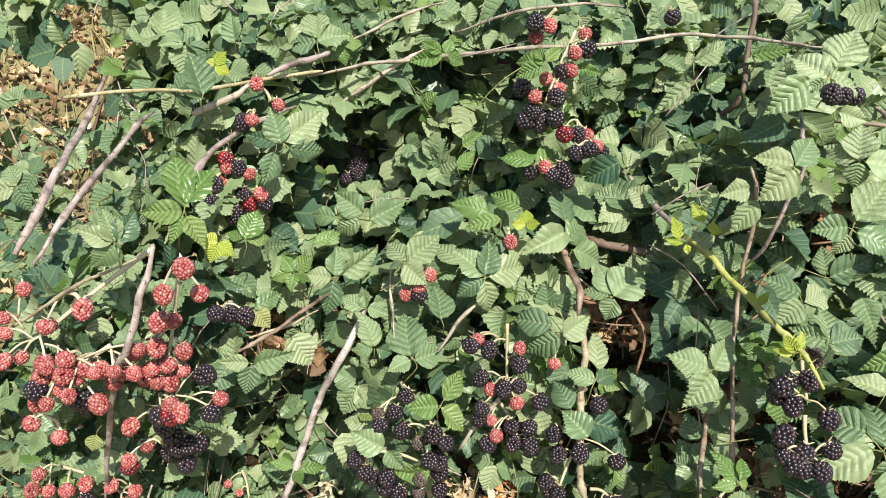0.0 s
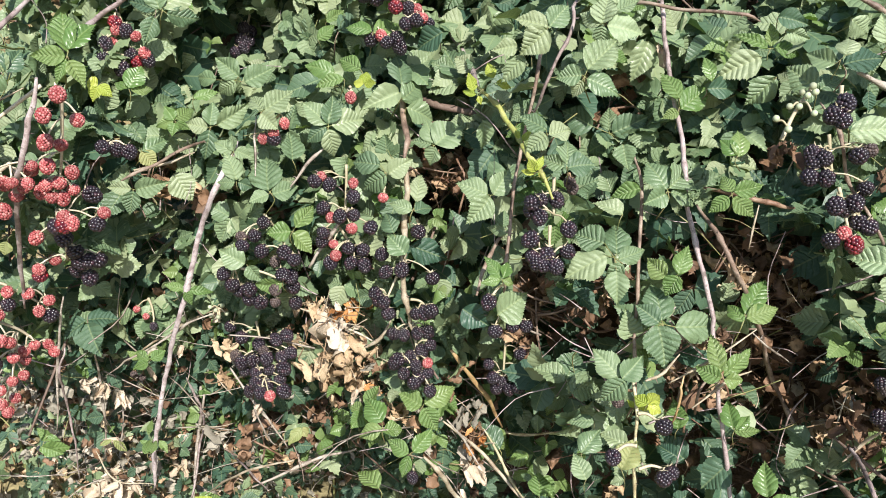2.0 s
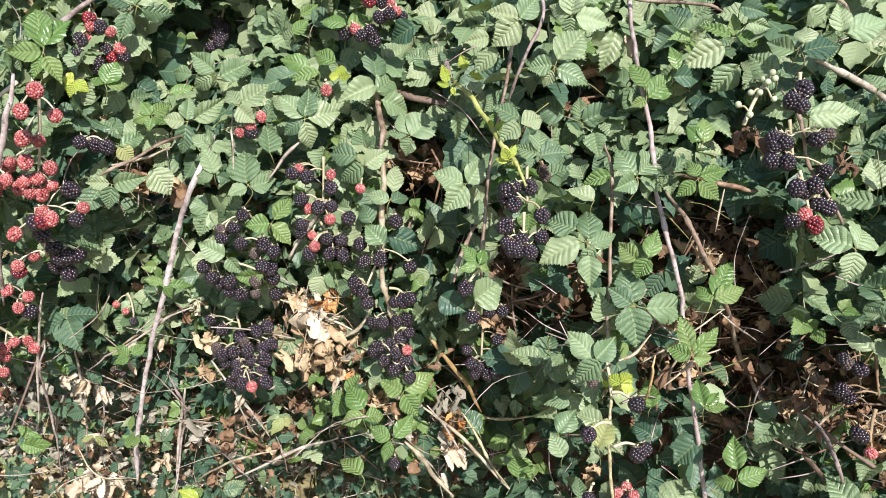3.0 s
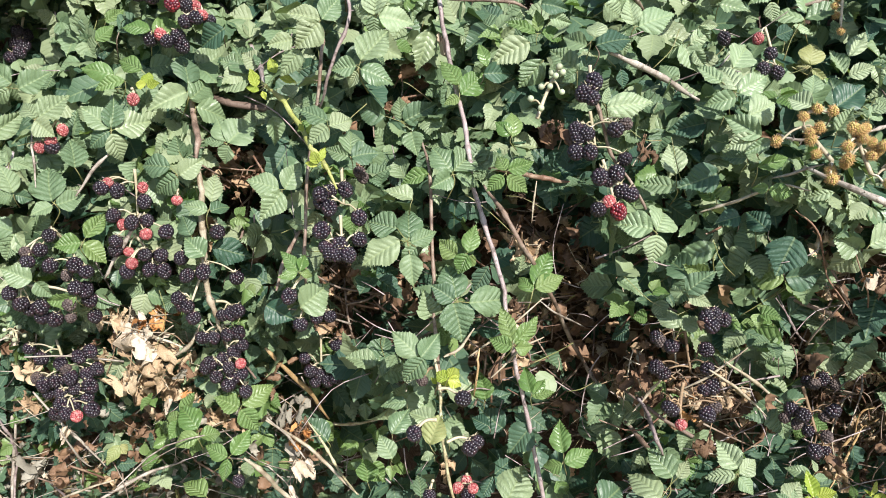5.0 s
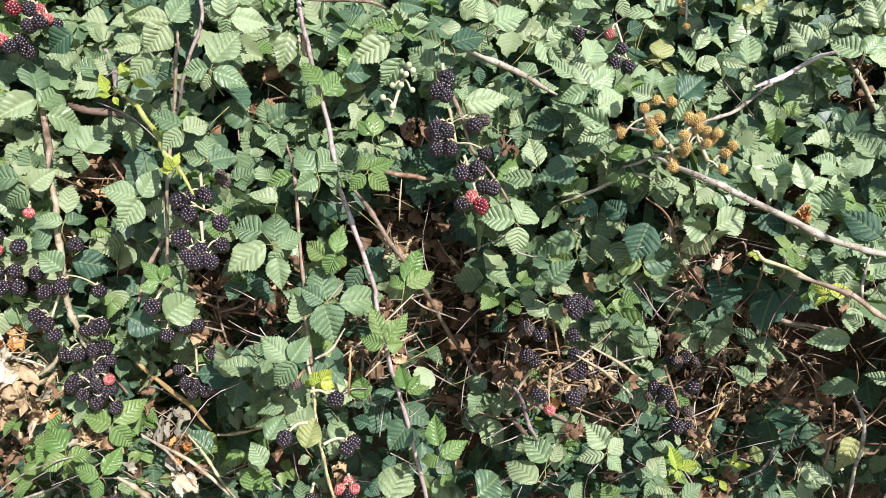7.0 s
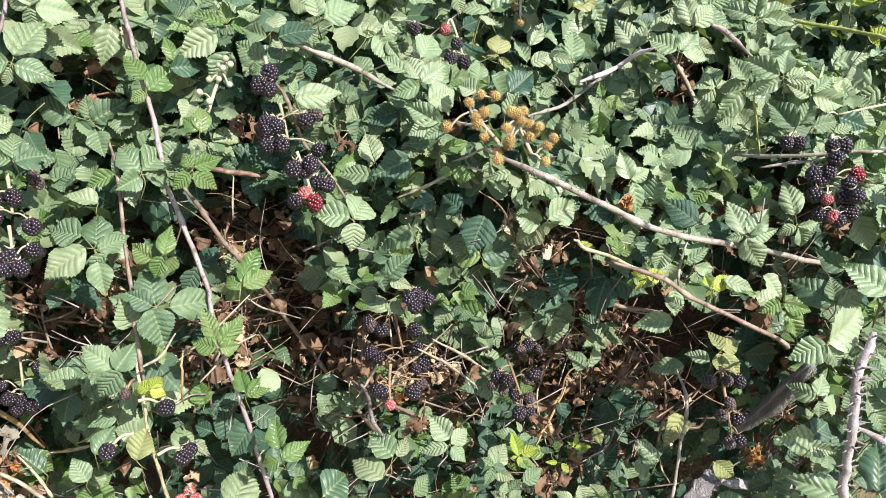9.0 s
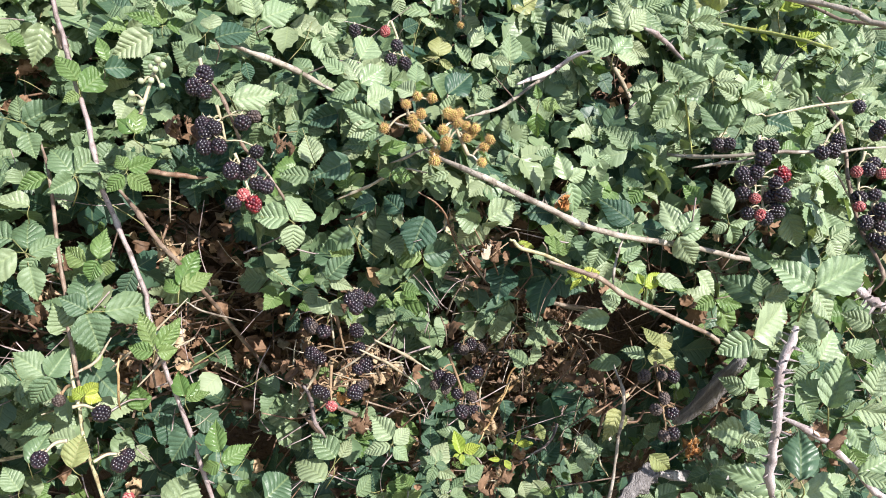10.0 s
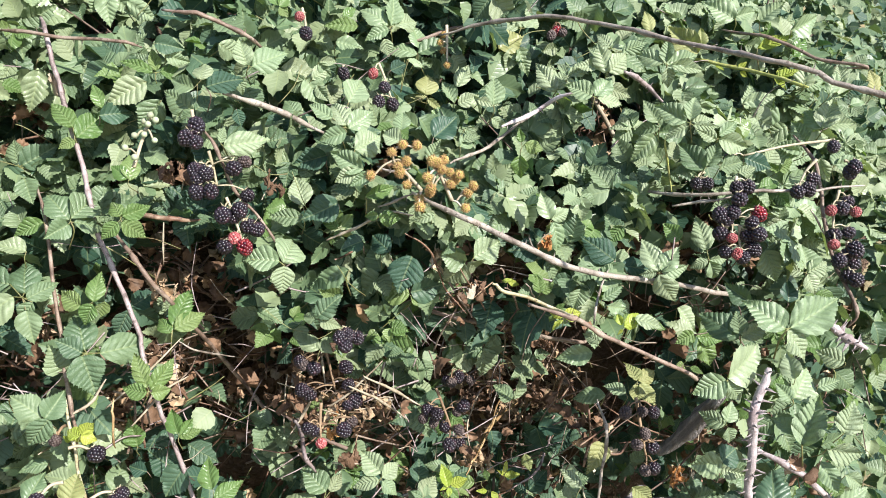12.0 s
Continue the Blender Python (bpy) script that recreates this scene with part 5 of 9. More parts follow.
fruit_cluster(0.162, 0.753, 0.842, -1, 0.0200, [("b", -2.7, -0.8, -1.5), ("b", -1.2, -0.6, -1.7), ("b", 0.7, -1.5, -1.0), ("b", 2.0, -0.4, -1.3), ("b", 2.5, -1.0, -3.0), ("b", -1.9, -2.1, -4.8), ("b", -0.3, -1.4, -4.7), ("b", 1.3, -1.1, -3.9), ("b", 0.6, -2.7, -5.4), ("r", 2.2, -2.5, -5.0), ("b", -1.0, -3.8, -6.0), ("b", 1.0, -2.6, -7.1), ("b", 2.2, -2.2, -6.8), ("b", 0.4, -3.6, -7.6), ("b", 2.6, -3.5, -8.8), ("b", -2.4, -2.2, -5.3)], "heavy truss of black blackberries with a few red ones")
fruit_cluster(-0.049, 0.805, 0.978, 0, 0.0205, [("b", 0.8, -3.7, -0.1), ("s", -2.2, -4.1, -2.0), ("b", -0.4, -4.2, -1.8), ("b", -2.0, -4.7, -3.1), ("b", 0.4, -4.2, -4.0), ("b", 3.9, -5.9, -3.5), ("b", 5.2, -6.2, -4.4), ("s", 2.2, -4.1, -5.5)], "loose truss of black and some dried blackberries")
fruit_cluster(-0.077, 0.774, 0.908, 0, 0.0205, [("b", -2.0, -1.6, -0.2), ("b", -1.0, -1.5, -1.9), ("b", -0.4, -0.2, -3.3), ("b", 1.2, -1.2, -4.1), ("b", 2.8, -1.5, -4.4), ("s", 5.0, -2.5, -3.9), ("b", 7.3, -0.1, -5.0), ("b", 6.3, -2.9, 0.4), ("b", 7.2, -1.9, -0.3), ("b", 7.3, -1.2, -2.1), ("s", 5.2, -2.9, -1.9), ("b", 1.5, -2.0, -2.3)], "heavy truss of ripe black blackberries by dry leaves")
fruit_cluster(-0.075, 0.826, 0.803, 0, 0.0210, [("b", -4.7, 2.6, -2.3), ("b", -1.9, -1.5, -2.0), ("b", 0.9, -2.8, -2.4), ("b", 3.6, -3.4, -1.3), ("b", 5.4, -4.1, -0.2), ("b", -2.0, -2.2, -5.8), ("b", -0.2, -2.4, -5.3), ("b", 2.3, -4.2, -4.0), ("b", 4.4, -3.8, -3.9), ("b", 5.6, -3.2, -3.5), ("b", 0.4, -3.6, -6.7), ("b", 2.6, -4.1, -5.9), ("b", 4.9, -5.0, -5.1), ("b", 4.3, -5.2, -6.9), ("b", 0.6, -4.9, -7.6), ("b", 2.3, -5.2, -7.9), ("b", -0.5, -4.3, -9.4), ("b", 1.7, -6.9, -8.1), ("b", 5.1, -6.7, -7.9), ("r", 3.1, -7.1, -8.5), ("b", -1.9, -1.3, -7.8), ("s", -3.2, -0.8, -5.4), ("s", 1.7, -3.5, -3.1)], "heavy hanging truss of black blackberries with one red")
fruit_cluster(0.327, 0.650, 1.080, -1, 0.0200, [("b", -2.6, -2.7, -2.4), ("b", -1.5, -1.4, -2.4), ("b", -1.7, -3.2, -3.9), ("b", 0.3, -1.5, -2.3), ("b", 1.7, -3.1, -5.3), ("b", -2.6, -1.9, -3.6)], "small truss of ripe glossy black blackberries")
fruit_cluster(0.348, 0.678, 1.077, -1, 0.0190, [("s", 0.6, -0.3, -1.7), ("s", 0.2, -0.4, -1.0)], "withering truss of dull dried blackberries", True)
fruit_cluster(0.322, 0.620, 1.031, -1, 0.0200, [("b", -2.3, -1.4, -1.3), ("b", -1.9, -1.3, -3.4), ("b", -0.3, -1.5, -3.0), ("b", -0.7, -2.5, -4.0), ("b", 0.6, -3.0, -3.9), ("b", 2.0, -1.5, -2.6), ("b", -1.3, -2.0, -3.8)], "small truss of ripe glossy black blackberries")
fruit_cluster(0.277, 0.637, 0.951, -1, 0.0200, [("b", -2.0, -0.5, -2.3)], "small truss of ripe glossy black blackberries")
fruit_cluster(0.281, 0.657, 0.913, -1, 0.0190, [("b", -1.3, -0.8, -3.2), ("b", 0.8, -1.3, -2.1), ("b", 2.4, -1.8, -1.9)], "small truss of ripe glossy black blackberries")
fruit_cluster(0.295, 0.779, 0.813, -1, 0.0200, [("b", 2.1, -0.8, -2.7), ("b", -2.5, -3.1, -3.2), ("b", -1.8, -3.6, -5.1), ("b", -0.5, -2.8, -6.1), ("b", 2.4, -2.2, -4.8), ("b", 1.9, -3.9, -6.3), ("b", 0.6, -3.1, -7.1), ("b", -1.2, -2.6, -7.4)], "small truss of ripe glossy black blackberries")
fruit_cluster(0.420, 0.525, 0.845, -1, 0.0200, [("b", 2.7, -1.3, -0.8)], "small truss of ripe glossy black blackberries")
fruit_cluster(0.410, 0.479, 0.834, -1, 0.0200, [("b", -2.7, -1.2, -0.7)], "small truss of ripe glossy black blackberries")
fruit_cluster(0.433, 0.537, 0.763, -1, 0.0200, [("b", 2.6, -1.4, -0.2), ("b", 3.5, -1.1, 0.4)], "small truss of ripe glossy black blackberries")
fruit_cluster(0.426, 0.571, 0.847, -1, 0.0190, [("s", -1.7, -0.2, -1.5)], "withering truss of dull dried blackberries", True)
fruit_cluster(0.166, 0.742, 0.615, -1, 0.0190, [("b", -0.1, -1.5, -1.2)], "small truss of ripe glossy black blackberries")
fruit_cluster(-0.271, 0.920, 0.795, -1, 0.0150, [("r", -1.9, -0.4, -1.9), ("r", -0.3, -0.9, -2.9), ("b", 1.2, -2.0, -4.1)], "small truss of red unripe blackberries")
fruit_cluster(-0.338, 1.017, 0.622, -1, 0.0160, [("s", -0.7, -1.8, -1.3), ("s", 0.2, -0.6, -2.6)], "withering truss of dull dried blackberries", True)
fruit_cluster(0.590, 0.556, 1.204, -15, 0.0190, [("b", 0.4, -1.3, -1.6), ("b", -0.7, -2.0, -2.7), ("b", 0.2, -2.3, -3.1), ("b", -0.1, -0.5, -2.5)], "small truss of ripe glossy black blackberries")
fruit_cluster(0.619, 0.619, 1.143, -15, 0.0200, [("b", -1.7, -1.5, -1.9), ("b", -0.4, -2.1, -2.3), ("b", -1.4, -1.9, -2.9), ("b", 2.8, -2.3, -1.7), ("s", 4.1, -0.9, -1.2), ("b", -1.6, -2.5, -4.4), ("b", 0.0, -2.8, -4.3), ("b", 4.2, -2.0, -5.2), ("b", -0.8, -0.9, -2.4)], "small truss of ripe glossy black blackberries")
fruit_cluster(0.631, 0.599, 1.089, -15, 0.0200, [("b", -0.5, -2.4, -1.5), ("b", 0.6, -1.4, -2.1), ("b", 1.5, -1.7, -1.2), ("b", 2.4, -1.0, -3.5), ("b", 3.4, -1.5, -3.8), ("r", 0.7, -2.9, -4.3), ("b", -0.5, -3.2, -5.2), ("d", 1.8, -3.5, -5.3), ("b", 1.1, -0.4, -2.2)], "heavy truss of black blackberries with a few red ones")
fruit_cluster(0.518, 0.507, 1.158, -15, 0.0115, [("w", 2.0, 0.7, 5.1), ("w", 2.4, 1.2, 4.5), ("w", 1.7, 0.7, 4.2), ("w", 1.3, 1.2, 4.4), ("w", 0.3, 0.7, 3.1), ("w", 1.2, 1.0, 3.1), ("w", 2.3, -0.6, 2.8), ("w", -0.7, 0.6, 1.9), ("w", 0.3, -0.8, 1.2)], "spray of round whitish blackberry flower buds")
fruit_cluster(0.813, 0.440, 1.117, -15, 0.0220, [("y", -5.9, 0.1, 2.0), ("y", -3.4, 0.5, 4.5), ("y", -2.1, 0.7, 5.3), ("y", -0.3, 1.2, 5.0), ("y", -1.7, 0.4, 3.4), ("y", -2.6, -0.2, 2.3), ("y", -1.7, 0.1, 0.7), ("y", -0.4, -0.8, -0.7), ("y", -0.7, -2.3, -1.2), ("y", -2.8, -0.2, 3.0)], "truss of hard yellowish unripe fruits with dry brown stamens", False, True)
fruit_cluster(0.837, 0.412, 1.110, -15, 0.0220, [("y", -2.2, 0.8, 4.5), ("y", -1.4, 1.6, 3.7), ("y", -0.5, 1.8, 4.3), ("y", -1.1, 0.6, 3.5), ("y", -3.1, -0.8, 3.0), ("y", -0.0, 1.0, 3.0), ("y", 0.8, 0.2, 2.9), ("y", -2.5, -0.0, 1.5), ("y", -0.1, 0.4, 1.8), ("y", 1.8, -0.1, 0.9), ("y", 2.4, -0.2, 1.7), ("y", -2.5, 0.6, 0.9), ("y", 1.3, -1.2, -0.6), ("y", -1.6, 0.6, 4.3), ("y", 0.6, 0.9, 2.2)], "truss of hard yellowish unripe fruits with dry brown stamens", False, True)
fruit_cluster(0.723, 0.529, 0.928, -15, 0.0190, [("b", 1.9, -1.8, -1.0), ("b", 2.9, -1.5, -0.8), ("b", 4.3, -0.6, -1.8), ("b", 2.5, -2.4, -1.9)], "small truss of ripe glossy black blackberries")
fruit_cluster(0.731, 0.543, 0.887, -15, 0.0190, [("b", -3.3, -0.4, -1.2), ("s", -2.9, -0.9, -1.5), ("b", -1.7, -1.6, -1.8), ("b", 2.4, -1.9, -1.9), ("b", -3.3, -1.8, -4.6), ("b", -2.3, -1.8, -5.4), ("b", 2.5, -3.0, -3.9), ("b", 2.4, -3.3, -6.7), ("b", 3.4, -3.0, -6.3)], "withering truss of dull dried blackberries", True)
fruit_cluster(0.696, 0.470, 0.856, -15, 0.0190, [("b", -1.8, -1.6, -2.4), ("r", -0.4, -2.6, -4.0), ("b", 2.4, -2.5, -2.6), ("s", 3.5, -1.4, -2.3), ("b", -1.2, -1.1, -3.0)], "withering truss of dull dried blackberries", True)
fruit_cluster(0.907, 0.560, 0.828, -15, 0.0190, [("s", 1.7, -2.9, -3.1), ("b", 2.9, -2.3, -2.6), ("s", 5.0, -1.4, -3.9), ("b", 1.5, -1.4, -3.6)], "withering truss of dull dried blackberries", True)
fruit_cluster(0.868, 0.489, 0.821, -15, 0.0190, [("b", -1.4, -1.3, -2.5), ("b", -0.5, -2.7, -2.4), ("s", -2.1, -1.5, -3.6), ("b", 1.0, -1.5, -5.2), ("s", 2.8, -0.9, -3.5), ("b", 3.6, -1.2, -2.5), ("b", 0.9, -4.2, -6.4), ("b", 2.7, -2.7, -7.4), ("s", 2.5, -3.2, -4.9), ("s", -0.7, -1.9, -4.1)], "withering truss of dull dried blackberries", True)
fruit_cluster(0.467, 0.574, 0.687, -15, 0.0190, [("r", -0.0, -0.1, -1.2), ("r", -1.1, -0.9, -1.7), ("r", 0.9, -1.9, -0.9), ("b", 0.3, -2.0, -2.1)], "small truss of red unripe blackberries")
fruit_cluster(0.421, 0.564, 0.689, -15, 0.0190, [("b", -0.4, -0.5, -1.9)], "small truss of ripe glossy black blackberries")
fruit_cluster(1.033, 0.286, 0.869, -30, 0.0180, [("s", -1.6, -1.9, -1.0), ("b", 2.1, -1.0, -1.4), ("s", 1.0, -2.3, -3.6), ("s", -0.1, -3.2, -4.6), ("b", 2.0, -2.5, -5.4), ("s", 0.9, -4.5, -7.3), ("b", 1.9, -4.3, -7.1), ("s", 0.6, -1.4, -1.1)], "withering truss of dull dried blackberries", True)
fruit_cluster(1.210, 0.383, 1.112, -30, 0.0190, [("b", -1.6, -2.1, -1.1), ("b", -0.2, -2.2, -1.0), ("b", -0.5, -1.1, -1.5)], "small truss of ripe glossy black blackberries")
fruit_cluster(1.206, 0.329, 1.120, -30, 0.0200, [("b", -0.0, -0.7, -1.4), ("b", 1.5, -0.3, -1.3), ("b", -0.1, -2.5, -2.4), ("b", -2.3, -2.5, -4.4), ("b", -0.7, -2.7, -4.0), ("b", -1.4, -2.4, -5.1), ("b", -2.1, -3.2, -6.7), ("d", 3.1, -1.4, -4.5), ("b", 1.7, -3.0, -5.2), ("r", -1.0, -4.3, -6.9), ("b", 1.5, -2.9, -7.0)], "heavy truss of black blackberries with a few red ones")
fruit_cluster(1.199, 0.306, 1.061, -30, 0.0200, [("b", 1.8, -1.8, -0.5), ("b", 1.6, -1.4, -2.6), ("r", -0.5, -1.9, -3.1), ("b", -1.7, -1.0, -3.2), ("b", 0.2, -1.9, -3.5)], "heavy truss of black blackberries with a few red ones")
fruit_cluster(1.334, 0.309, 1.134, -30, 0.0190, [("b", -0.6, -1.3, -2.4), ("b", -3.0, -2.7, -3.8), ("b", -1.3, -1.9, -3.6)], "small truss of ripe glossy black blackberries")
fruit_cluster(1.378, 0.321, 1.154, -30, 0.0180, [("b", -0.5, -1.6, -0.6), ("b", -13.9, -1.2, -2.8)], "small truss of ripe glossy black blackberries")
fruit_cluster(1.370, 0.293, 1.132, -30, 0.0190, [("b", 0.4, -1.2, -1.2), ("b", 0.6, -1.7, -0.4)], "small truss of ripe glossy black blackberries")
fruit_cluster(1.346, 0.277, 1.099, -30, 0.0200, [("r", -1.7, -2.2, -2.2), ("r", 1.7, -1.9, -2.4), ("b", 1.0, -0.7, -1.4), ("b", -0.3, -2.2, -1.9), ("b", -0.7, -2.3, -5.5), ("b", 1.1, -2.3, -5.1), ("r", -1.4, -4.0, -6.2)], "truss of mixed red and ripe black blackberries")
fruit_cluster(1.323, 0.238, 1.044, -30, 0.0200, [("b", -0.1, -0.9, -1.5), ("b", 0.2, -1.9, -0.5), ("b", -1.8, -2.3, -1.9), ("b", -0.1, -2.0, -4.1), ("b", 0.5, -2.9, -4.2), ("b", 0.9, -0.9, -2.8)], "small truss of ripe glossy black blackberries")
fruit_cluster(0.879, 0.693, 1.230, -30, 0.0190, [("r", -0.7, -1.2, -1.3), ("b", 1.0, -2.3, -3.0), ("b", 2.1, -2.0, -5.4), ("b", 0.3, -3.6, -4.8)], "truss of mixed red and ripe black blackberries")
fruit_cluster(0.834, 0.713, 1.225, -30, 0.0180, [("b", 0.1, -0.5, -0.9)], "small truss of ripe glossy black blackberries")
fruit_cluster(0.781, 0.726, 1.302, -30, 0.0180, [("r", -0.0, -2.1, -1.0), ("b", 0.9, -2.7, -3.1)], "truss of mixed red and ripe black blackberries")
fruit_cluster(1.003, 0.720, 1.279, -30, 0.0200, [("y", -0.4, -0.2, -1.4), ("y", -0.5, -1.6, -3.5), ("y", 0.2, -3.3, -5.4), ("y", -0.9, -2.4, -2.3)], "truss of hard yellowish unripe fruits with dry brown stamens", False, True)
fruit_cluster(1.156, 0.654, 1.286, -30, 0.0180, [("d", 0.1, -0.1, -1.2), ("s", -0.8, -1.0, -1.8), ("s", 0.9, -0.5, -1.4)], "dried-out reddish brown blackberry truss", True)
fruit_cluster(-0.144, 0.870, 0.778, -1, 0.0130, [("w", -1.4, 0.4, 2.4), ("w", -0.5, 0.3, 1.9), ("w", 0.5, 0.7, 2.6), ("w", 1.2, 0.3, 1.4), ("w", 0.3, -1.2, 1.5), ("w", -1.1, -0.3, 1.3)], "spray of round whitish blackberry flower buds")

# ---- leaves of the face ----
bramble_leaf(-0.220, 0.725, 1.162, 250, 0.020, 3, "yellow", 3)
bramble_leaf(0.091, 0.821, 1.157, 90, 0.019, 3, "yellow", 3)
bramble_leaf(-0.121, 0.922, 1.349, 20, 0.028, 3, "bright", 3)
bramble_leaf(-0.233, 0.802, 1.328, 60, 0.018, 3, "yellow", 3)
bramble_leaf(-0.144, 0.905, 1.352, 100, 0.043, 3, "green", 3)
bramble_leaf(-0.396, 0.734, 1.228, 170, 0.028, 3, "green", 3)
bramble_leaf(-0.408, 0.724, 1.218, 200, 0.030, 3, "green", 3)
bramble_leaf(-0.353, 0.704, 0.966, 260, 0.021, 1, "pale", 3)
bramble_leaf(0.434, 0.538, 0.848, 60, 0.021, 3, "yellow", 3)
bramble_leaf(-0.346, 0.863, 0.780, 300, 0.054, 3, "dark", 3)
bramble_leaf(0.748, 0.745, 0.856, 200, 0.050, 3, "dark", 3)
bramble_leaf(1.264, 0.358, 0.587, -70, 0.044, 3, "green", -12)

set_leaf(0.312, 0.675, 1.245, 8, 23, "green", [(0, 0.1, 167, 3.6, 0.7), (-0.2, -0.3, -133, 3.8, 0.85), (0.2, 0.1, 47, 3.5, 0.7)])
set_leaf(0.284, 0.690, 1.216, 16, 30, "green", [(-0.3, 0.6, -172, 3, 0.7), (0.3, -0.6, -137, 3.3, 0.7)])
set_leaf(0.313, 0.634, 1.134, 12, 32, "green", [(0, 0.4, 144, 3.2, 0.8), (-0.1, -0.2, -147, 2.8, 0.8), (0.1, -0.2, 18, 3.2, 0.8)])
set_leaf(0.186, 0.802, 1.081, -11, 20, "green", [(-0.1, 0.2, 111, 3.7, 0.75), (0.2, 0, 48, 4.8, 0.85), (0.3, -0.3, -118, 2.6, 0.9), (-0.3, 0, 170, 3, 0.5)])
set_leaf(0.139, 0.843, 1.144, 28, 23, "green", [(0.3, 1.1, 77, 4.6, 0.9), (0, -1, 32, 5.9, 0.7), (-0.3, -0.1, -166, 5.2, 0.6)])
set_leaf(0.147, 0.841, 1.124, 26, 9, "green", [(0, 0, -26, 4.4, 0.7)])
set_leaf(0.046, 0.797, 1.104, 13, 13, "green", [(-0.1, 0.3, 132, 4.2, 0.7), (0, 0.3, 78, 3.8, 0.7), (0.4, 0.1, 14, 4.8, 0.7), (-0.3, -0.1, -151, 3.2, 0.7), (-0.1, -0.4, -74, 3.7, 0.7)])
set_leaf(-0.002, 0.786, 1.060, 18, 24, "green", [(0, 0, 87, 3.8, 0.85)])
set_leaf(0.123, 0.766, 1.052, -8, 14, "green", [(-0.7, 0.8, 171, 4.2, 0.7), (0.2, -0.5, -151, 4.2, 0.75), (0.5, -0.3, 35, 3.5, 0.7)])
set_leaf(0.276, 0.773, 1.142, -4, 31, "green", [(0, 0, 106, 2.7, 0.8)])
set_leaf(0.248, 0.775, 1.121, 16, 11, "green", [(0, 0, -83, 3.8, 0.6)])
set_leaf(0.256, 0.676, 1.049, 17, 13, "green", [(-0.3, 0.1, 151, 3.5, 0.8), (-0.1, -0.2, -135, 4, 0.7), (0.4, 0, 51, 3.7, 0.7)])
set_leaf(0.281, 0.717, 0.993, 9, 14, "green", [(0.4, -0.3, 170, 2.8, 0.6), (-0.4, 0.3, 80, 2.2, 0.8)])
set_leaf(0.188, 0.940, 0.895, -12, 36, "green", [(0, 0, 123, 5.5, 0.75)])
set_leaf(0.225, 0.909, 0.931, -5, 17, "green", [(0, 0, -106, 6.2, 0.6)])
set_leaf(0.162, 0.746, 1.009, 29, 34, "green", [(0.4, 0.7, 63, 5, 0.5), (-0.4, -0.3, 144, 3, 0.7), (0, -0.4, 9, 2.8, 0.7)])
set_leaf(0.144, 0.734, 0.963, 2, 38, "green", [(-0.8, 1.5, 116, 3.8, 0.7), (0.8, -1.5, 130, 3.7, 0.8)])
set_leaf(-0.002, 0.770, 0.966, 18, 30, "bright", [(0.3, 0.4, 48, 4.3, 0.55), (-0.3, -0.1, 176, 3.2, 0.8), (-0.1, -0.3, -47, 3.7, 0.7)])
set_leaf(-0.034, 0.786, 1.015, 5, 35, "green", [(-0.2, 0.2, 95, 5, 0.8), (0.3, -0.3, 20, 3.5, 0.8), (-0.2, -0.3, -156, 2.7, 0.8), (0.2, 0.4, 49, 4.2, 0.6)])
set_leaf(-0.032, 0.786, 0.880, 25, 40, "green", [(0, 0, -179, 3.4, 0.6)])
set_leaf(0.270, 0.624, 0.962, 21, 21, "bright", [(-0.1, 0, 111, 3, 0.6), (-0.2, -0.1, 179, 2.1, 0.6), (0.2, -0.1, -21, 1.8, 0.6), (0.1, 0.1, 57, 2.3, 0.6)])
set_leaf(0.269, 0.643, 0.907, -1, 19, "green", [(0, 0, 30, 4.4, 0.9)])
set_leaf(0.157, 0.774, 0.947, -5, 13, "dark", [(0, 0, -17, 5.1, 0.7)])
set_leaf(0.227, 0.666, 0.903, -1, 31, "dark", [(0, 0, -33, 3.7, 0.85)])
set_leaf(0.350, 0.637, 1.197, -19, 23, "green", [(0.2, 0.7, 57, 4.8, 0.75), (-0.3, 0.1, -171, 2.8, 0.8), (0.3, -0.3, -15, 3.5, 0.7), (-0.2, -0.5, -123, 2, 0.8)])
set_leaf(0.460, 0.810, 1.221, -9, 11, "green", [(0, 0, -108, 5.1, 0.6)])
set_leaf(0.484, 0.723, 1.152, 8, 19, "bright", [(0, 1, 112, 3.6, 0.7), (0.1, -0.3, 37, 4.9, 0.6), (-0.1, -0.6, -162, 2, 0.7)])
set_leaf(0.518, 0.720, 1.184, -13, 18, "bright", [(0, 0, 108, 3.3, 0.5)])
set_leaf(0.572, 0.719, 1.214, 0, 5, "green", [(0, 0, -153, 5.3, 0.65)])
set_leaf(0.584, 0.695, 1.194, 10, 4, "green", [(0, 0, -128, 4.3, 0.8)])
set_leaf(0.588, 0.735, 1.223, 1, 26, "bright", [(0, 0.1, 91, 2.8, 0.55), (-0.4, -0.1, 151, 3.9, 0.4), (0.4, 0, -5, 3.4, 0.6)])
set_leaf(0.609, 0.606, 1.224, -31, 25, "green", [(0.4, 0.5, 93, 2.8, 0.85), (-0.4, -0.5, 158, 3.3, 0.6)])
set_leaf(0.611, 0.647, 1.186, -16, 20, "green", [(0, 0.1, 144, 4.1, 0.8), (0.2, 0.1, 46, 3.2, 0.7), (-0.2, -0.2, -147, 1.8, 0.8)])
set_leaf(0.420, 0.803, 1.102, -21, 8, "green", [(-2.3, 0.7, 159, 4.5, 0.85), (-0.1, 0.3, 102, 3.2, 0.75), (0.4, 0.1, 33, 4.9, 0.7), (0.7, -0.7, -151, 4.2, 0.85), (1.2, -0.5, -6, 5.8, 0.5)])
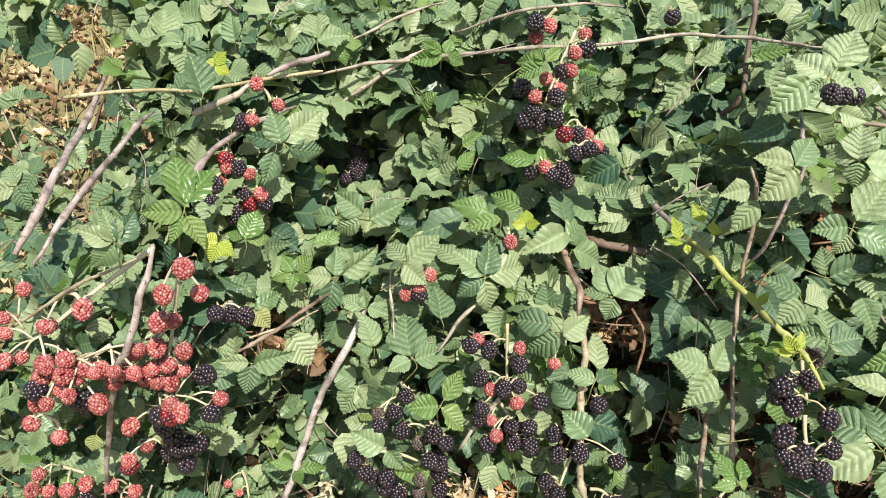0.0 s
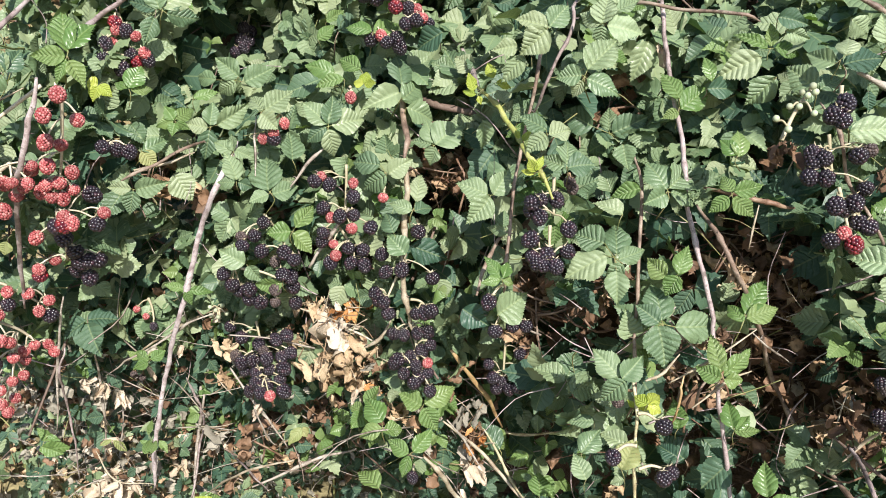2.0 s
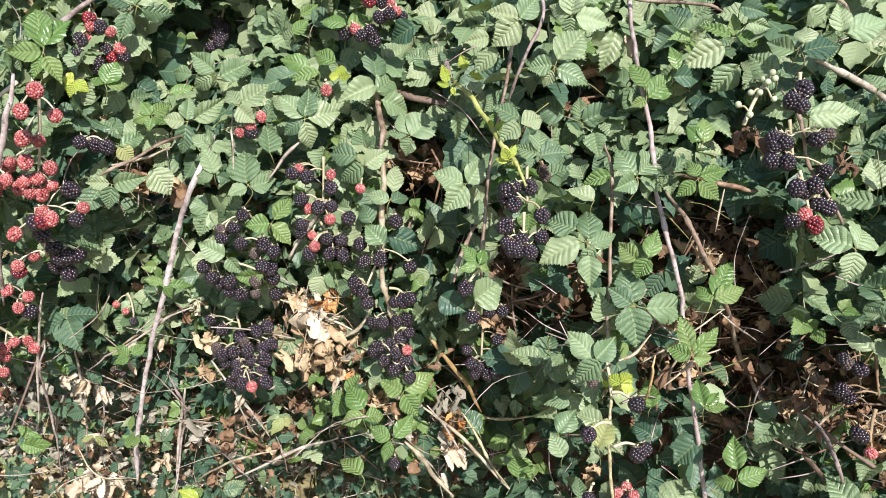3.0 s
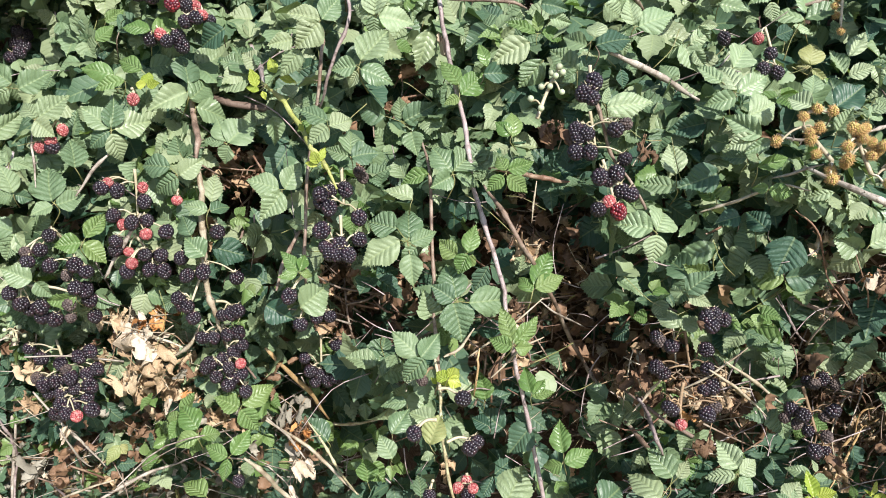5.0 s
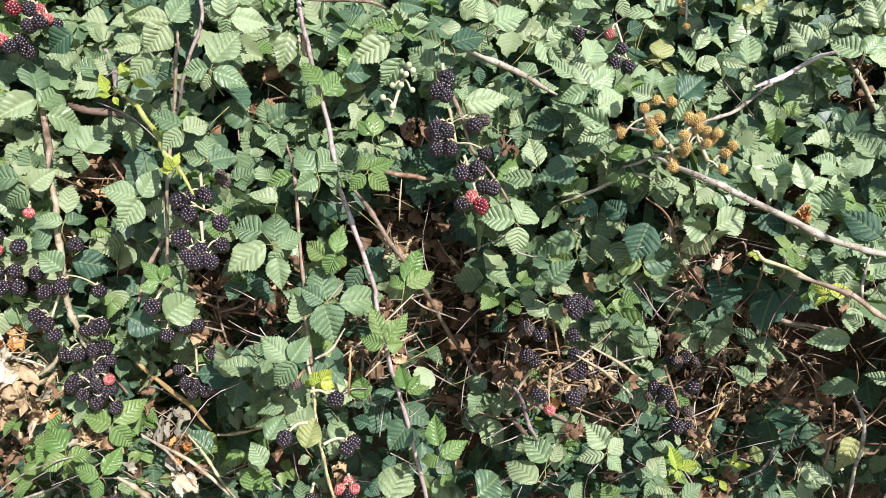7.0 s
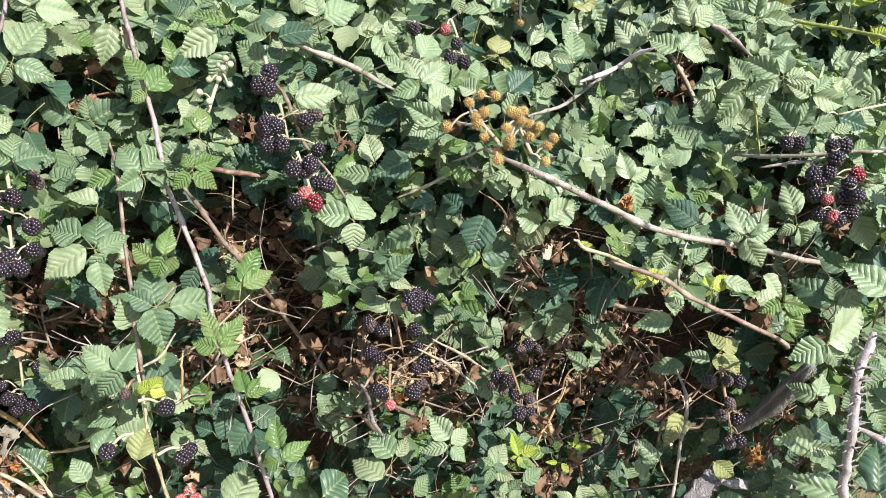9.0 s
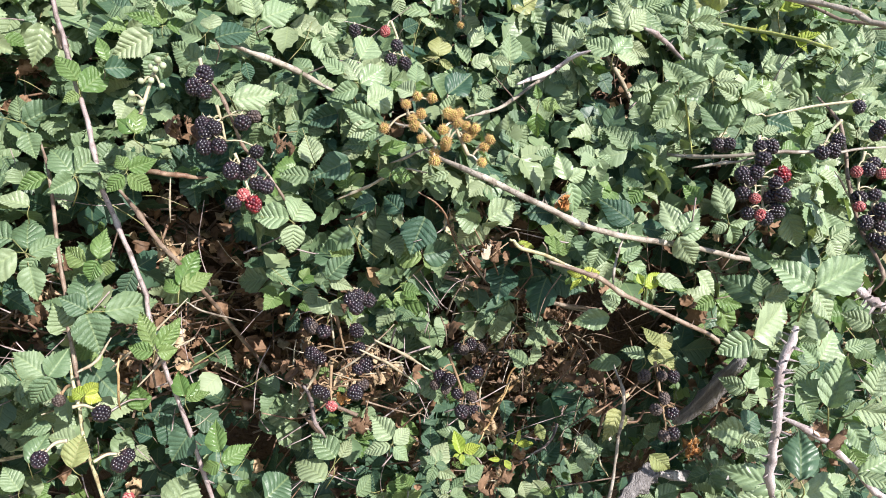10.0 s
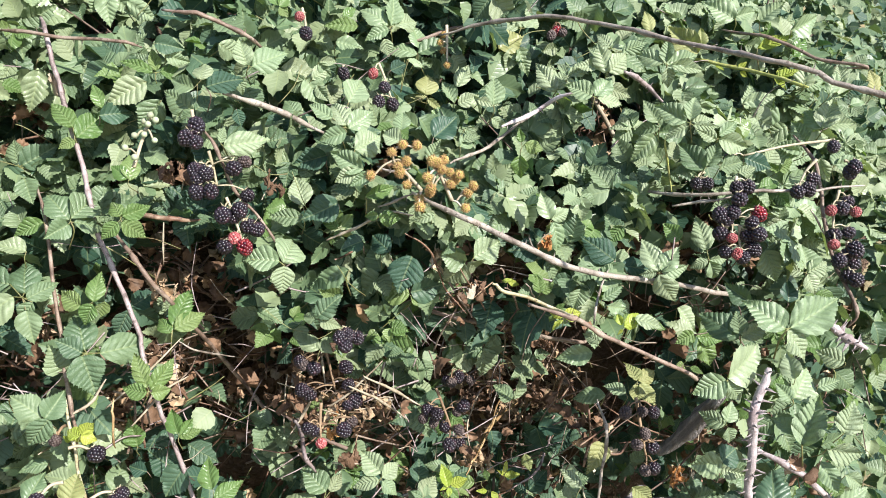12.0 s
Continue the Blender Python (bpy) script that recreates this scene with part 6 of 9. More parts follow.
set_leaf(0.423, 0.735, 1.102, -15, 34, "green", [(0, 0, -73, 3.5, 0.8)])
set_leaf(0.336, 0.625, 1.099, -10, 29, "green", [(0, 0.2, 82, 3.5, 0.75), (0.2, -0.2, 17, 3.1, 0.85), (-0.2, 0, 160, 2.8, 0.6)])
set_leaf(0.462, 0.655, 1.065, 13, 35, "green", [(-0.1, 0.2, 107, 4.2, 0.75), (0.1, 0.3, 32, 5.3, 0.7), (-0.3, -0.3, -159, 3.1, 0.8), (0.3, -0.2, -20, 3.3, 0.7)])
set_leaf(0.528, 0.631, 1.114, -14, 17, "bright", [(0.1, -0.1, 82, 3.5, 0.6), (-0.1, 0.1, 138, 2.4, 0.7)])
set_leaf(0.508, 0.580, 1.083, -6, 30, "bright", [(0, 0.3, 117, 2.3, 0.7), (0.2, 0.3, 17, 3.2, 0.6), (0.1, -0.3, -40, 2.9, 0.7), (-0.3, -0.3, -139, 2.3, 0.7)])
set_leaf(0.435, 0.674, 1.062, -18, 30, "bright", [(0, 0, -158, 3.5, 0.55)])
set_leaf(0.412, 0.653, 1.036, 10, 34, "green", [(0, 0, 146, 3.5, 0.6)])
set_leaf(0.400, 0.624, 0.992, -20, 38, "green", [(0.2, 0.5, 100, 5, 0.65), (-1.4, 1.6, 163, 4, 0.8), (0.5, -0.2, 35, 3.7, 0.6), (-0.9, 0.1, -143, 5.2, 0.75), (0.5, -1.5, -80, 3.7, 0.7), (1.1, -0.6, -123, 2.9, 0.6)])
set_leaf(0.466, 0.603, 0.979, -21, 22, "bright", [(0.4, 0.2, 82, 3.5, 0.6), (-0.8, -0.2, 148, 3.1, 0.7), (0.4, 0, -118, 2.6, 0.8)])
set_leaf(0.456, 0.588, 0.925, 0, 40, "green", [(-0.2, 0.4, 90, 4.9, 0.7), (-0.5, 0.1, 141, 3.2, 0.8), (1.3, -0.3, 5, 6.3, 0.6), (-0.6, -0.2, -85, 4.6, 0.8)])
set_leaf(0.555, 0.604, 0.927, -16, 40, "bright", [(0, 0.5, 68, 5.5, 0.5), (-0.2, -0.5, 123, 3.1, 0.6), (0.2, 0, 28, 3.9, 0.6)])
set_leaf(0.511, 0.535, 0.888, -6, 25, "bright", [(-0.1, 0.4, 108, 4.2, 0.5), (0.2, 0.1, 44, 4.1, 0.55), (-0.2, -0.2, 160, 2.7, 0.7), (0.2, -0.3, -3, 2.3, 0.8)])
set_leaf(0.403, 0.543, 0.878, -10, 22, "green", [(-0.3, 0.1, 136, 4, 0.75), (0, 0, 51, 3.4, 0.75), (0.4, -0.1, -131, 3.4, 0.75)])
set_leaf(0.398, 0.936, 0.631, -17, 22, "bright", [(-0.1, 0.2, 154, 3.4, 0.7), (0.3, 0, 28, 3.1, 0.8), (-0.1, -0.2, -84, 2.9, 0.7)])
set_leaf(0.398, 0.628, 0.768, 6, 47, "green", [(0, 0, 175, 3.1, 0.6)])
set_leaf(0.360, 0.847, 0.638, -12, 20, "green", [(0, 0, -90, 2.9, 0.7)])
set_leaf(0.426, 0.556, 0.834, 16, 33, "yellow", [(0.1, 0, 17, 2.8, 0.6), (-0.1, 0, 122, 1, 0.7)])
set_leaf(0.500, 0.613, 0.769, -10, 25, "bright", [(0, 0, 102, 3.6, 0.75)])
set_leaf(0.538, 0.757, 0.675, -3, 42, "dark", [(0, 0, 15, 4.1, 0.6)])
set_leaf(0.560, 0.729, 0.642, -9, 32, "dark", [(0, 0, 139, 4.7, 0.8)])
set_leaf(0.541, 0.547, 0.812, -27, 44, "bright", [(-0.2, 0.2, 113, 3.3, 0.6), (0.2, 0, 73, 2.6, 0.6), (0, -0.2, 20, 2.7, 0.5)])
set_leaf(0.562, 0.482, 0.759, -30, 35, "bright", [(-0.1, 0.8, 109, 3.8, 0.6), (0.2, -0.3, 36, 3.5, 0.65), (-0.1, -0.5, -157, 2.4, 0.7)])
set_leaf(0.715, 0.666, 0.663, -1, 23, "green", [(0, 0, 135, 5.3, 0.9)])
set_leaf(0.692, 0.675, 0.660, -5, 46, "green", [(0, 0, -67, 5.2, 0.7)])
set_leaf(0.509, 0.530, 0.670, -3, 45, "green", [(0, 0, 58, 5.6, 0.85)])
set_leaf(0.467, 0.692, 0.660, -20, 33, "green", [(0, 0, 68, 4.2, 0.75)])
set_leaf(0.420, 0.548, 0.787, -17, 43, "green", [(0, 0, 162, 3.3, 0.7)])
set_leaf(0.349, 0.710, 0.588, -7, 35, "bright", [(0, 0, 89, 3.3, 0.95)])
set_leaf(0.404, 0.560, 0.669, 18, 47, "green", [(0, 0, 69, 3, 0.7)])
set_leaf(0.295, 0.788, 0.613, 23, 33, "green", [(0, 0, 116, 5, 0.75)])
set_leaf(0.124, 0.688, 0.714, 11, 40, "bright", [(0, 0.6, 119, 4.4, 0.75), (0.1, -0.5, 5, 2.9, 0.75), (-0.1, -0.1, -170, 3.2, 0.7)])
set_leaf(0.178, 0.727, 0.724, 8, 27, "bright", [(-0.2, 0, 149, 3.6, 0.8), (0.2, 0.3, 23, 4.8, 0.6), (0, -0.3, -60, 3.7, 0.7)])
set_leaf(0.163, 0.665, 0.688, 6, 24, "bright", [(-0.2, 0, 150, 3.1, 0.7), (-0.2, -0.3, -108, 3.1, 0.55), (0.4, 0.2, 47, 3.8, 0.6)])
set_leaf(0.113, 0.752, 0.564, 7, 49, "bright", [(0, 0, 127, 4.7, 0.6)])
set_leaf(-0.013, 0.822, 0.622, 34, 37, "pale", [(-0.1, 0, -146, 3, 0.6), (0.1, 0, -66, 1.8, 0.9)])
set_leaf(0.686, 0.661, 1.236, -14, 12, "sun_pale", [(-0.3, 0.1, 102, 3.2, 0.7), (0.3, -0.1, 25, 4.6, 0.7)])
set_leaf(0.780, 0.717, 1.210, -33, 11, "sun_pale", [(0.1, 0, -155, 3.7, 0.6), (-0.1, 0, -53, 4.2, 0.75)])
set_leaf(0.811, 0.643, 1.187, -8, 28, "sun_pale", [(0, 0, 50, 4.9, 0.7)])
set_leaf(0.776, 0.577, 1.169, -25, 27, "sun_pale", [(0.3, 0, 115, 4.7, 0.65), (0.6, -0.3, 38, 4, 0.65), (0.4, -0.7, -165, 3.5, 0.6), (-1.4, 1, 145, 3.3, 0.6)])
set_leaf(0.773, 0.536, 1.148, -9, 25, "sun_pale", [(0, 0, 25, 4.5, 0.8)])
set_leaf(0.780, 0.597, 1.135, -12, 27, "green", [(0, 0, 143, 3.5, 0.7)])
set_leaf(0.770, 0.621, 1.124, -23, 26, "dark", [(0, 0, -163, 4.5, 0.6)])
set_leaf(0.764, 0.499, 1.132, -29, 20, "sun_pale", [(0.3, 0.1, 154, 4.3, 0.6), (-0.3, -0.1, -154, 2.9, 0.7)])
set_leaf(0.775, 0.492, 1.130, -10, 26, "green", [(0, 0, -152, 2.9, 0.5)])
set_leaf(0.764, 0.514, 1.106, -28, 34, "green", [(0, 0, -179, 2.7, 0.6)])
set_leaf(0.773, 0.506, 1.097, -15, 24, "bright", [(0, 0, 17, 4, 0.4)])
set_leaf(0.729, 0.602, 1.066, -36, 24, "sun_pale", [(0, 0, 110, 4.1, 0.75)])
set_leaf(0.963, 0.704, 1.178, -33, 22, "pale", [(-0.1, 0.2, 87, 3.6, 0.9), (0, 0.1, 166, 2.3, 0.8), (0.1, -0.3, -39, 3, 0.35)])
set_leaf(0.806, 0.479, 1.173, -24, 28, "sun_pale", [(0, -0.7, 147, 2.6, 0.85), (0, 0.7, 84, 2.4, 0.8)])
set_leaf(0.883, 0.539, 1.154, -18, 27, "dark", [(0, 0, 42, 4.3, 0.8)])
set_leaf(1.000, 0.680, 1.177, -30, 22, "sun_pale", [(0, 1.6, 67, 3.9, 0.6), (-0.3, -0.7, 112, 4.1, 0.5), (0.3, -0.9, 27, 3.3, 0.6)])
set_leaf(0.958, 0.518, 1.194, -18, 27, "sun_pale", [(0, 0, 79, 4.2, 0.65)])
set_leaf(0.843, 0.480, 1.139, -30, 30, "green", [(0, 0, 62, 3, 0.6)])
set_leaf(0.908, 0.515, 1.145, -11, 25, "sun_pale", [(0, 0, 34, 3.5, 0.6)])
set_leaf(0.678, 0.540, 1.016, 3, 38, "sun_pale", [(0.1, 0.1, 44, 5.3, 0.75), (-0.3, 0.3, 158, 4.3, 0.7), (0.2, -0.3, -102, 3.1, 0.95)])
set_leaf(0.722, 0.584, 1.055, -16, 24, "green", [(0, 0, 174, 4.2, 0.5)])
set_leaf(0.774, 0.561, 0.984, -33, 35, "green", [(0, 0, -154, 5.9, 0.5)])
set_leaf(0.803, 0.580, 0.966, -3, 25, "green", [(0, 0, 66, 3.6, 0.8)])
set_leaf(0.804, 0.579, 0.964, -12, 32, "green", [(0, 0, -103, 3.8, 0.85)])
set_leaf(0.847, 0.530, 0.956, -14, 17, "dark", [(-0.1, 0.5, 90, 3.7, 1), (0.1, -0.5, 6, 4.4, 0.75)])
set_leaf(0.846, 0.526, 0.948, -12, 29, "bright", [(-0.1, 0.1, 166, 4.1, 0.75), (0.1, -0.1, -47, 1.9, 0.7)])
set_leaf(0.896, 0.531, 1.041, -18, 21, "sun_pale", [(0, 0, -70, 4.2, 0.6)])
set_leaf(0.909, 0.527, 1.061, -20, 30, "sun_pale", [(0, 0, -73, 5.2, 0.5)])
set_leaf(0.916, 0.484, 1.004, -21, 31, "sun_pale", [(0, 0, 29, 4.5, 0.8)])
set_leaf(0.711, 0.512, 0.947, -37, 18, "green", [(0, 0.3, 46, 3.7, 0.65), (-0.3, 0, 176, 2, 0.7), (0.2, -0.2, -12, 2.6, 0.6)])
set_leaf(0.718, 0.528, 0.895, -20, 33, "green", [(-0.1, 0.1, 141, 3.9, 0.6), (0.1, -0.1, 43, 3.3, 0.7)])
set_leaf(0.843, 0.519, 0.882, -34, 34, "bright", [(0.7, -1, 172, 4.8, 0.7), (-0.7, 1, 167, 2.3, 0.5)])
set_leaf(0.966, 0.608, 0.811, -20, 16, "bright", [(0, 0, 12, 5.1, 0.75)])
set_leaf(0.889, 0.563, 0.881, -25, 20, "dark", [(0, 0, 46, 4.5, 0.8)])
set_leaf(1.092, 0.560, 1.200, -43, 7, "sun_pale", [(-0.1, -0.1, 130, 4.9, 0.6), (0.1, 0.1, 80, 3.5, 0.6)])
set_leaf(0.975, 0.474, 1.147, -31, 11, "bright", [(-0.2, -1, -90, 3, 0.7), (0.3, 0.4, -15, 2.8, 0.6), (-0.1, 0.6, 102, 1.8, 0.6)])
set_leaf(0.990, 0.584, 1.075, -34, 8, "bright", [(0, 0.1, 126, 3.5, 0.6), (0.2, 0.1, 81, 3, 0.8), (-0.1, -0.2, -83, 2.5, 0.9)])
set_leaf(1.011, 0.449, 1.053, -27, 19, "sun_pale", [(-0.2, 0.1, 107, 3.7, 0.6), (0, 0.1, 25, 2.9, 0.7), (0.2, -0.3, -69, 4.3, 0.55)])
set_leaf(1.130, 0.652, 0.922, -20, 27, "bright", [(0, 0, 180, 4.1, 0.7)])
set_leaf(1.133, 0.622, 0.743, -35, 41, "green", [(-0.2, -0.1, 148, 4, 0.7), (0.2, 0.1, 16, 2.8, 0.7)])
set_leaf(1.027, 0.364, 0.896, -49, 26, "sun_pale", [(0, 0, -160, 4.6, 0.55)])
set_leaf(1.034, 0.376, 0.929, -37, 25, "sun_pale", [(0, 0, -80, 3.1, 0.7)])
set_leaf(1.018, 0.302, 0.967, -46, 36, "bright", [(-0.5, 0, 39, 1.9, 0.6), (1.1, 0.2, 2, 3.5, 0.45), (-0.6, -0.2, 129, 1.4, 0.7)])
set_leaf(1.107, 0.343, 1.001, -37, 12, "sun_pale", [(-0.2, 0.1, 116, 4.4, 0.6), (0.3, 0.2, 61, 3.5, 0.7), (0.3, 0, 14, 3.4, 0.6), (0, -0.3, -62, 4.4, 0.7), (-0.4, 0, -163, 2, 0.6)])
set_leaf(1.225, 0.368, 0.993, -30, 12, "sun_pale", [(-0.3, 1.1, 112, 4.7, 0.65), (0.2, -0.4, -67, 3.1, 0.7), (-0.1, -0.4, -154, 2.3, 0.7), (0.2, -0.3, 6, 3.2, 0.5)])
set_leaf(1.307, 0.340, 1.003, -36, 19, "sun_pale", [(-0.1, -0.1, -66, 4.9, 0.75), (0.1, 0.1, -4, 3.5, 0.6)])
set_leaf(1.358, 0.307, 0.970, -36, 37, "sun_pale", [(0.1, 0.3, 82, 4.6, 0.7), (-0.4, 0, 162, 2.6, 0.7), (0.2, 0, 30, 3.7, 0.7), (0.1, -0.3, -61, 2.8, 0.8)])
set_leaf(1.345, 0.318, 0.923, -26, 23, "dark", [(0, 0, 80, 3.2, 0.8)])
set_leaf(1.151, 0.183, 0.981, -27, 30, "sun_pale", [(0.3, 0.1, 29, 7.2, 0.6), (-0.3, 0, 139, 5.1, 0.65), (0, -0.1, -49, 4.1, 0.75)])
set_leaf(1.218, 0.286, 0.961, -42, 15, "green", [(0, 0, 152, 3.6, 0.7)])
set_leaf(1.145, 0.238, 0.948, -33, 29, "green", [(-0.1, -0.2, 143, 5.3, 0.65), (0.1, -0.1, 30, 3.8, 0.55), (0, 0.3, 98, 2.7, 0.7)])
set_leaf(1.168, 0.359, 0.933, -15, 39, "sun_pale", [(0, 0, -55, 3.6, 0.7)])
set_leaf(1.179, 0.331, 0.902, -30, 23, "bright", [(-0.3, 0.1, -155, 2.9, 0.7), (0, 0.1, -12, 3.7, 0.6), (0.2, -0.2, -51, 5.3, 0.55)])
set_leaf(1.025, 0.156, 0.961, -21, 14, "sun_pale", [(0, 0.2, 29, 5.4, 0.75), (-0.1, 0, -156, 3.6, 0.75), (0.1, -0.2, -48, 3.1, 0.65)])
set_leaf(1.127, 0.147, 0.941, -56, 30, "sun_pale", [(0, 0, 116, 3, 0.7)])
set_leaf(1.226, 0.152, 0.935, -38, 17, "sun_pale", [(0, 0, 166, 2.9, 0.8)])
set_leaf(1.104, 0.416, 1.041, -24, 34, "bright", [(0, 0, -131, 2.8, 0.7)])
set_leaf(1.165, 0.368, 1.027, -38, 21, "bright", [(0, 0, 138, 3.1, 0.8)])
set_leaf(1.130, 0.444, 1.031, -40, 17, "dark", [(0, 0, 80, 2.8, 0.9)])
set_leaf(1.080, 0.396, 1.003, -11, 21, "dark", [(0, 0, 140, 4.8, 0.7)])
set_leaf(1.082, 0.386, 0.999, -11, 36, "dark", [(0, 0, -8, 4.9, 0.6)])
set_leaf(0.978, 0.342, 1.002, -24, 19, "green", [(0, 0, -109, 2.5, 0.8)])
set_leaf(1.011, 0.327, 0.981, -10, 26, "green", [(0, 0, -25, 3.7, 0.6)])
set_leaf(1.005, 0.333, 0.987, -32, 21, "green", [(0, 0, 33, 2.9, 0.5)])
set_leaf(1.405, 0.406, 1.037, -18, 21, "bright", [(0.1, 0.2, -8, 3.7, 0.6), (0.1, -0.3, -87, 2.6, 0.7), (-0.2, 0.2, -174, 2.6, 0.5)])
set_leaf(1.357, 0.347, 1.035, -47, 21, "green", [(0, 0, -79, 3.2, 0.75)])
set_leaf(1.190, 0.454, 1.245, -46, 19, "sun_pale", [(-0.5, 0.2, 159, 4, 0.6), (-0.1, 0.3, 92, 3.1, 0.6), (0.2, 0.1, 25, 3.9, 0.6), (0, -0.4, -67, 2.5, 0.7), (0.4, -0.2, 1, 4.5, 0.4)])
set_leaf(1.112, 0.481, 1.234, -30, 10, "sun_pale", [(-0.1, 0, 112, 3.9, 0.7), (0.1, 0, 42, 3.8, 0.7)])
set_leaf(1.089, 0.476, 1.204, -16, 26, "sun_pale", [(-0.3, 0.1, 149, 3.7, 0.75), (0.1, 0.1, 46, 3.9, 0.7), (0.3, -0.2, -9, 3.8, 0.5)])
set_leaf(1.157, 0.372, 1.183, -52, 19, "sun_pale", [(-0.4, 0.1, 157, 4.5, 0.6), (0, 0.3, 90, 3.3, 0.65), (0.2, 0.2, 23, 2.7, 0.5), (-0.1, -0.4, -148, 3.1, 0.6), (0.4, -0.2, 0, 3.1, 0.4)])
set_leaf(1.192, 0.369, 1.121, -43, 32, "green", [(-0.1, -0.3, 130, 5.1, 0.6), (0.2, 0.3, 67, 3.9, 0.6), (-0.1, 0, 178, 3.9, 0.4)])
set_leaf(1.178, 0.445, 1.169, -20, 11, "green", [(0, 0, 118, 3.6, 0.6)])
set_leaf(1.179, 0.443, 1.163, -40, 9, "green", [(0, 0, -171, 3.8, 0.5)])
set_leaf(1.176, 0.445, 1.154, -11, 13, "green", [(0, 0, -133, 4.5, 0.6)])
set_leaf(1.215, 0.374, 1.159, -30, 18, "sun_pale", [(0.1, -0.1, -15, 4.1, 0.65), (0.1, 0.3, 35, 3.1, 0.6), (-0.2, -0.2, 153, 3, 0.6)])
set_leaf(1.217, 0.367, 1.120, -29, 23, "green", [(0, 0, 15, 4.3, 0.6)])
set_leaf(1.497, 0.508, 1.167, -27, 7, "sun_pale", [(0, 0, -113, 5.5, 0.7)])
set_leaf(1.508, 0.487, 1.134, -27, 13, "sun_pale", [(0, 0, -152, 4.6, 0.6)])
set_leaf(1.481, 0.430, 1.119, -37, 14, "sun_pale", [(0, 0.2, 126, 3.9, 0.7), (0.3, 0, 24, 3.6, 0.7), (-0.3, -0.2, -174, 3.1, 0.5)])
set_leaf(1.489, 0.410, 1.147, -47, 19, "sun_pale", [(-0.1, -0.2, 79, 5.1, 0.65), (-0.3, -0.2, 134, 4.1, 0.65), (0.4, 0.3, 12, 3.9, 0.6)])
set_leaf(1.509, 0.469, 1.202, -39, 13, "sun_pale", [(-0.4, -0.6, 79, 4.1, 0.7), (0.5, 0.9, 49, 3.7, 0.7), (-0.1, -0.3, 19, 3.6, 0.6)])
set_leaf(1.460, 0.393, 1.202, -29, 19, "sun_pale", [(0, 0, 67, 3.5, 0.7)])
set_leaf(1.481, 0.376, 1.207, -58, 10, "dark", [(0, 0, 34, 2.6, 0.8)])
set_leaf(1.252, 0.608, 1.052, -30, 33, "dark", [(0, 0, 76, 5.3, 0.8)])
set_leaf(1.233, 0.523, 1.066, -15, 22, "bright", [(0, 0, 43, 4.7, 0.7)])
set_leaf(1.277, 0.377, 1.126, -55, 27, "dark", [(0, 0, -11, 3.6, 0.7)])
set_leaf(1.383, 0.314, 1.120, -43, 22, "sun_pale", [(-0.2, 0, 62, 3.1, 0.7), (0.2, 0, 18, 3.5, 0.6)])
set_leaf(0.609, 0.477, 0.689, 1, 40, "green", [(0, 0, 23, 4.8, 0.9)])
set_leaf(0.695, 0.468, 0.716, -12, 47, "green", [(0.4, 0.9, 124, 4.2, 0.7), (0.9, 0.8, 51, 2.9, 0.6), (-1.3, -1.6, 125, 4.8, 0.75)])
set_leaf(0.760, 0.435, 0.748, -20, 32, "sun_pale", [(0, 0.6, 130, 3.7, 0.75), (0.1, 0, 33, 3.2, 0.6), (-0.3, -0.2, -171, 3.1, 0.6), (0.1, -0.4, -43, 2.5, 0.7)])
set_leaf(0.823, 0.454, 0.707, -4, 26, "dark", [(0, 0, 70, 3, 0.8)])
set_leaf(0.856, 0.427, 0.709, -28, 44, "bright", [(-0.1, 0.2, 106, 3.2, 0.6), (-0.1, 0.1, 131, 2.5, 0.6), (0.2, 0.1, 21, 2.5, 0.5), (-0.1, -0.4, -44, 2, 0.6)])
set_leaf(0.796, 0.394, 0.728, -36, 45, "green", [(0, 0.2, 63, 3.4, 0.75), (-0.1, -0.1, 139, 2.3, 0.7), (0.2, -0.2, -15, 2.7, 0.6)])
set_leaf(0.708, 0.427, 0.695, -5, 35, "green", [(0, 0, 27, 3.2, 0.7)])
set_leaf(0.837, 0.419, 0.659, -28, 45, "green", [(-0.2, 0, 121, 2.2, 0.7), (0.1, 0.1, 50, 2.5, 0.6), (0.1, -0.1, -13, 2.4, 0.6)])
set_leaf(1.021, 0.472, 0.614, -9, 25, "dark", [(0, 0, 24, 4.8, 0.7)])
set_leaf(1.151, 0.509, 0.680, -29, 33, "dark", [(0, 0, 177, 7.4, 0.6)])
set_leaf(1.143, 0.508, 0.668, -28, 27, "dark", [(0, 0, -69, 4.5, 0.7)])
set_leaf(1.046, 0.422, 0.678, -41, 36, "sun_pale", [(0, 0, -34, 3.3, 0.6)])
set_leaf(0.949, 0.423, 0.817, -12, 19, "green", [(-0.1, 0, 138, 3.2, 0.7), (0.1, 0, 53, 3.9, 0.5)])
set_leaf(1.028, 0.298, 0.870, -42, 39, "sun_pale", [(0, 0, 165, 2.8, 0.6)])
set_leaf(1.065, 0.317, 0.866, -20, 34, "pale", [(-0.1, 0.2, 106, 2.6, 0.7), (0.2, 0.2, 21, 3.5, 0.6), (0.2, -0.2, -58, 3.2, 0.6), (-0.3, -0.2, -91, 2.4, 0.7)])
set_leaf(1.068, 0.374, 0.817, -49, 37, "green", [(0, 0, -169, 4.2, 0.6)])
set_leaf(1.039, 0.340, 0.770, -11, 46, "pale", [(0, 0, -132, 4.1, 0.6)])
set_leaf(1.146, 0.236, 0.826, -29, 18, "sun_pale", [(-0.1, 0, 165, 3.1, 0.7), (0.1, -0.3, -71, 2.3, 0.8), (0, 0.3, 63, 2.6, 0.8)])
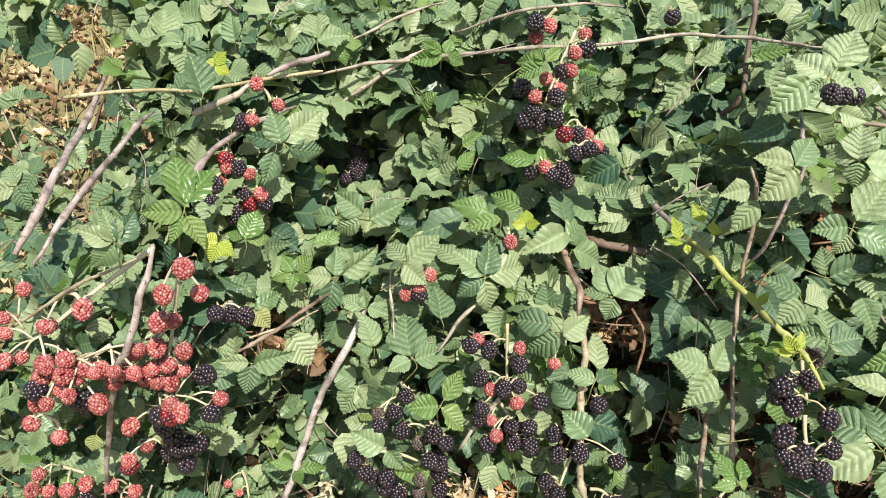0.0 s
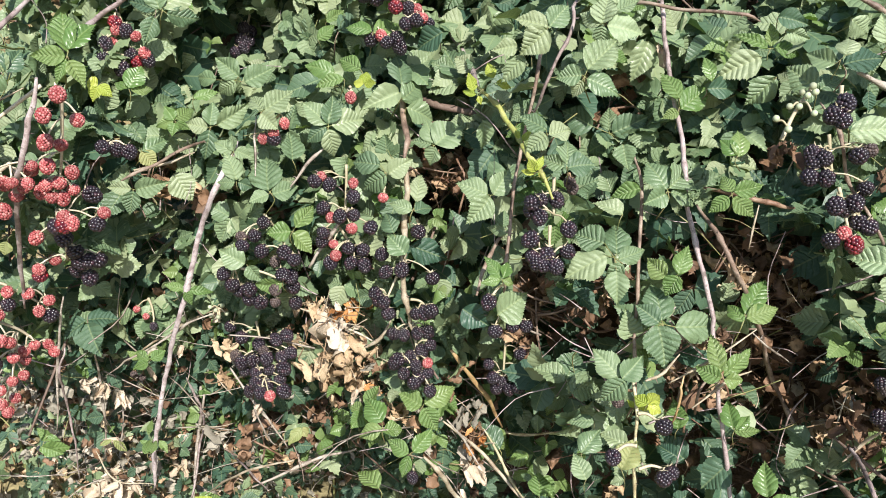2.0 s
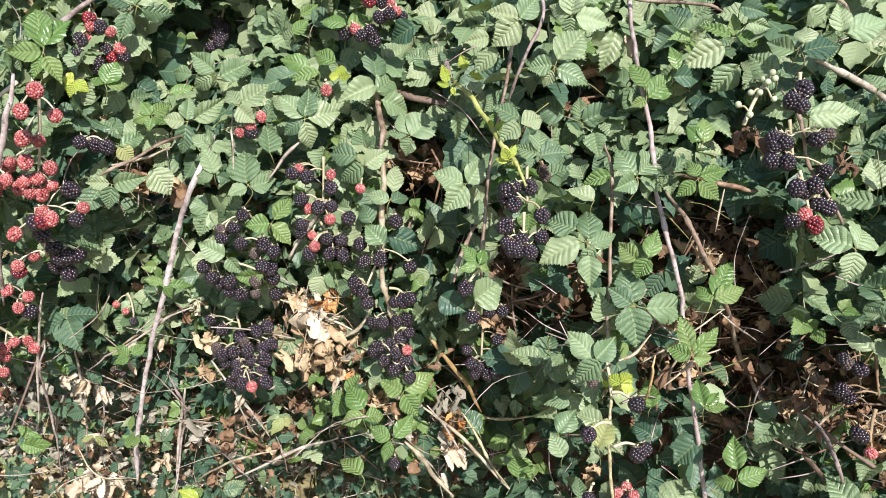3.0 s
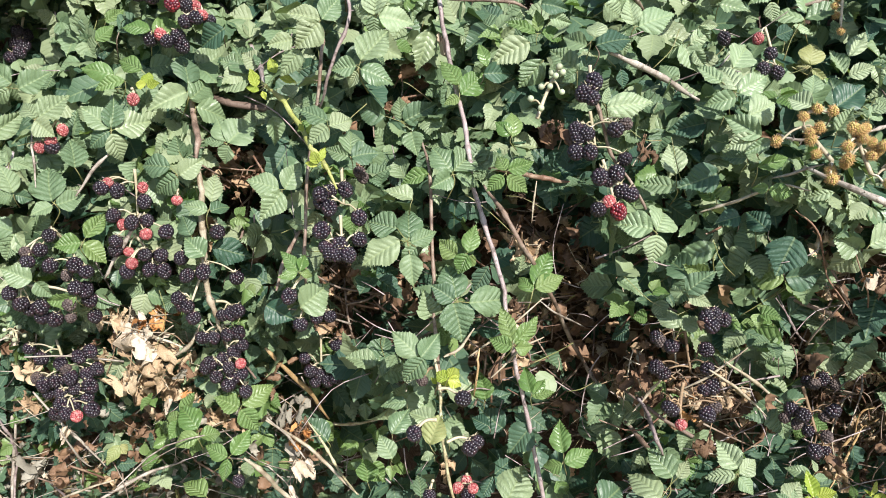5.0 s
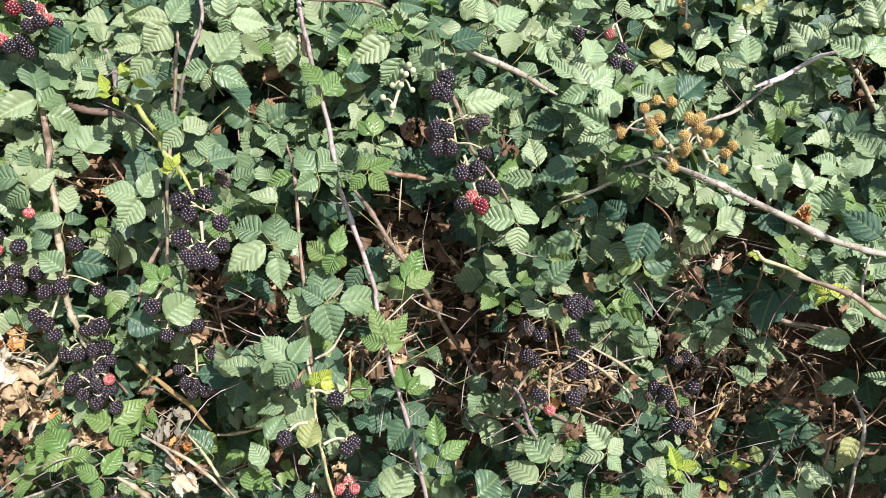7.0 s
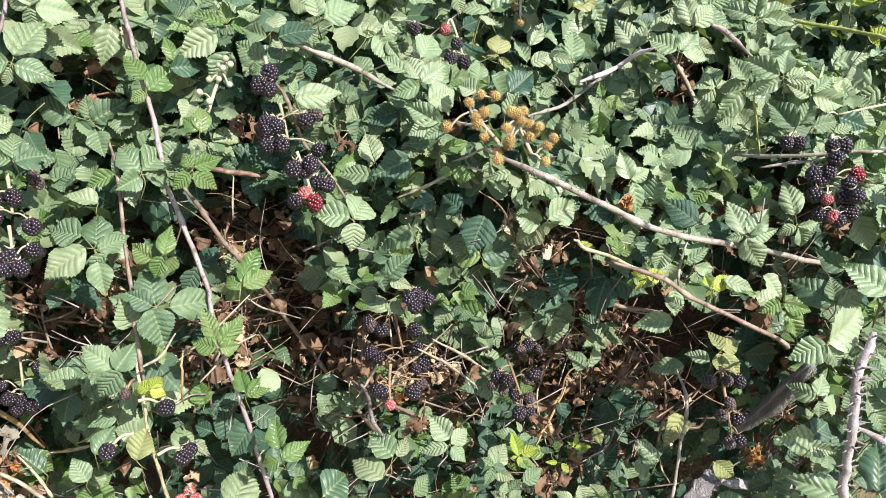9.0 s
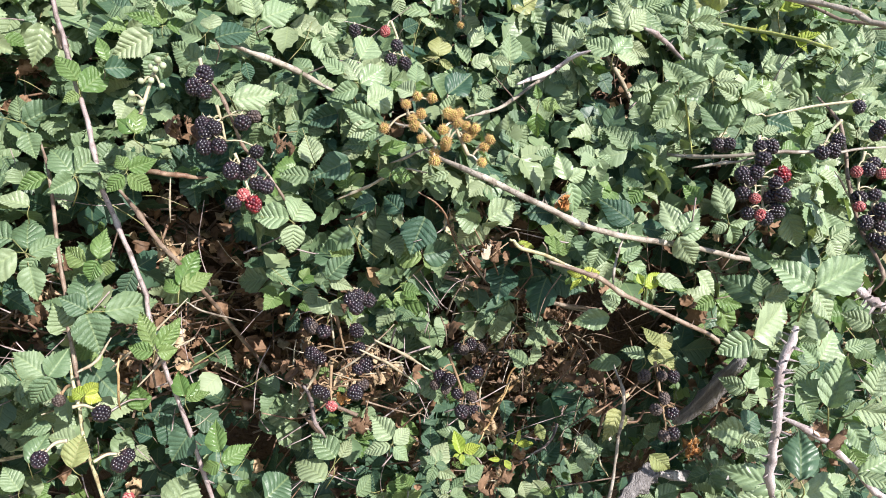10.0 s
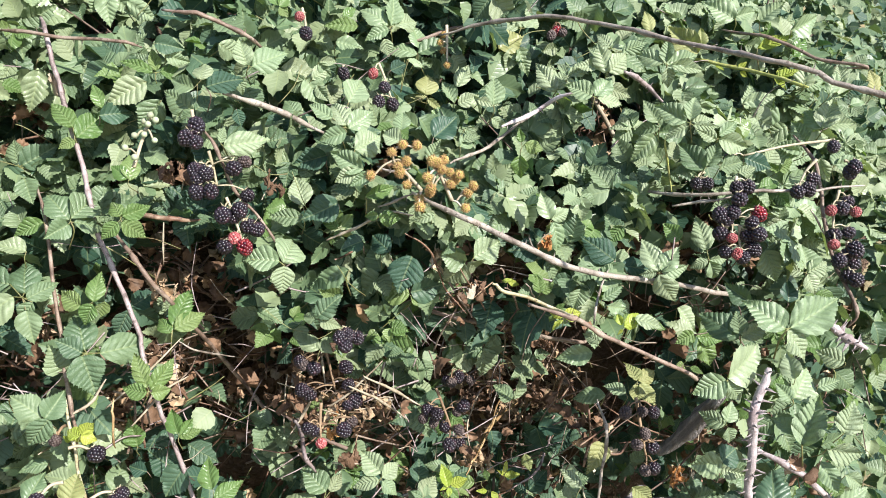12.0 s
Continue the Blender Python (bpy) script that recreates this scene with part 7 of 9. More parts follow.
set_leaf(1.102, 0.200, 0.806, -24, 24, "sun_pale", [(0, 0, -172, 4, 0.85)])
set_leaf(1.101, 0.202, 0.806, -31, 45, "dark", [(0, 0, 34, 3, 0.9)])
set_leaf(1.127, 0.145, 0.916, -32, 19, "sun_pale", [(0.2, 0.1, 52, 4, 0.85), (-0.2, -0.1, 135, 2.5, 0.7)])
set_leaf(1.153, 0.135, 0.930, -50, 40, "sun_pale", [(0, 0, 29, 2.4, 0.6)])
set_leaf(1.110, 0.115, 0.886, -55, 33, "sun_pale", [(0.221, -0.551, 82, 5.73, 0.55), (-0.221, 0.551, 151, 3.31, 0.6)])
set_leaf(1.129, 0.083, 0.907, -47, 20, "sun_pale", [(0, 0, 74, 3.42, 0.75)])
set_leaf(1.080, 0.070, 0.912, -38, 17, "sun_pale", [(0, 0, -8, 3.88, 0.6)])
set_leaf(1.078, 0.071, 0.897, -58, 27, "sun_pale", [(0, 0, -49, 3.4, 0.55)])
set_leaf(1.182, 0.187, 0.697, -37, 41, "sun_pale", [(0, 0.2, 165, 7.3, 0.5), (0, -0.2, -166, 5.6, 0.4)])
set_leaf(1.040, 0.279, 0.740, -17, 24, "pale", [(0, 0, -41, 3.8, 0.6)])
set_leaf(1.212, 0.119, 0.759, -46, 27, "sun_pale", [(0, 0.1, 34, 4.5, 0.5), (0, -0.1, -7, 4.1, 0.4)])
set_leaf(1.186, 0.168, 0.703, -37, 34, "sun_pale", [(0, 0, 14, 7.8, 0.5)])
set_leaf(1.087, 0.049, 0.892, -26, 27, "sun_pale", [(0, 0, -31, 2.4, 0.7)])
set_leaf(1.115, 0.324, 0.614, -51, 41, "green", [(0, 0, 41, 4.1, 0.6)])
set_leaf(1.168, 0.248, 0.745, -51, 36, "sun_pale", [(0, 0, -1, 2.9, 0.7)])
set_leaf(0.367, 0.743, 1.320, -10, 27, "sun_pale", [(0.4, 0.8, 65, 4.4, 0.9), (-0.2, -0.1, 138, 3.9, 0.75), (0.2, -0.3, -4, 3.8, 0.6), (-0.4, -0.5, -154, 1.9, 0.6)])
set_leaf(0.349, 0.749, 1.317, -7, 19, "sun_pale", [(0, 0, -136, 4.7, 0.65)])
set_leaf(0.566, 0.927, 1.317, -25, 17, "sun_pale", [(0.1, 0.1, -127, 4, 0.7), (0.2, 0.1, -51, 4.3, 0.7), (-0.3, -0.1, -83, 5, 0.6)])
set_leaf(0.589, 0.908, 1.300, -26, 23, "sun_pale", [(0, 0, -33, 4.4, 0.6)])
set_leaf(0.525, 0.877, 1.349, -14, 4, "green", [(-0.2, -0.1, 136, 3, 0.7), (0.2, 0.1, 31, 3.4, 0.7)])
set_leaf(0.378, 0.687, 1.251, -22, 15, "sun_pale", [(-0.4, -0.2, 87, 3.2, 0.9), (-0.6, -0.3, 155, 2.7, 0.7), (0.2, -0.4, 0, 4, 0.75), (-0.3, -0.5, -94, 2.3, 0.9), (1.1, 1.3, 39, 2.7, 0.6)])
set_leaf(0.302, 0.941, 1.309, 4, 7, "green", [(-0.2, 2, 25, 5.4, 0.5), (-0.5, -0.5, -140, 5.3, 0.4), (0.7, -1.6, 32, 4.5, 0.5)])
set_leaf(0.346, 0.782, 1.275, 0, 22, "dark", [(0, 0, -156, 4.3, 0.65)])
set_leaf(0.349, 0.892, 1.337, -24, 20, "bright", [(0, 0, 13, 4.2, 0.4)])
set_leaf(0.398, 0.780, 1.283, -27, 7, "sun_pale", [(0, 0, -12, 2.8, 0.8)])
set_leaf(0.001, 0.811, 1.340, 12, 8, "bright", [(-0.3, 0.1, 151, 2.3, 0.6), (0.1, 0.1, 63, 1.8, 0.7), (-0.2, -0.1, -169, 3.3, 0.5), (0.4, -0.1, -26, 2, 0.7)])
set_leaf(-0.037, 1.218, 1.211, 23, 18, "green", [(0, 0, 92, 5.8, 0.8)])
set_leaf(0.062, 1.028, 1.282, -2, 25, "bright", [(-0.3, 0.3, 160, 4.3, 0.6), (0.4, 0.2, 106, 3.3, 0.6), (-0.1, -0.5, -154, 4.3, 0.5)])
set_leaf(0.105, 0.818, 1.331, -16, 22, "bright", [(-0.1, 0.1, 175, 3.4, 0.5), (0, 0.2, 124, 2.2, 0.6), (0.2, 0.1, 48, 2.2, 0.6), (-0.1, -0.4, -157, 3, 0.6)])
set_leaf(0.149, 0.873, 1.327, -17, 6, "bright", [(0, 0, -20, 2.7, 0.5)])
set_leaf(0.102, 0.842, 1.223, 21, 24, "bright", [(-0.1, 0.1, 148, 3.4, 0.7), (0.1, -0.1, 23, 5, 0.6)])
set_leaf(0.017, 0.911, 1.205, -4, 9, "bright", [(0, 0, 43, 3.1, 0.6)])
set_leaf(0.043, 0.938, 1.214, 25, 24, "dark", [(0, 0, 28, 5.3, 0.7)])
set_leaf(0.024, 0.952, 1.227, 19, 9, "bright", [(0, 0, 31, 3, 0.6)])
set_leaf(-0.045, 1.016, 1.187, 14, 15, "green", [(0, 0, 125, 4, 0.6)])
set_leaf(0.194, 0.836, 1.225, -12, 15, "dark", [(0, 0, -151, 4.4, 0.7)])
set_leaf(0.028, 0.940, 1.375, 11, 10, "green", [(0, 0, 70, 2.5, 0.9)])
set_leaf(-0.173, 0.837, 1.244, 11, 8, "green", [(-0.4, 0.1, 103, 3.8, 0.75), (0, 0.3, 37, 5.5, 0.6), (0.5, -0.4, -16, 4.1, 0.65)])
set_leaf(-0.184, 0.833, 1.235, 29, 23, "green", [(0, 0, -115, 3.6, 0.7)])
set_leaf(-0.181, 0.835, 1.244, 28, 17, "dark", [(0, 0, 157, 3.5, 0.5)])
set_leaf(-0.243, 0.789, 1.300, 23, 19, "green", [(0, 0, 102, 4.5, 0.75)])
set_leaf(-0.231, 0.857, 1.277, 27, 14, "green", [(0, 0, -160, 4.2, 0.6)])
set_leaf(-0.256, 0.976, 1.351, 1, 1, "green", [(0, 0, 100, 3.8, 0.7)])
set_leaf(-0.431, 1.158, 1.328, 9, 2, "green", [(0, 0, 91, 5.4, 0.55)])
set_leaf(-0.515, 1.166, 1.200, 39, 18, "bright", [(0.1, 0, 92, 4.7, 0.5), (-0.1, 0, 155, 3.1, 0.6)])
set_leaf(-0.278, 0.629, 1.187, 34, 8, "green", [(-0.2, 0.1, 151, 2.9, 0.6), (0.1, 0.1, 104, 2.8, 0.7), (0.2, 0.1, 50, 3, 0.7), (-0.1, -0.3, -136, 2.5, 0.9)])
set_leaf(-0.213, 0.797, 1.147, 17, 33, "bright", [(0, 0, 63, 3.7, 0.7), (-0.2, 0.1, 145, 1.9, 0.7), (0.2, -0.1, 16, 2.7, 0.7)])
set_leaf(-0.169, 0.831, 1.100, 20, 21, "bright", [(-0.1, 0.1, 119, 2.2, 0.8), (0.1, 0.3, 32, 2.9, 0.7), (-0.2, 0, -160, 2.4, 0.7), (0, -0.3, -108, 1.8, 0.8), (0.2, -0.2, -32, 1.9, 0.6)])
set_leaf(-0.125, 0.846, 1.090, 12, 13, "green", [(-0.1, 0.2, 76, 3.2, 0.75), (-0.4, -0.1, 169, 2.9, 0.75), (-0.2, -0.4, -102, 4.2, 0.6), (0.8, 0.2, 31, 5.3, 0.55)])
set_leaf(-0.200, 0.742, 1.027, 4, 17, "green", [(0.3, 0, 12, 3.9, 0.65), (-0.3, 0.1, 177, 2.9, 0.6), (0, -0.2, -102, 3.1, 0.7)])
set_leaf(-0.175, 0.823, 1.028, 11, 23, "green", [(0, 0, -58, 4.3, 0.85)])
set_leaf(-0.215, 0.820, 1.060, 33, 15, "green", [(0, 0, 20, 4.3, 0.5)])
set_leaf(-0.215, 0.819, 1.059, 8, 19, "pale", [(0, 0, -48, 2.7, 0.8)])
set_leaf(-0.104, 0.905, 1.146, -2, 15, "green", [(0.7, 0.5, 143, 4.3, 0.75), (1.5, -0.2, 29, 4.7, 0.7), (0.3, -0.3, -150, 3.7, 0.7), (-2.6, 0, 170, 3.9, 0.6)])
set_leaf(-0.151, 0.863, 1.126, 4, 22, "bright", [(0, 0, 25, 3.5, 0.5)])
set_leaf(-0.041, 0.796, 1.122, -9, 35, "green", [(0, 0.2, 132, 3.4, 0.7), (0.3, 0.2, 46, 4.5, 0.7), (0, -0.3, -39, 3.2, 0.9), (-0.3, -0.1, -158, 1.6, 0.6)])
set_leaf(0.020, 0.854, 1.103, 2, 36, "green", [(0, 0, 133, 4, 0.65)])
set_leaf(0.051, 0.833, 1.169, 13, 26, "bright", [(0, 0, 161, 3.9, 0.65)])
set_leaf(0.064, 0.828, 1.162, 4, 34, "bright", [(0, 0, -169, 3.8, 0.5)])
set_leaf(0.085, 0.833, 1.175, -11, 26, "bright", [(0, 0, 152, 3.8, 0.6)])
set_leaf(-0.086, 0.812, 1.064, 4, 30, "green", [(-0.2, -0.1, 145, 3, 0.7), (0, 0, 103, 2.5, 0.6), (0.2, 0, -22, 2.3, 0.7)])
set_leaf(-0.074, 0.770, 1.033, 21, 17, "green", [(0, 0.2, 102, 3.7, 0.75), (-0.2, -0.1, 177, 2.1, 0.8), (0.2, -0.1, -26, 2, 0.8)])
set_leaf(-0.063, 0.751, 0.923, 3, 13, "green", [(-0.2, 0.1, 151, 3.8, 0.75), (0.2, -0.1, -49, 2.8, 0.75)])
set_leaf(-0.015, 0.745, 0.900, 2, 16, "bright", [(0, 0, -169, 3.8, 0.6)])
set_leaf(-0.183, 0.848, 0.841, 14, 41, "bright", [(-0.3, 0.1, 159, 2.9, 0.5), (0.3, 0, -3, 3.6, 0.4), (0, -0.1, -74, 2.1, 0.7)])
set_leaf(-0.262, 0.874, 0.705, 15, 25, "bright", [(-0.1, 0.1, 151, 2.8, 0.7), (0.3, 0.2, 31, 2.5, 0.7), (-0.2, -0.3, -165, 2.3, 0.7)])
set_leaf(-0.446, 0.866, 0.550, 25, 26, "bright", [(1.2, 0.6, 138, 3.2, 0.5), (-1.2, -0.6, -8, 4.7, 0.5)])
set_leaf(-0.263, 0.827, 0.564, 31, 40, "bright", [(-0.5, 0.1, 57, 2.6, 0.6), (0.5, -0.1, 61, 2.4, 0.5)])
set_leaf(-0.121, 0.826, 0.479, 3, 29, "green", [(0, 0, 15, 3.6, 0.6)])
set_leaf(-0.246, 0.958, 0.353, 26, 49, "bright", [(0, 0, 8, 5.2, 0.7)])
set_leaf(0.914, 0.728, 1.277, -11, 23, "sun_pale", [(-0.4, 0.1, 135, 4.4, 0.7), (0.1, 0.2, 76, 4.8, 0.6), (0.6, 0.1, 29, 5.2, 0.6), (-0.3, -0.4, -161, 3.6, 0.6)])
set_leaf(0.961, 0.730, 1.240, -5, 30, "sun_pale", [(-0.3, -0.4, 149, 4.5, 0.6), (0.3, 0.4, 89, 3.8, 0.8)])
set_leaf(1.130, 0.708, 1.275, -13, 28, "sun_pale", [(-0.4, -0.1, 150, 5, 0.6), (0, 0.1, 78, 4.8, 0.7), (0.5, -0.1, 50, 4.6, 0.6)])
set_leaf(1.088, 0.706, 1.245, -40, 16, "pale", [(0, 0, 35, 4.4, 0.8)])
set_leaf(1.113, 0.696, 1.246, -5, 21, "green", [(0.3, 0, -69, 4.4, 0.6), (-0.3, 0, -113, 3.8, 0.6)])
set_leaf(1.233, 0.537, 1.281, -13, 5, "pale", [(0, 0, 98, 2.9, 0.7)])
set_leaf(1.390, 0.583, 1.247, -33, 10, "pale", [(-0.1, -0.4, 141, 5.9, 0.65), (0.1, 0.4, 86, 3.3, 0.6)])
set_leaf(1.448, 0.571, 1.297, -32, 17, "sun_pale", [(-0.1, -0.2, 151, 5.5, 0.6), (0.1, 0.2, 18, 3.9, 0.5)])
set_leaf(1.445, 0.521, 1.295, -54, 8, "sun_pale", [(0, 0, 45, 4.2, 0.6)])
set_leaf(1.438, 0.512, 1.256, -44, 28, "yellow", [(0, 0, 24, 5.2, 0.35)])
set_leaf(1.463, 0.467, 1.248, -26, 7, "bright", [(0.2, -0.1, 51, 4.3, 0.6), (-0.2, 0.1, 55, 2.7, 0.5)])
set_leaf(1.469, 0.481, 1.284, -24, 6, "sun_pale", [(0, 0, 22, 5.2, 0.6)])
set_leaf(1.516, 0.359, 1.204, -36, 7, "pale", [(0, 0, 103, 3.4, 0.7)])
set_leaf(1.487, 0.404, 1.214, -59, 28, "sun_pale", [(1, -0.1, 109, 3.5, 0.6), (-1, 0.1, 125, 3.9, 0.7)])
set_leaf(1.149, 0.511, 1.259, -39, 9, "sun_pale", [(-0.8, 0.2, 123, 2.9, 0.7), (0.8, -0.2, 25, 3.4, 0.6)])
set_leaf(0.847, 0.717, 1.285, 6, 26, "bright", [(1.1, -0.7, 175, 4.3, 0.5), (-1.1, 0.7, 27, 2.9, 0.5)])
set_leaf(1.454, 0.483, 1.215, -45, 29, "yellow", [(0.1, -0.2, 25, 3.2, 0.5), (-0.3, 0, -22, 2.9, 0.5), (0.2, 0.2, 56, 2.3, 0.5)])
set_leaf(1.421, 0.526, 1.221, -33, 21, "yellow", [(-0.2, 0.1, 44, 1.8, 0.5), (0.2, -0.1, -34, 1.5, 0.5)])
set_leaf(1.413, 0.567, 1.227, -45, 28, "yellow", [(0, 0, -25, 1.6, 0.5)])
set_leaf(0.998, 0.060, 0.863, -33, 47, "green", [(0, 0, 80, 5.25, 0.62)])
set_leaf(0.960, 0.396, 0.980, -10, 20, "bright", [(-0.2, 0, 89, 2.1, 0.7), (0.2, 0, 31, 2.1, 0.6)])
set_leaf(0.986, 0.397, 0.946, -32, 18, "bright", [(0, -0.1, -8, 3, 0.6), (0.1, 0.3, 41, 1.6, 0.5), (-0.1, -0.2, -108, 1.2, 0.6)])
set_leaf(0.952, 0.462, 0.972, -37, 14, "yellow", [(0.4, 0, -10, 1.7, 0.5), (-0.4, 0, 16, 1.5, 0.4)])
set_leaf(0.246, 0.735, 1.167, -2, 21, "yellow", [(1.2, 1.3, 115, 2.2, 0.6), (1.5, 0.8, -1, 2, 0.6), (-1.3, -0.4, 106, 2.3, 0.6), (-0.9, -0.8, 167, 1.8, 0.5), (-0.6, -0.9, -74, 1.1, 0.6)])
set_leaf(0.287, 0.665, 1.119, -16, 25, "yellow", [(0.1, -0.1, 55, 1.7, 0.5), (-0.1, 0.1, 119, 1.3, 0.5)])
set_leaf(0.300, 0.606, 1.096, -3, 17, "yellow", [(-0.1, 0, 113, 1.8, 0.6), (0, 0.2, 67, 1.8, 0.5), (-0.2, -0.2, 162, 1.5, 0.5), (0.3, 0, -36, 1.1, 0.6)])
set_leaf(0.760, 0.557, 1.045, -6, 23, "bright", [(0, 0.1, 100, 3, 0.6), (0.3, 0, 39, 2.5, 0.6), (-0.3, -0.1, 139, 2.5, 0.6)])
set_leaf(0.753, 0.561, 1.032, -26, 23, "bright", [(-0.1, -0.1, -108, 1, 0.6), (0.1, 0.1, 32, 0.9, 0.6)])
set_leaf(0.478, 0.782, 1.183, 1, 25, "bleached", [(0, 0, 100, 4.4, 0.35)])
set_leaf(0.245, 0.749, 0.607, 18, 47, "bleached", [(0.3, 0.3, -58, 3.9, 0.5), (-0.3, -0.3, -82, 2.6, 0.4)])
set_leaf(-0.063, 0.773, 0.696, 28, 44, "bleached", [(0, 0, -130, 2.5, 0.35)])
set_leaf(0.085, 0.738, 0.748, -6, 30, "bleached", [(0, 0, -103, 2.9, 0.4)])
set_leaf(-0.380, 0.951, 0.624, 41, 35, "bleached", [(-0.3, 0.6, -171, 2.7, 0.4), (0, -0.1, -89, 3.3, 0.4), (0.3, -0.5, -138, 3.8, 0.35)])
set_leaf(-0.354, 0.958, 0.601, 38, 20, "bleached", [(0, -0.2, -115, 3.2, 0.4), (0, 0.2, -76, 4.2, 0.35)])
set_leaf(-0.221, 0.921, 0.715, 17, 22, "bleached", [(0, 0, -112, 2.8, 0.5)])
set_leaf(-0.214, 1.009, 0.483, 19, 35, "bleached", [(-0.1, 0.2, -58, 4.3, 0.4), (0.1, -0.2, -87, 3.7, 0.4)])
set_leaf(-0.061, 0.773, 0.692, -5, 25, "bleached", [(0, 0, -113, 2.8, 0.35)])
set_leaf(-0.265, 0.972, 0.453, 11, 46, "bleached", [(0, 0, -77, 3.9, 0.6)])
set_leaf(-0.376, 0.938, 0.431, 34, 25, "bleached", [(-1.6, 0.7, -110, 3.6, 0.5), (-0.3, 0.3, -89, 4.8, 0.5), (1.9, -1, -42, 2.6, 0.4)])
set_leaf(-0.288, 0.929, 0.665, 33, 20, "bleached", [(0, 0, -73, 2.6, 0.35)])
set_leaf(-0.371, 0.938, 0.512, 28, 22, "pale", [(0.1, -0.1, -52, 3.2, 0.4), (-0.1, 0.1, -159, 2.3, 0.4)])
set_leaf(0.787, 0.500, 1.073, -17, 29, "bright", [(0, -0.1, -8, 2.7, 0.75), (0, 0.1, -179, 1.6, 0.7)])
set_leaf(0.844, 0.519, 1.005, -11, 37, "dark", [(0, 0, -120, 4.8, 0.95)])
set_leaf(0.788, 0.549, 1.025, -11, 36, "dark", [(0, 0, -166, 2.9, 0.8)])
set_leaf(0.820, 0.535, 1.010, -41, 23, "dark", [(0, 0, 142, 3.8, 0.7)])
set_leaf(0.760, 0.562, 1.076, -1, 26, "dark", [(0, 0, -166, 4.6, 0.7)])
set_leaf(0.857, 0.484, 1.070, -9, 12, "sun_pale", [(0, 0, -163, 3, 0.4)])
set_leaf(0.514, 0.721, 1.175, -7, 11, "dark", [(0, 0, 4, 4, 0.6)])
set_leaf(0.599, 0.726, 1.245, -8, 18, "sun_pale", [(0, 0, -18, 3, 0.6)])
set_leaf(0.589, 0.731, 1.259, -28, 8, "dark", [(0, 0, -8, 3.3, 0.7)])
set_leaf(0.623, 0.626, 1.217, -21, 29, "dark", [(0, 0, 24, 4.5, 0.6)])
set_leaf(0.670, 0.663, 1.225, -3, 7, "sun_pale", [(0, 0, -72, 2.5, 0.6)])
set_leaf(0.660, 0.698, 1.260, 0, 5, "sun_pale", [(0, 0, -31, 4, 0.7)])
set_leaf(0.786, 0.711, 1.209, -12, 7, "sun_pale", [(0, 0, 36, 3.1, 0.7)])
set_leaf(0.750, 0.672, 1.167, -36, 29, "green", [(0, 0, 126, 3.2, 0.8)])
set_leaf(0.633, 0.608, 1.151, -24, 12, "sun_pale", [(0.2, -0.2, 14, 5.1, 0.6), (-0.2, 0.2, 75, 2, 0.5)])
set_leaf(0.659, 0.632, 1.189, 6, 29, "dark", [(0, 0, -81, 2.2, 0.7)])
set_leaf(0.826, 0.720, 1.257, -26, 28, "sun_pale", [(0, 0, -17, 3.8, 0.6)])
set_leaf(0.905, 0.728, 1.260, -19, 20, "sun_pale", [(0, 0, -74, 2.5, 0.8)])
set_leaf(0.960, 0.729, 1.238, -34, 28, "green", [(0, 0, 27, 5.3, 0.5)])
set_leaf(0.939, 0.721, 1.231, -14, 29, "sun_pale", [(0, 0, -17, 2.7, 0.5)])
set_leaf(0.899, 0.696, 1.219, -5, 11, "dark", [(0, 0, 21, 2.9, 0.7)])
set_leaf(0.798, 0.714, 1.231, -23, 7, "sun_pale", [(-0.1, -0.1, -42, 2.6, 0.6), (0.1, 0.1, 4, 2.4, 0.5)])
set_leaf(0.792, 0.706, 1.202, -31, 5, "sun_pale", [(0, 0, -54, 2.6, 0.7)])
set_leaf(0.915, 0.522, 1.159, -33, 22, "sun_pale", [(0.3, 0.8, -32, 2.2, 0.5), (-0.3, -0.8, 18, 2.7, 0.45)])
set_leaf(0.999, 0.629, 1.187, -45, 22, "sun_pale", [(0, 0, -64, 2.5, 0.6)])
set_leaf(0.989, 0.607, 1.186, -32, 12, "sun_pale", [(0, 0, -10, 3.3, 0.4)])
set_leaf(0.976, 0.548, 1.171, -14, 18, "sun_pale", [(0, 0, -33, 2.4, 0.6)])
set_leaf(1.396, 0.489, 1.177, -42, 17, "sun_pale", [(0, 0, 18, 4.8, 0.45)])
set_leaf(1.426, 0.393, 1.118, -30, 7, "sun_pale", [(0.1, 0.1, 164, 4, 0.5), (-0.1, -0.1, 178, 4.1, 0.5)])
set_leaf(1.368, 0.387, 1.097, -18, 7, "bright", [(0.1, 0.1, 23, 3.2, 0.6), (-0.1, -0.1, 144, 2.2, 0.5)])
set_leaf(1.311, 0.372, 1.082, -26, 30, "bright", [(0, 0, 25, 4.1, 0.5)])
set_leaf(1.374, 0.389, 1.061, -57, 29, "bright", [(0.1, 0, -33, 2.5, 0.7), (-0.1, 0, -134, 2.5, 0.6), (0, 0.1, -75, 2.6, 0.5)])
set_leaf(1.225, 0.342, 1.119, -41, 22, "sun_pale", [(0, 0, 23, 2.8, 0.5)])
set_leaf(1.410, 0.355, 1.119, -59, 7, "sun_pale", [(0, 0, -66, 3.7, 0.6)])
set_leaf(1.484, 0.373, 1.188, -53, 30, "sun_pale", [(0, 0, 27, 2.3, 0.6)])
set_leaf(1.175, 0.398, 1.120, -44, 27, "green", [(0, 0, -19, 2.8, 0.6)])
set_leaf(1.165, 0.415, 1.132, -14, 32, "green", [(0, 0, 17, 3.7, 0.6)])
set_leaf(1.462, 0.481, 1.262, -43, 11, "sun_pale", [(0, 0, -66, 2, 0.6)])
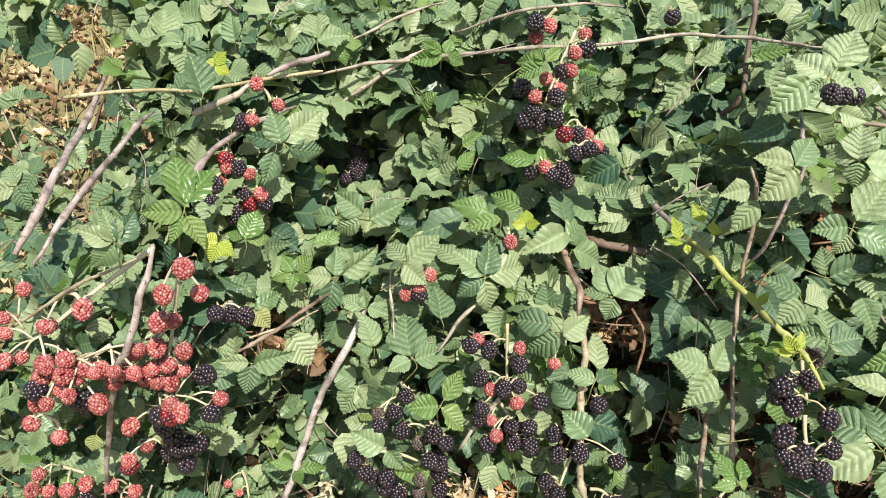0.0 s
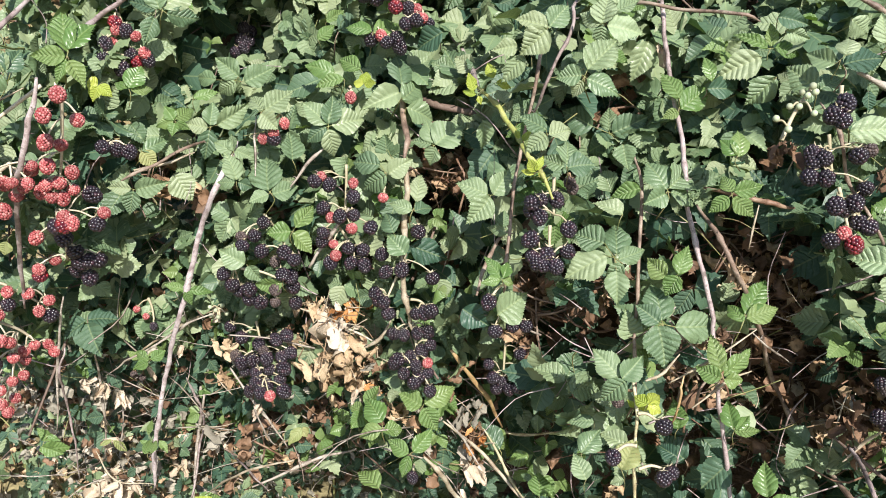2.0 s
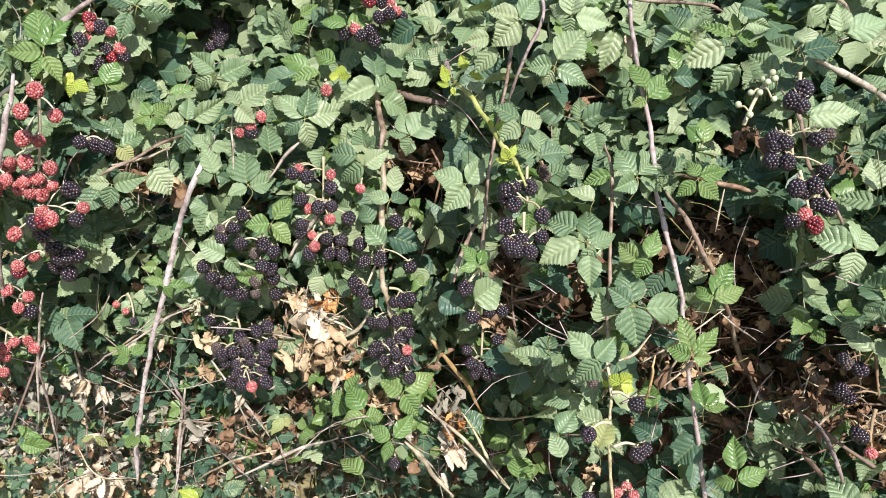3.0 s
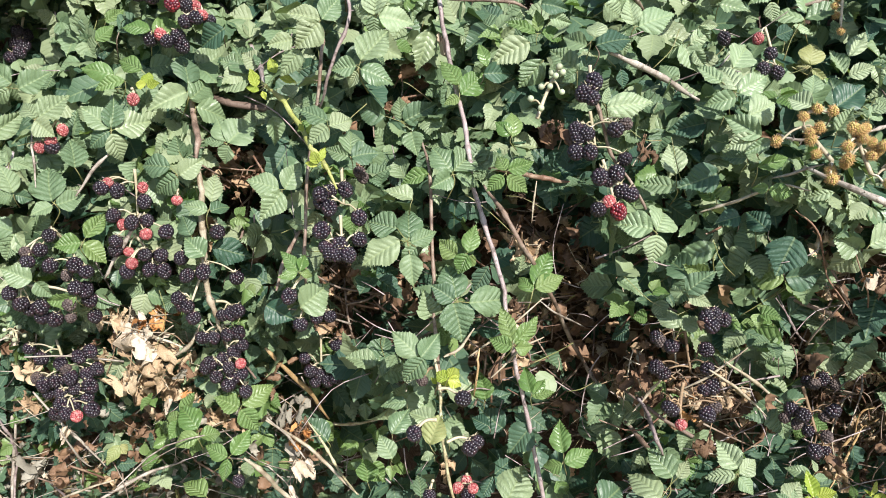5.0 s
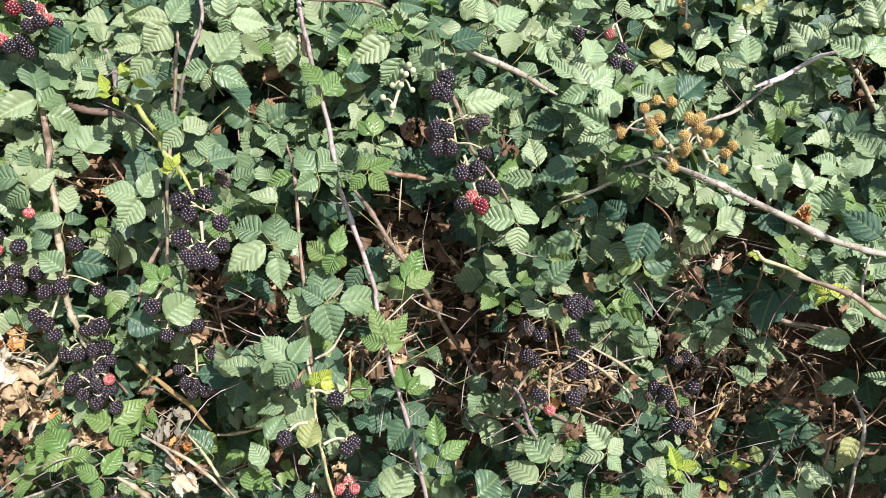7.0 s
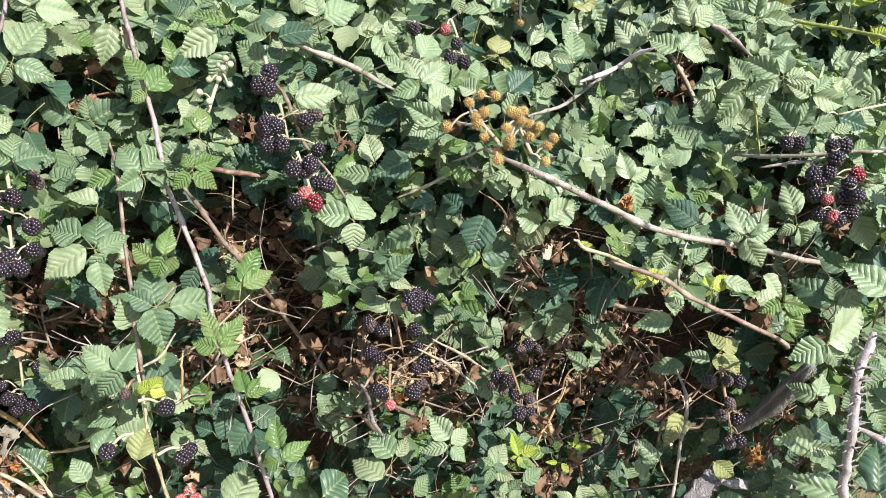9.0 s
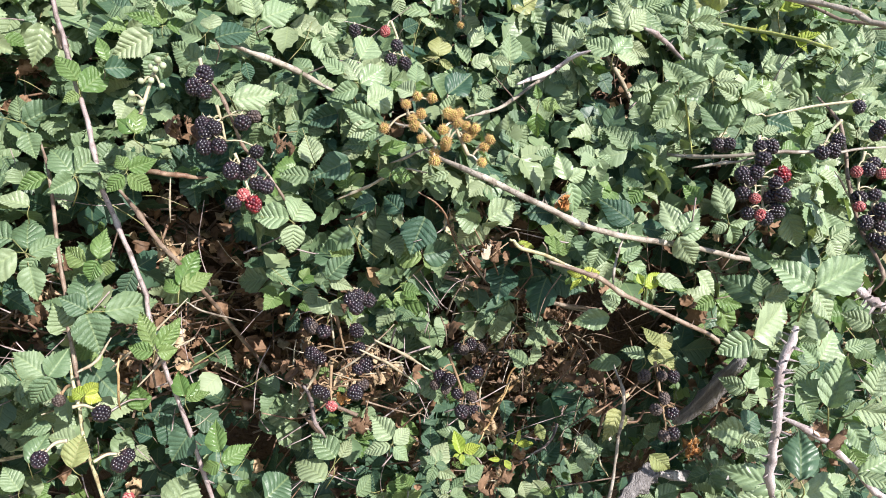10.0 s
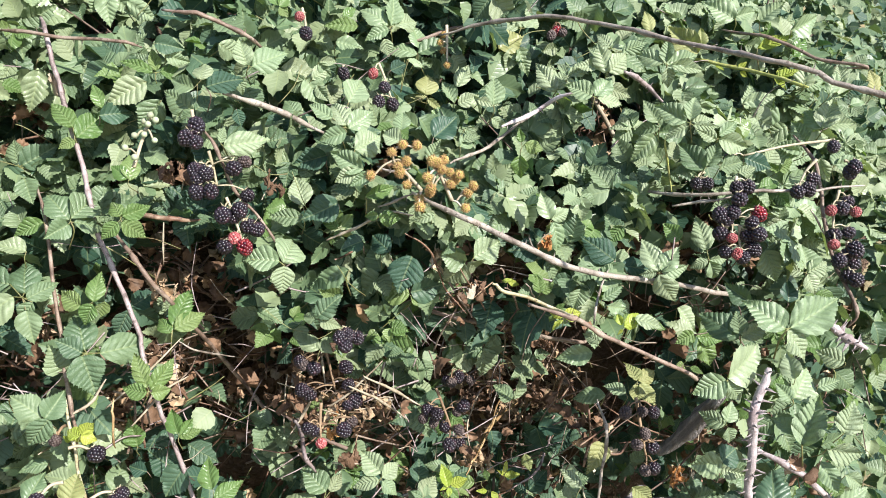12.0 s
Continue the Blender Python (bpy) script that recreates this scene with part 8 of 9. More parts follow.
set_leaf(1.471, 0.493, 1.186, -35, 25, "sun_pale", [(0, 0, 25, 2.3, 0.5)])
set_leaf(1.083, 0.526, 1.225, -42, 23, "sun_pale", [(0.1, 0.1, 31, 3.2, 0.55), (0, -0.2, -53, 2.8, 0.5), (-0.2, 0.1, 127, 2.3, 0.5)])
set_leaf(1.111, 0.497, 1.244, -16, 26, "sun_pale", [(0, 0.2, 113, 2.5, 0.7), (0, -0.2, -179, 3.2, 0.5)])
set_leaf(1.136, 0.510, 1.210, -46, 29, "green", [(0.1, -0.2, -10, 3.4, 0.6), (-0.1, 0, 134, 2.1, 0.6), (0, 0.2, 66, 2.3, 0.6)])
set_leaf(-0.244, 0.707, 1.198, 26, 27, "bright", [(0.1, 0.5, 92, 5.8, 0.5), (0.2, 0.6, 49, 4.6, 0.55), (-0.2, -0.1, 174, 3.6, 0.6), (0.1, -0.5, -68, 3.5, 0.6), (-0.2, -0.4, -119, 2.9, 0.45)])
set_leaf(-0.474, 1.027, 1.355, 36, 27, "green", [(0, 0, -91, 4.6, 0.8)])
set_leaf(-0.234, 0.849, 1.263, 28, 29, "green", [(0, 0, 73, 4.2, 0.6)])
set_leaf(-0.260, 0.841, 1.283, 0, 16, "green", [(0, 0, -39, 2.8, 0.7)])
set_leaf(-0.425, 1.147, 1.362, 38, 18, "green", [(0, 0, -74, 3.7, 0.6)])
set_leaf(-0.472, 1.001, 1.219, 40, 7, "bright", [(0, 0, 21, 3.9, 0.5)])
set_leaf(-0.390, 0.942, 1.284, 21, 9, "sun_pale", [(0, 0, -76, 2.7, 0.5)])
set_leaf(0.841, 0.404, 0.727, -16, 42, "yellow", [(-0.1, -0.1, 96, 3, 0.5), (0.3, 0.2, 12, 2.3, 0.6), (0.1, -0.1, -98, 1.2, 0.6), (-0.2, 0, -163, 0.9, 0.5)])
set_leaf(0.852, 0.424, 0.741, -9, 47, "green", [(0.3, 0.3, 102, 1.4, 0.6), (-0.2, 0, 162, 2.6, 0.6), (0, -0.2, -10, 1.6, 0.6)])
set_leaf(0.789, 0.378, 0.745, -10, 47, "green", [(0, 0.1, 139, 1.6, 0.6), (0, 0, -19, 1.8, 0.6), (-0.2, -0.2, -119, 2.2, 0.6), (-0.1, 0, -157, 1.6, 0.5), (0.3, 0.2, 65, 1.5, 0.6)])
set_leaf(0.908, 0.427, 0.697, -42, 34, "bright", [(-0.9, -0.3, -179, 2.8, 0.6), (0.9, 0.3, 120, 1.6, 0.6)])
set_leaf(0.948, 0.432, 0.690, -7, 39, "yellow", [(-0.1, 0.2, 56, 2, 0.4), (0.1, -0.1, -6, 2.4, 0.45), (0, -0.1, 114, 1.2, 0.4)])
set_leaf(0.918, 0.422, 0.681, -7, 24, "yellow", [(0.3, -0.1, -60, 1.8, 0.5), (-0.3, 0.1, 169, 1.6, 0.4)])
set_leaf(0.832, 0.379, 0.707, -22, 29, "green", [(0, 0, 30, 2.9, 0.7)])
set_leaf(0.788, 0.347, 0.722, -18, 39, "green", [(-0.6, 0.2, 52, 2, 0.5), (0.4, -0.1, 29, 2.1, 0.5), (0.2, -0.2, 156, 2.1, 0.5)])
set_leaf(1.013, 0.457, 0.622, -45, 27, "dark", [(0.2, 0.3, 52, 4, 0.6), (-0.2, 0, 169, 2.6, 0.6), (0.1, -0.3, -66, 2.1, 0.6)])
set_leaf(0.980, 0.308, 0.741, -38, 46, "sun_pale", [(0, 0, 138, 3.4, 0.55)])
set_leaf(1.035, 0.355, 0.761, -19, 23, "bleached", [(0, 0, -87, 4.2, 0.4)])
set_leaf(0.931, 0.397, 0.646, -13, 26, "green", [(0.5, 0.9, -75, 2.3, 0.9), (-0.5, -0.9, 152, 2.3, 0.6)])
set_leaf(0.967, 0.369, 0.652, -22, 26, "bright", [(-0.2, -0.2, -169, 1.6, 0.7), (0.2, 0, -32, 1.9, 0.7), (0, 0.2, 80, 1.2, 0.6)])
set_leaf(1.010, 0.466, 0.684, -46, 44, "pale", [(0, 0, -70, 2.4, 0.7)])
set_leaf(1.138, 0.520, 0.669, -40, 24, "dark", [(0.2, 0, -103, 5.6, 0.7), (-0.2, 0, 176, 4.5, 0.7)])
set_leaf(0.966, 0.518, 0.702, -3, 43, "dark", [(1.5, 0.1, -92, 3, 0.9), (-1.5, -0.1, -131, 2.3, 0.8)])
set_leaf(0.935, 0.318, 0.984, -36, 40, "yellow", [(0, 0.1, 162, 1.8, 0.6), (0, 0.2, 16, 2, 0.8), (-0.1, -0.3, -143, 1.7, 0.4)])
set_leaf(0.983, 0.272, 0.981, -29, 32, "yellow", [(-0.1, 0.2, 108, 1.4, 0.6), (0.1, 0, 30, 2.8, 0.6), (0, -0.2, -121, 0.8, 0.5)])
set_leaf(0.998, 0.270, 0.988, -44, 39, "sun_pale", [(0, 0, -4, 3.2, 0.55)])
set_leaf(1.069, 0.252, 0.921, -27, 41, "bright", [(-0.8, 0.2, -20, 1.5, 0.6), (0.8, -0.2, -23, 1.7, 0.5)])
set_leaf(0.973, 0.289, 1.002, -14, 21, "sun_pale", [(0, 0, -15, 2.8, 0.5)])
set_leaf(1.007, 0.331, 0.931, -35, 19, "sun_pale", [(0, 0, 165, 2.1, 0.7)])
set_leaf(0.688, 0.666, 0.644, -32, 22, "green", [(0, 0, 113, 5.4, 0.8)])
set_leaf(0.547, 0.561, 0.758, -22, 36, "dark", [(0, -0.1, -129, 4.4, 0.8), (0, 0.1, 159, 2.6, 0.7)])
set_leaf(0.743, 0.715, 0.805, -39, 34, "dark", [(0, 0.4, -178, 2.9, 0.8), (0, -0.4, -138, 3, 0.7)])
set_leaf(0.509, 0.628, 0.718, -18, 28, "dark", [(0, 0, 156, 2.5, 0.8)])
set_leaf(0.399, 0.925, 0.630, 9, 31, "bright", [(-0.1, 0.5, 158, 3.7, 0.8), (0.3, 0, 32, 2.8, 0.7), (-0.2, -0.5, -115, 3.1, 0.6)])
set_leaf(0.391, 0.892, 0.600, -11, 33, "bright", [(0.3, 0.1, 7, 3.5, 0.6), (1.8, -0.7, -45, 2.9, 0.5), (-2.1, 0.6, -104, 2.8, 0.6)])
set_leaf(0.276, 0.806, 0.640, 8, 21, "bright", [(0, 0, -57, 5.1, 0.7)])
set_leaf(0.345, 0.820, 0.582, 17, 21, "bright", [(0, 0, -167, 3.6, 0.7)])
set_leaf(0.350, 0.769, 0.574, 7, 45, "green", [(0.3, 0.2, 58, 4.4, 0.6), (-0.3, -0.2, 150, 1.9, 0.6)])
set_leaf(0.355, 0.783, 0.568, -22, 44, "bright", [(0, 0, -34, 3.9, 0.8)])
set_leaf(0.360, 0.480, 0.789, -12, 37, "green", [(0, 0, 120, 2.9, 0.7)])
set_leaf(0.410, 0.526, 0.770, -28, 22, "pale", [(0, 0, 81, 3.7, 0.8)])
set_leaf(0.415, 0.527, 0.755, -21, 48, "green", [(0, 0, -155, 1.7, 0.7)])
set_leaf(0.369, 0.556, 0.770, -18, 41, "green", [(0, 0, 64, 3.6, 0.8)])
set_leaf(0.245, 0.744, 0.597, 19, 48, "bleached", [(1.7, 1.4, -74, 3.1, 0.4), (-1.7, -1.4, -79, 3.1, 0.4)])
set_leaf(-0.294, 0.926, 0.676, 26, 37, "bright", [(-0.3, 0.2, 135, 2.7, 0.5), (0.6, 0.2, 34, 2.4, 0.5), (-0.3, -0.3, -155, 1.6, 0.5)])
set_leaf(-0.390, 0.955, 0.617, 35, 43, "bleached", [(-0.6, 0.7, -74, 4.3, 0.5), (2.9, -2, -85, 3.9, 0.4), (-2.3, 1.3, -78, 2.9, 0.4)])
set_leaf(-0.301, 0.939, 0.512, 31, 45, "bright", [(-0.7, -0.8, 131, 1.9, 0.5), (-0.4, 1.2, 66, 2.6, 0.4), (1.1, -0.4, -70, 2.5, 0.5)])
set_leaf(-0.446, 0.863, 0.559, 8, 31, "bright", [(-0.4, -0.9, -28, 3.5, 0.5), (0.4, 0.9, -31, 2.1, 0.5)])
set_leaf(-0.403, 0.969, 0.492, 42, 37, "bleached", [(0.1, 0.1, -50, 4.5, 0.5), (-0.1, -0.1, -80, 3.4, 0.4)])
set_leaf(-0.354, 0.925, 0.430, 39, 24, "bleached", [(-0.9, 0.1, 177, 2.9, 0.5), (1, -0.1, -70, 3.4, 0.5)])
set_leaf(-0.348, 0.885, 0.755, 22, 21, "green", [(0, 0, 132, 4.3, 0.7)])
set_leaf(-0.366, 0.879, 0.706, 26, 31, "green", [(0, 0.1, 101, 2.5, 0.4), (0.2, 0.1, 22, 1.6, 0.4), (0, -0.1, -63, 2, 0.4), (-0.2, -0.1, -147, 1.5, 0.4)])
set_leaf(-0.349, 0.918, 0.521, 3, 25, "dark", [(2.9, -4.5, -144, 2.3, 0.7), (-2.9, 4.5, -172, 2.9, 0.8)])
set_leaf(-0.026, 0.821, 0.610, 4, 45, "bright", [(0.1, 0.1, 9, 2.2, 0.5), (-0.1, -0.1, -110, 1.7, 0.5)])
set_leaf(-0.201, 0.933, 0.377, 29, 27, "yellow", [(0, 0, 137, 3.7, 0.6)])
set_leaf(-0.119, 0.829, 0.487, 28, 26, "green", [(-0.4, -0.8, -9, 3.2, 0.7), (0.4, 0.8, 40, 2.2, 0.6)])

# ---- withered leaves ----
dry_clump(0.039, 0.801, 0.789, 0.056, 4, "white", 0.025)
dry_clump(0.010, 0.814, 0.738, 0.045, 4, "tan", 0.020)
dry_clump(0.058, 0.809, 0.737, 0.047, 4, "tan", 0.021)
dry_clump(0.090, 0.796, 0.764, 0.042, 3, "tan", 0.019)
dry_clump(0.078, 0.802, 0.849, 0.037, 3, "orange", 0.017)
dry_clump(0.021, 0.814, 0.819, 0.042, 3, "tan", 0.019)
dry_clump(0.115, 0.787, 0.702, 0.034, 3, "tan", 0.015)
dry_clump(0.142, 0.761, 0.689, 0.034, 3, "tan", 0.015)
dry_clump(0.003, 0.890, 0.600, 0.034, 2, "brown", 0.015)
dry_clump(-0.142, 0.865, 0.677, 0.037, 3, "tan", 0.016)
dry_clump(-0.140, 0.876, 0.737, 0.031, 2, "tan", 0.014)
dry_clump(-0.006, 0.832, 0.839, 0.037, 2, "tan", 0.017)
dry_clump(-0.396, 0.957, 0.399, 0.052, 4, "white", 0.024)
dry_clump(-0.302, 1.050, 0.371, 0.040, 2, "white", 0.018)
dry_clump(-0.395, 0.993, 0.594, 0.045, 2, "grey", 0.020)
dry_clump(-0.187, 0.954, 0.516, 0.045, 2, "grey", 0.020)
dry_clump(0.260, 0.770, 0.584, 0.039, 2, "white", 0.017)
dry_clump(0.249, 0.782, 0.677, 0.034, 3, "grey", 0.015)
dry_clump(0.259, 0.791, 0.631, 0.035, 3, "brown", 0.016)
dry_clump(-0.373, 1.131, 0.488, 0.034, 2, "tan", 0.015)
dry_clump(-0.157, 0.902, 0.780, 0.027, 3, "white", 0.012)
dry_clump(0.738, 0.708, 0.715, 0.034, 4, "tan", 0.016)
dry_clump(0.730, 0.468, 0.766, 0.030, 3, "brown", 0.014)
dry_clump(0.724, 0.494, 0.815, 0.023, 3, "tan", 0.011)
dry_clump(0.762, 0.492, 0.807, 0.024, 2, "tan", 0.011)
dry_clump(0.710, 0.572, 0.773, 0.030, 3, "brown", 0.014)
dry_clump(0.913, 0.552, 0.929, 0.023, 3, "orange", 0.011)
dry_clump(1.045, 0.642, 0.789, 0.026, 2, "tan", 0.012)
dry_clump(0.580, 0.629, 1.116, 0.027, 3, "brown", 0.012)
dry_clump(0.695, 0.622, 1.091, 0.025, 2, "brown", 0.011)
dry_clump(0.555, 0.636, 0.972, 0.026, 4, "tan", 0.012)
dry_clump(0.524, 0.603, 0.904, 0.028, 3, "brown", 0.013)
dry_clump(0.652, 0.669, 0.911, 0.023, 3, "brown", 0.010)
dry_clump(0.975, 0.596, 0.837, 0.027, 3, "tan", 0.012)
dry_clump(1.298, 0.415, 0.587, 0.038, 2, "orange", 0.017)
dry_clump(1.193, 0.150, 0.800, 0.040, 2, "brown", 0.018)
dry_clump(0.885, 0.426, 0.989, 0.022, 4, "brown", 0.010)
dry_clump(1.186, 0.624, 0.666, 0.029, 5, "tan", 0.013)
dry_clump(0.945, 0.527, 0.763, 0.026, 4, "brown", 0.012)
dry_clump(1.076, 0.603, 0.661, 0.026, 3, "tan", 0.012)
dry_clump(0.957, 0.491, 0.666, 0.026, 2, "tan", 0.012)
dry_clump(1.122, 0.635, 0.654, 0.029, 3, "tan", 0.013)
dry_clump(1.192, 0.309, 0.750, 0.026, 2, "brown", 0.012)
dry_clump(0.980, 0.414, 1.037, 0.018, 3, "orange", 0.008)
dry_clump(0.877, 0.507, 1.008, 0.019, 3, "tan", 0.008)
dry_clump(0.934, 0.465, 0.613, 0.028, 4, "tan", 0.012)
dry_clump(1.133, 0.626, 0.720, 0.023, 3, "tan", 0.010)
dry_clump(1.183, 0.647, 0.743, 0.021, 3, "brown", 0.010)
dry_clump(1.171, 0.599, 0.616, 0.025, 3, "brown", 0.011)
dry_clump(1.188, 0.600, 0.693, 0.021, 3, "tan", 0.009)
dry_clump(1.043, 0.598, 0.744, 0.023, 3, "brown", 0.010)
dry_clump(0.981, 0.573, 0.817, 0.020, 3, "tan", 0.009)
dry_clump(1.136, 0.633, 0.618, 0.024, 3, "tan", 0.011)
dry_clump(1.089, 0.634, 0.730, 0.024, 3, "tan", 0.011)
dry_clump(1.050, 0.628, 0.757, 0.022, 3, "brown", 0.010)
dry_clump(0.762, 0.835, 0.691, 0.027, 3, "brown", 0.012)
dry_clump(0.729, 0.655, 0.787, 0.021, 3, "tan", 0.009)
dry_clump(0.043, 0.809, 0.813, 0.042, 3, "white", 0.019)
dry_clump(0.077, 0.800, 0.790, 0.039, 3, "tan", 0.017)
dry_clump(0.030, 0.823, 0.719, 0.040, 3, "tan", 0.018)
dry_clump(0.093, 0.803, 0.726, 0.040, 3, "tan", 0.018)
dry_clump(-0.011, 0.816, 0.771, 0.034, 2, "tan", 0.015)
dry_clump(0.120, 0.778, 0.755, 0.030, 2, "tan", 0.014)
dry_clump(0.038, 0.881, 0.644, 0.034, 2, "tan", 0.015)
dry_clump(0.902, 0.520, 0.933, 0.014, 2, "tan", 0.006)
dry_clump(0.891, 0.447, 0.978, 0.014, 2, "orange", 0.006)
dry_clump(0.999, 0.570, 0.854, 0.015, 2, "white", 0.007)
dry_clump(1.014, 0.592, 0.820, 0.014, 2, "tan", 0.006)
dry_clump(0.999, 0.583, 0.798, 0.015, 1, "white", 0.007)
dry_clump(0.912, 0.530, 0.890, 0.012, 1, "tan", 0.006)
dry_clump(1.160, 0.616, 0.715, 0.017, 2, "tan", 0.008)
dry_clump(1.094, 0.621, 0.731, 0.017, 2, "tan", 0.008)
dry_clump(0.754, 0.779, 0.696, 0.027, 2, "tan", 0.012)
dry_clump(0.712, 0.518, 0.801, 0.017, 2, "tan", 0.008)
dry_clump(0.770, 0.505, 0.840, 0.019, 2, "tan", 0.008)
dry_clump(0.796, 0.508, 0.806, 0.022, 2, "tan", 0.010)
dry_clump(0.716, 0.482, 0.803, 0.017, 2, "orange", 0.008)
dry_clump(0.737, 0.829, 0.704, 0.022, 2, "tan", 0.010)
dry_clump(0.739, 0.573, 0.799, 0.014, 2, "tan", 0.006)
dry_clump(1.026, 0.406, 0.677, 0.024, 1, "brown", 0.011)
dry_clump(0.945, 0.488, 0.684, 0.016, 2, "tan", 0.007)
dry_clump(1.107, 0.628, 0.658, 0.019, 2, "tan", 0.009)
dry_clump(1.185, 0.624, 0.671, 0.020, 2, "orange", 0.009)
dry_clump(0.053, 0.759, 0.823, 0.050, 3, "white", 0.022)
dry_clump(0.061, 0.763, 0.839, 0.040, 2, "white", 0.018)
dry_clump(0.040, 0.759, 0.773, 0.041, 3, "tan", 0.018)
dry_clump(0.081, 0.754, 0.786, 0.041, 3, "tan", 0.018)
dry_clump(0.023, 0.781, 0.843, 0.038, 2, "tan", 0.017)
dry_clump(0.075, 0.787, 0.846, 0.025, 2, "orange", 0.011)
dry_clump(1.194, 0.590, 0.670, 0.017, 2, "tan", 0.008)
dry_clump(1.133, 0.479, 0.701, 0.017, 2, "brown", 0.008)
dry_clump(1.174, 0.632, 0.654, 0.020, 2, "tan", 0.009)
dry_clump(1.153, 0.531, 0.755, 0.014, 2, "brown", 0.006)
dry_clump(1.029, 0.593, 0.759, 0.016, 2, "tan", 0.007)
dry_clump(0.697, 0.599, 0.795, 0.034, 5, "brown")
dry_clump(0.258, 0.764, 0.644, 0.026, 4, "orange")
dry_clump(0.931, 0.460, 0.711, 0.024, 4, "tan")
dry_clump(0.907, 0.424, 0.651, 0.032, 5, "brown")
dry_clump(1.220, 0.354, 0.648, 0.022, 3, "orange")


# ---- what nobody could count: the thicket behind ----
GX, GZ, STEP = -0.9, 0.1, 0.02
points = np.array(FACE)
gx, gz = np.meshgrid(GX + STEP * np.arange(136), GZ + STEP * np.arange(76))
near_sum = near_y = near_yy = 0
for px, py, pz in points:
    w = np.exp(-((gx - px) ** 2 + (gz - pz) ** 2) / (2 * 0.035 ** 2))
    near_sum, near_y, near_yy = near_sum + w, near_y + w * py, near_yy + w * py * py
plain = np.array([[face_y(x, z) + 0.05 for x, z in zip(a, b)] for a, b in zip(gx, gz)])
mean = (near_y + 0.15 * plain) / (near_sum + 0.15)
spread = np.sqrt(np.maximum(0, (near_yy + 0.15 * plain ** 2) / (near_sum + 0.15) - mean ** 2))
BEHIND = mean + 0.9 * spread


def leaf_wall(x, z):
    """Where the filling foliage may begin: just behind the leaves, canes and fruit of the face."""
    i, j = round((x - GX) / STEP), round((z - GZ) / STEP)
    if 0 <= i < BEHIND.shape[1] and 0 <= j < BEHIND.shape[0]:
        return BEHIND[j, i]
    return face_y(x, z) + 0.05


def inside_hollow(p):
    """Whether p lies in one of the openings in the leaves, each a short bay that runs back into the hedge."""
    for h, r in HOLLOWS:
        d = (h - Vector((0.35, -0.25, 1.22))).normalized()
        off = Vector(p) - h
        t = off.dot(d)
        if -0.16 < t < 0.10 and (off - d * t).length < r * 1.15:
            return True
    return False


def over_thin_place(p):
    """Whether a leaf at p hangs between the sun and one of the places where the growth is thin."""
    for h, r in THIN:
        off = Vector(p) - h
        t = off.dot(SUN_FROM)
        if 0.015 < t < 0.5 and (off - SUN_FROM * t).length < r:
            return True
    return False


set_at = np.array(SET)


def before_set_leaf(x, y, z):
    """Whether a leaf at (x, y, z) would hang in front of one of the larger leaves of the face, or shade it."""
    near = (np.abs(set_at[:, 0] - x) < 0.030) & (np.abs(set_at[:, 2] - z + 0.012) < 0.036) & (set_at[:, 1] > y - 0.022)
    return bool(near.any())


def foliage(name, label, tone, count, region, depth, sizes, seed, per=3, shapes=ROUGH_SHAPES):
    """Many leaflets in one mesh, over a stretch of the hedge (x0, x1, z0, z1), at depths behind its face."""
    r = random.Random(seed)
    vs, us, fs, n = [], [], [], 0
    x0, x1, z0, z1 = region
    done = 0
    while done < count:
        x, z = r.uniform(x0, x1), r.uniform(z0, z1)
        back = depth[0] + (depth[1] - depth[0]) * r.random() ** 1.5
        y = leaf_wall(x, z) + back
        done += 1
        if x < -0.40 and (z > 1.02 or z < 0.6) and r.random() < (0.9 if 1.17 < z < 1.36 else 0.55):
            continue
        if z < ground_z(x, y) + 0.02 or inside_hollow((x, y, z)) and (tone != "dark" or r.random() < 0.86):
            continue
        if over_thin_place((x, y, z)) and r.random() < 0.92:
            continue
        if before_set_leaf(x, y, z):
            continue
        base = pose(x, y, z) @ leaf_axes(r.uniform(0, 360) if r.random() < 0.35 else r.gauss(-90, 70), r.gauss(-14, 36), r.gauss(38, 32), 0)
        size = r.uniform(*sizes)
        for fan in ((0, 80, -80) if per == 3 else (0, 55, -55, 115, -115))[: per if r.random() < 0.8 else 1]:
            v, f, u = shapes[r.randrange(len(shapes))]
            s = size * (1 if fan == 0 else r.uniform(0.75, 0.95))
            m = base @ pose(0, 0, 0, 0, 0, fan + r.uniform(-12, 12)) @ pose(0, 0.05 * size, 0, r.uniform(-22, 14), r.uniform(-20, 20), 0) @ Matrix.Diagonal((s, s, s, 1))
            a = np.array(m)
            vs.append(v @ a[:3, :3].T + a[:3, 3])
            us.append(u)
            fs += [tuple(i + n for i in q) for q in f]
            n += len(v)
    ob = new(name, mesh_of(name, np.concatenate(vs), fs, LEAF[tone], np.concatenate(us)))
    return tagged(ob, label, "foliage", "", "stuff")


foliage("bramble_foliage", "dense sunlit bramble foliage that fills the hedge's face", "green", 2350, (-0.75, 2.1, 0.72, 1.5), (0.004, 0.12), (0.026, 0.052), 1, 3, FRONT_SHAPES)
foliage("bramble_foliage", "small five-fingered bramble leaves over the hedge's shoulder", "green", 1200, (-0.6, 2.3, 1.05, 1.6), (0.0, 0.14), (0.030, 0.048), 15, 5, FRONT_SHAPES)
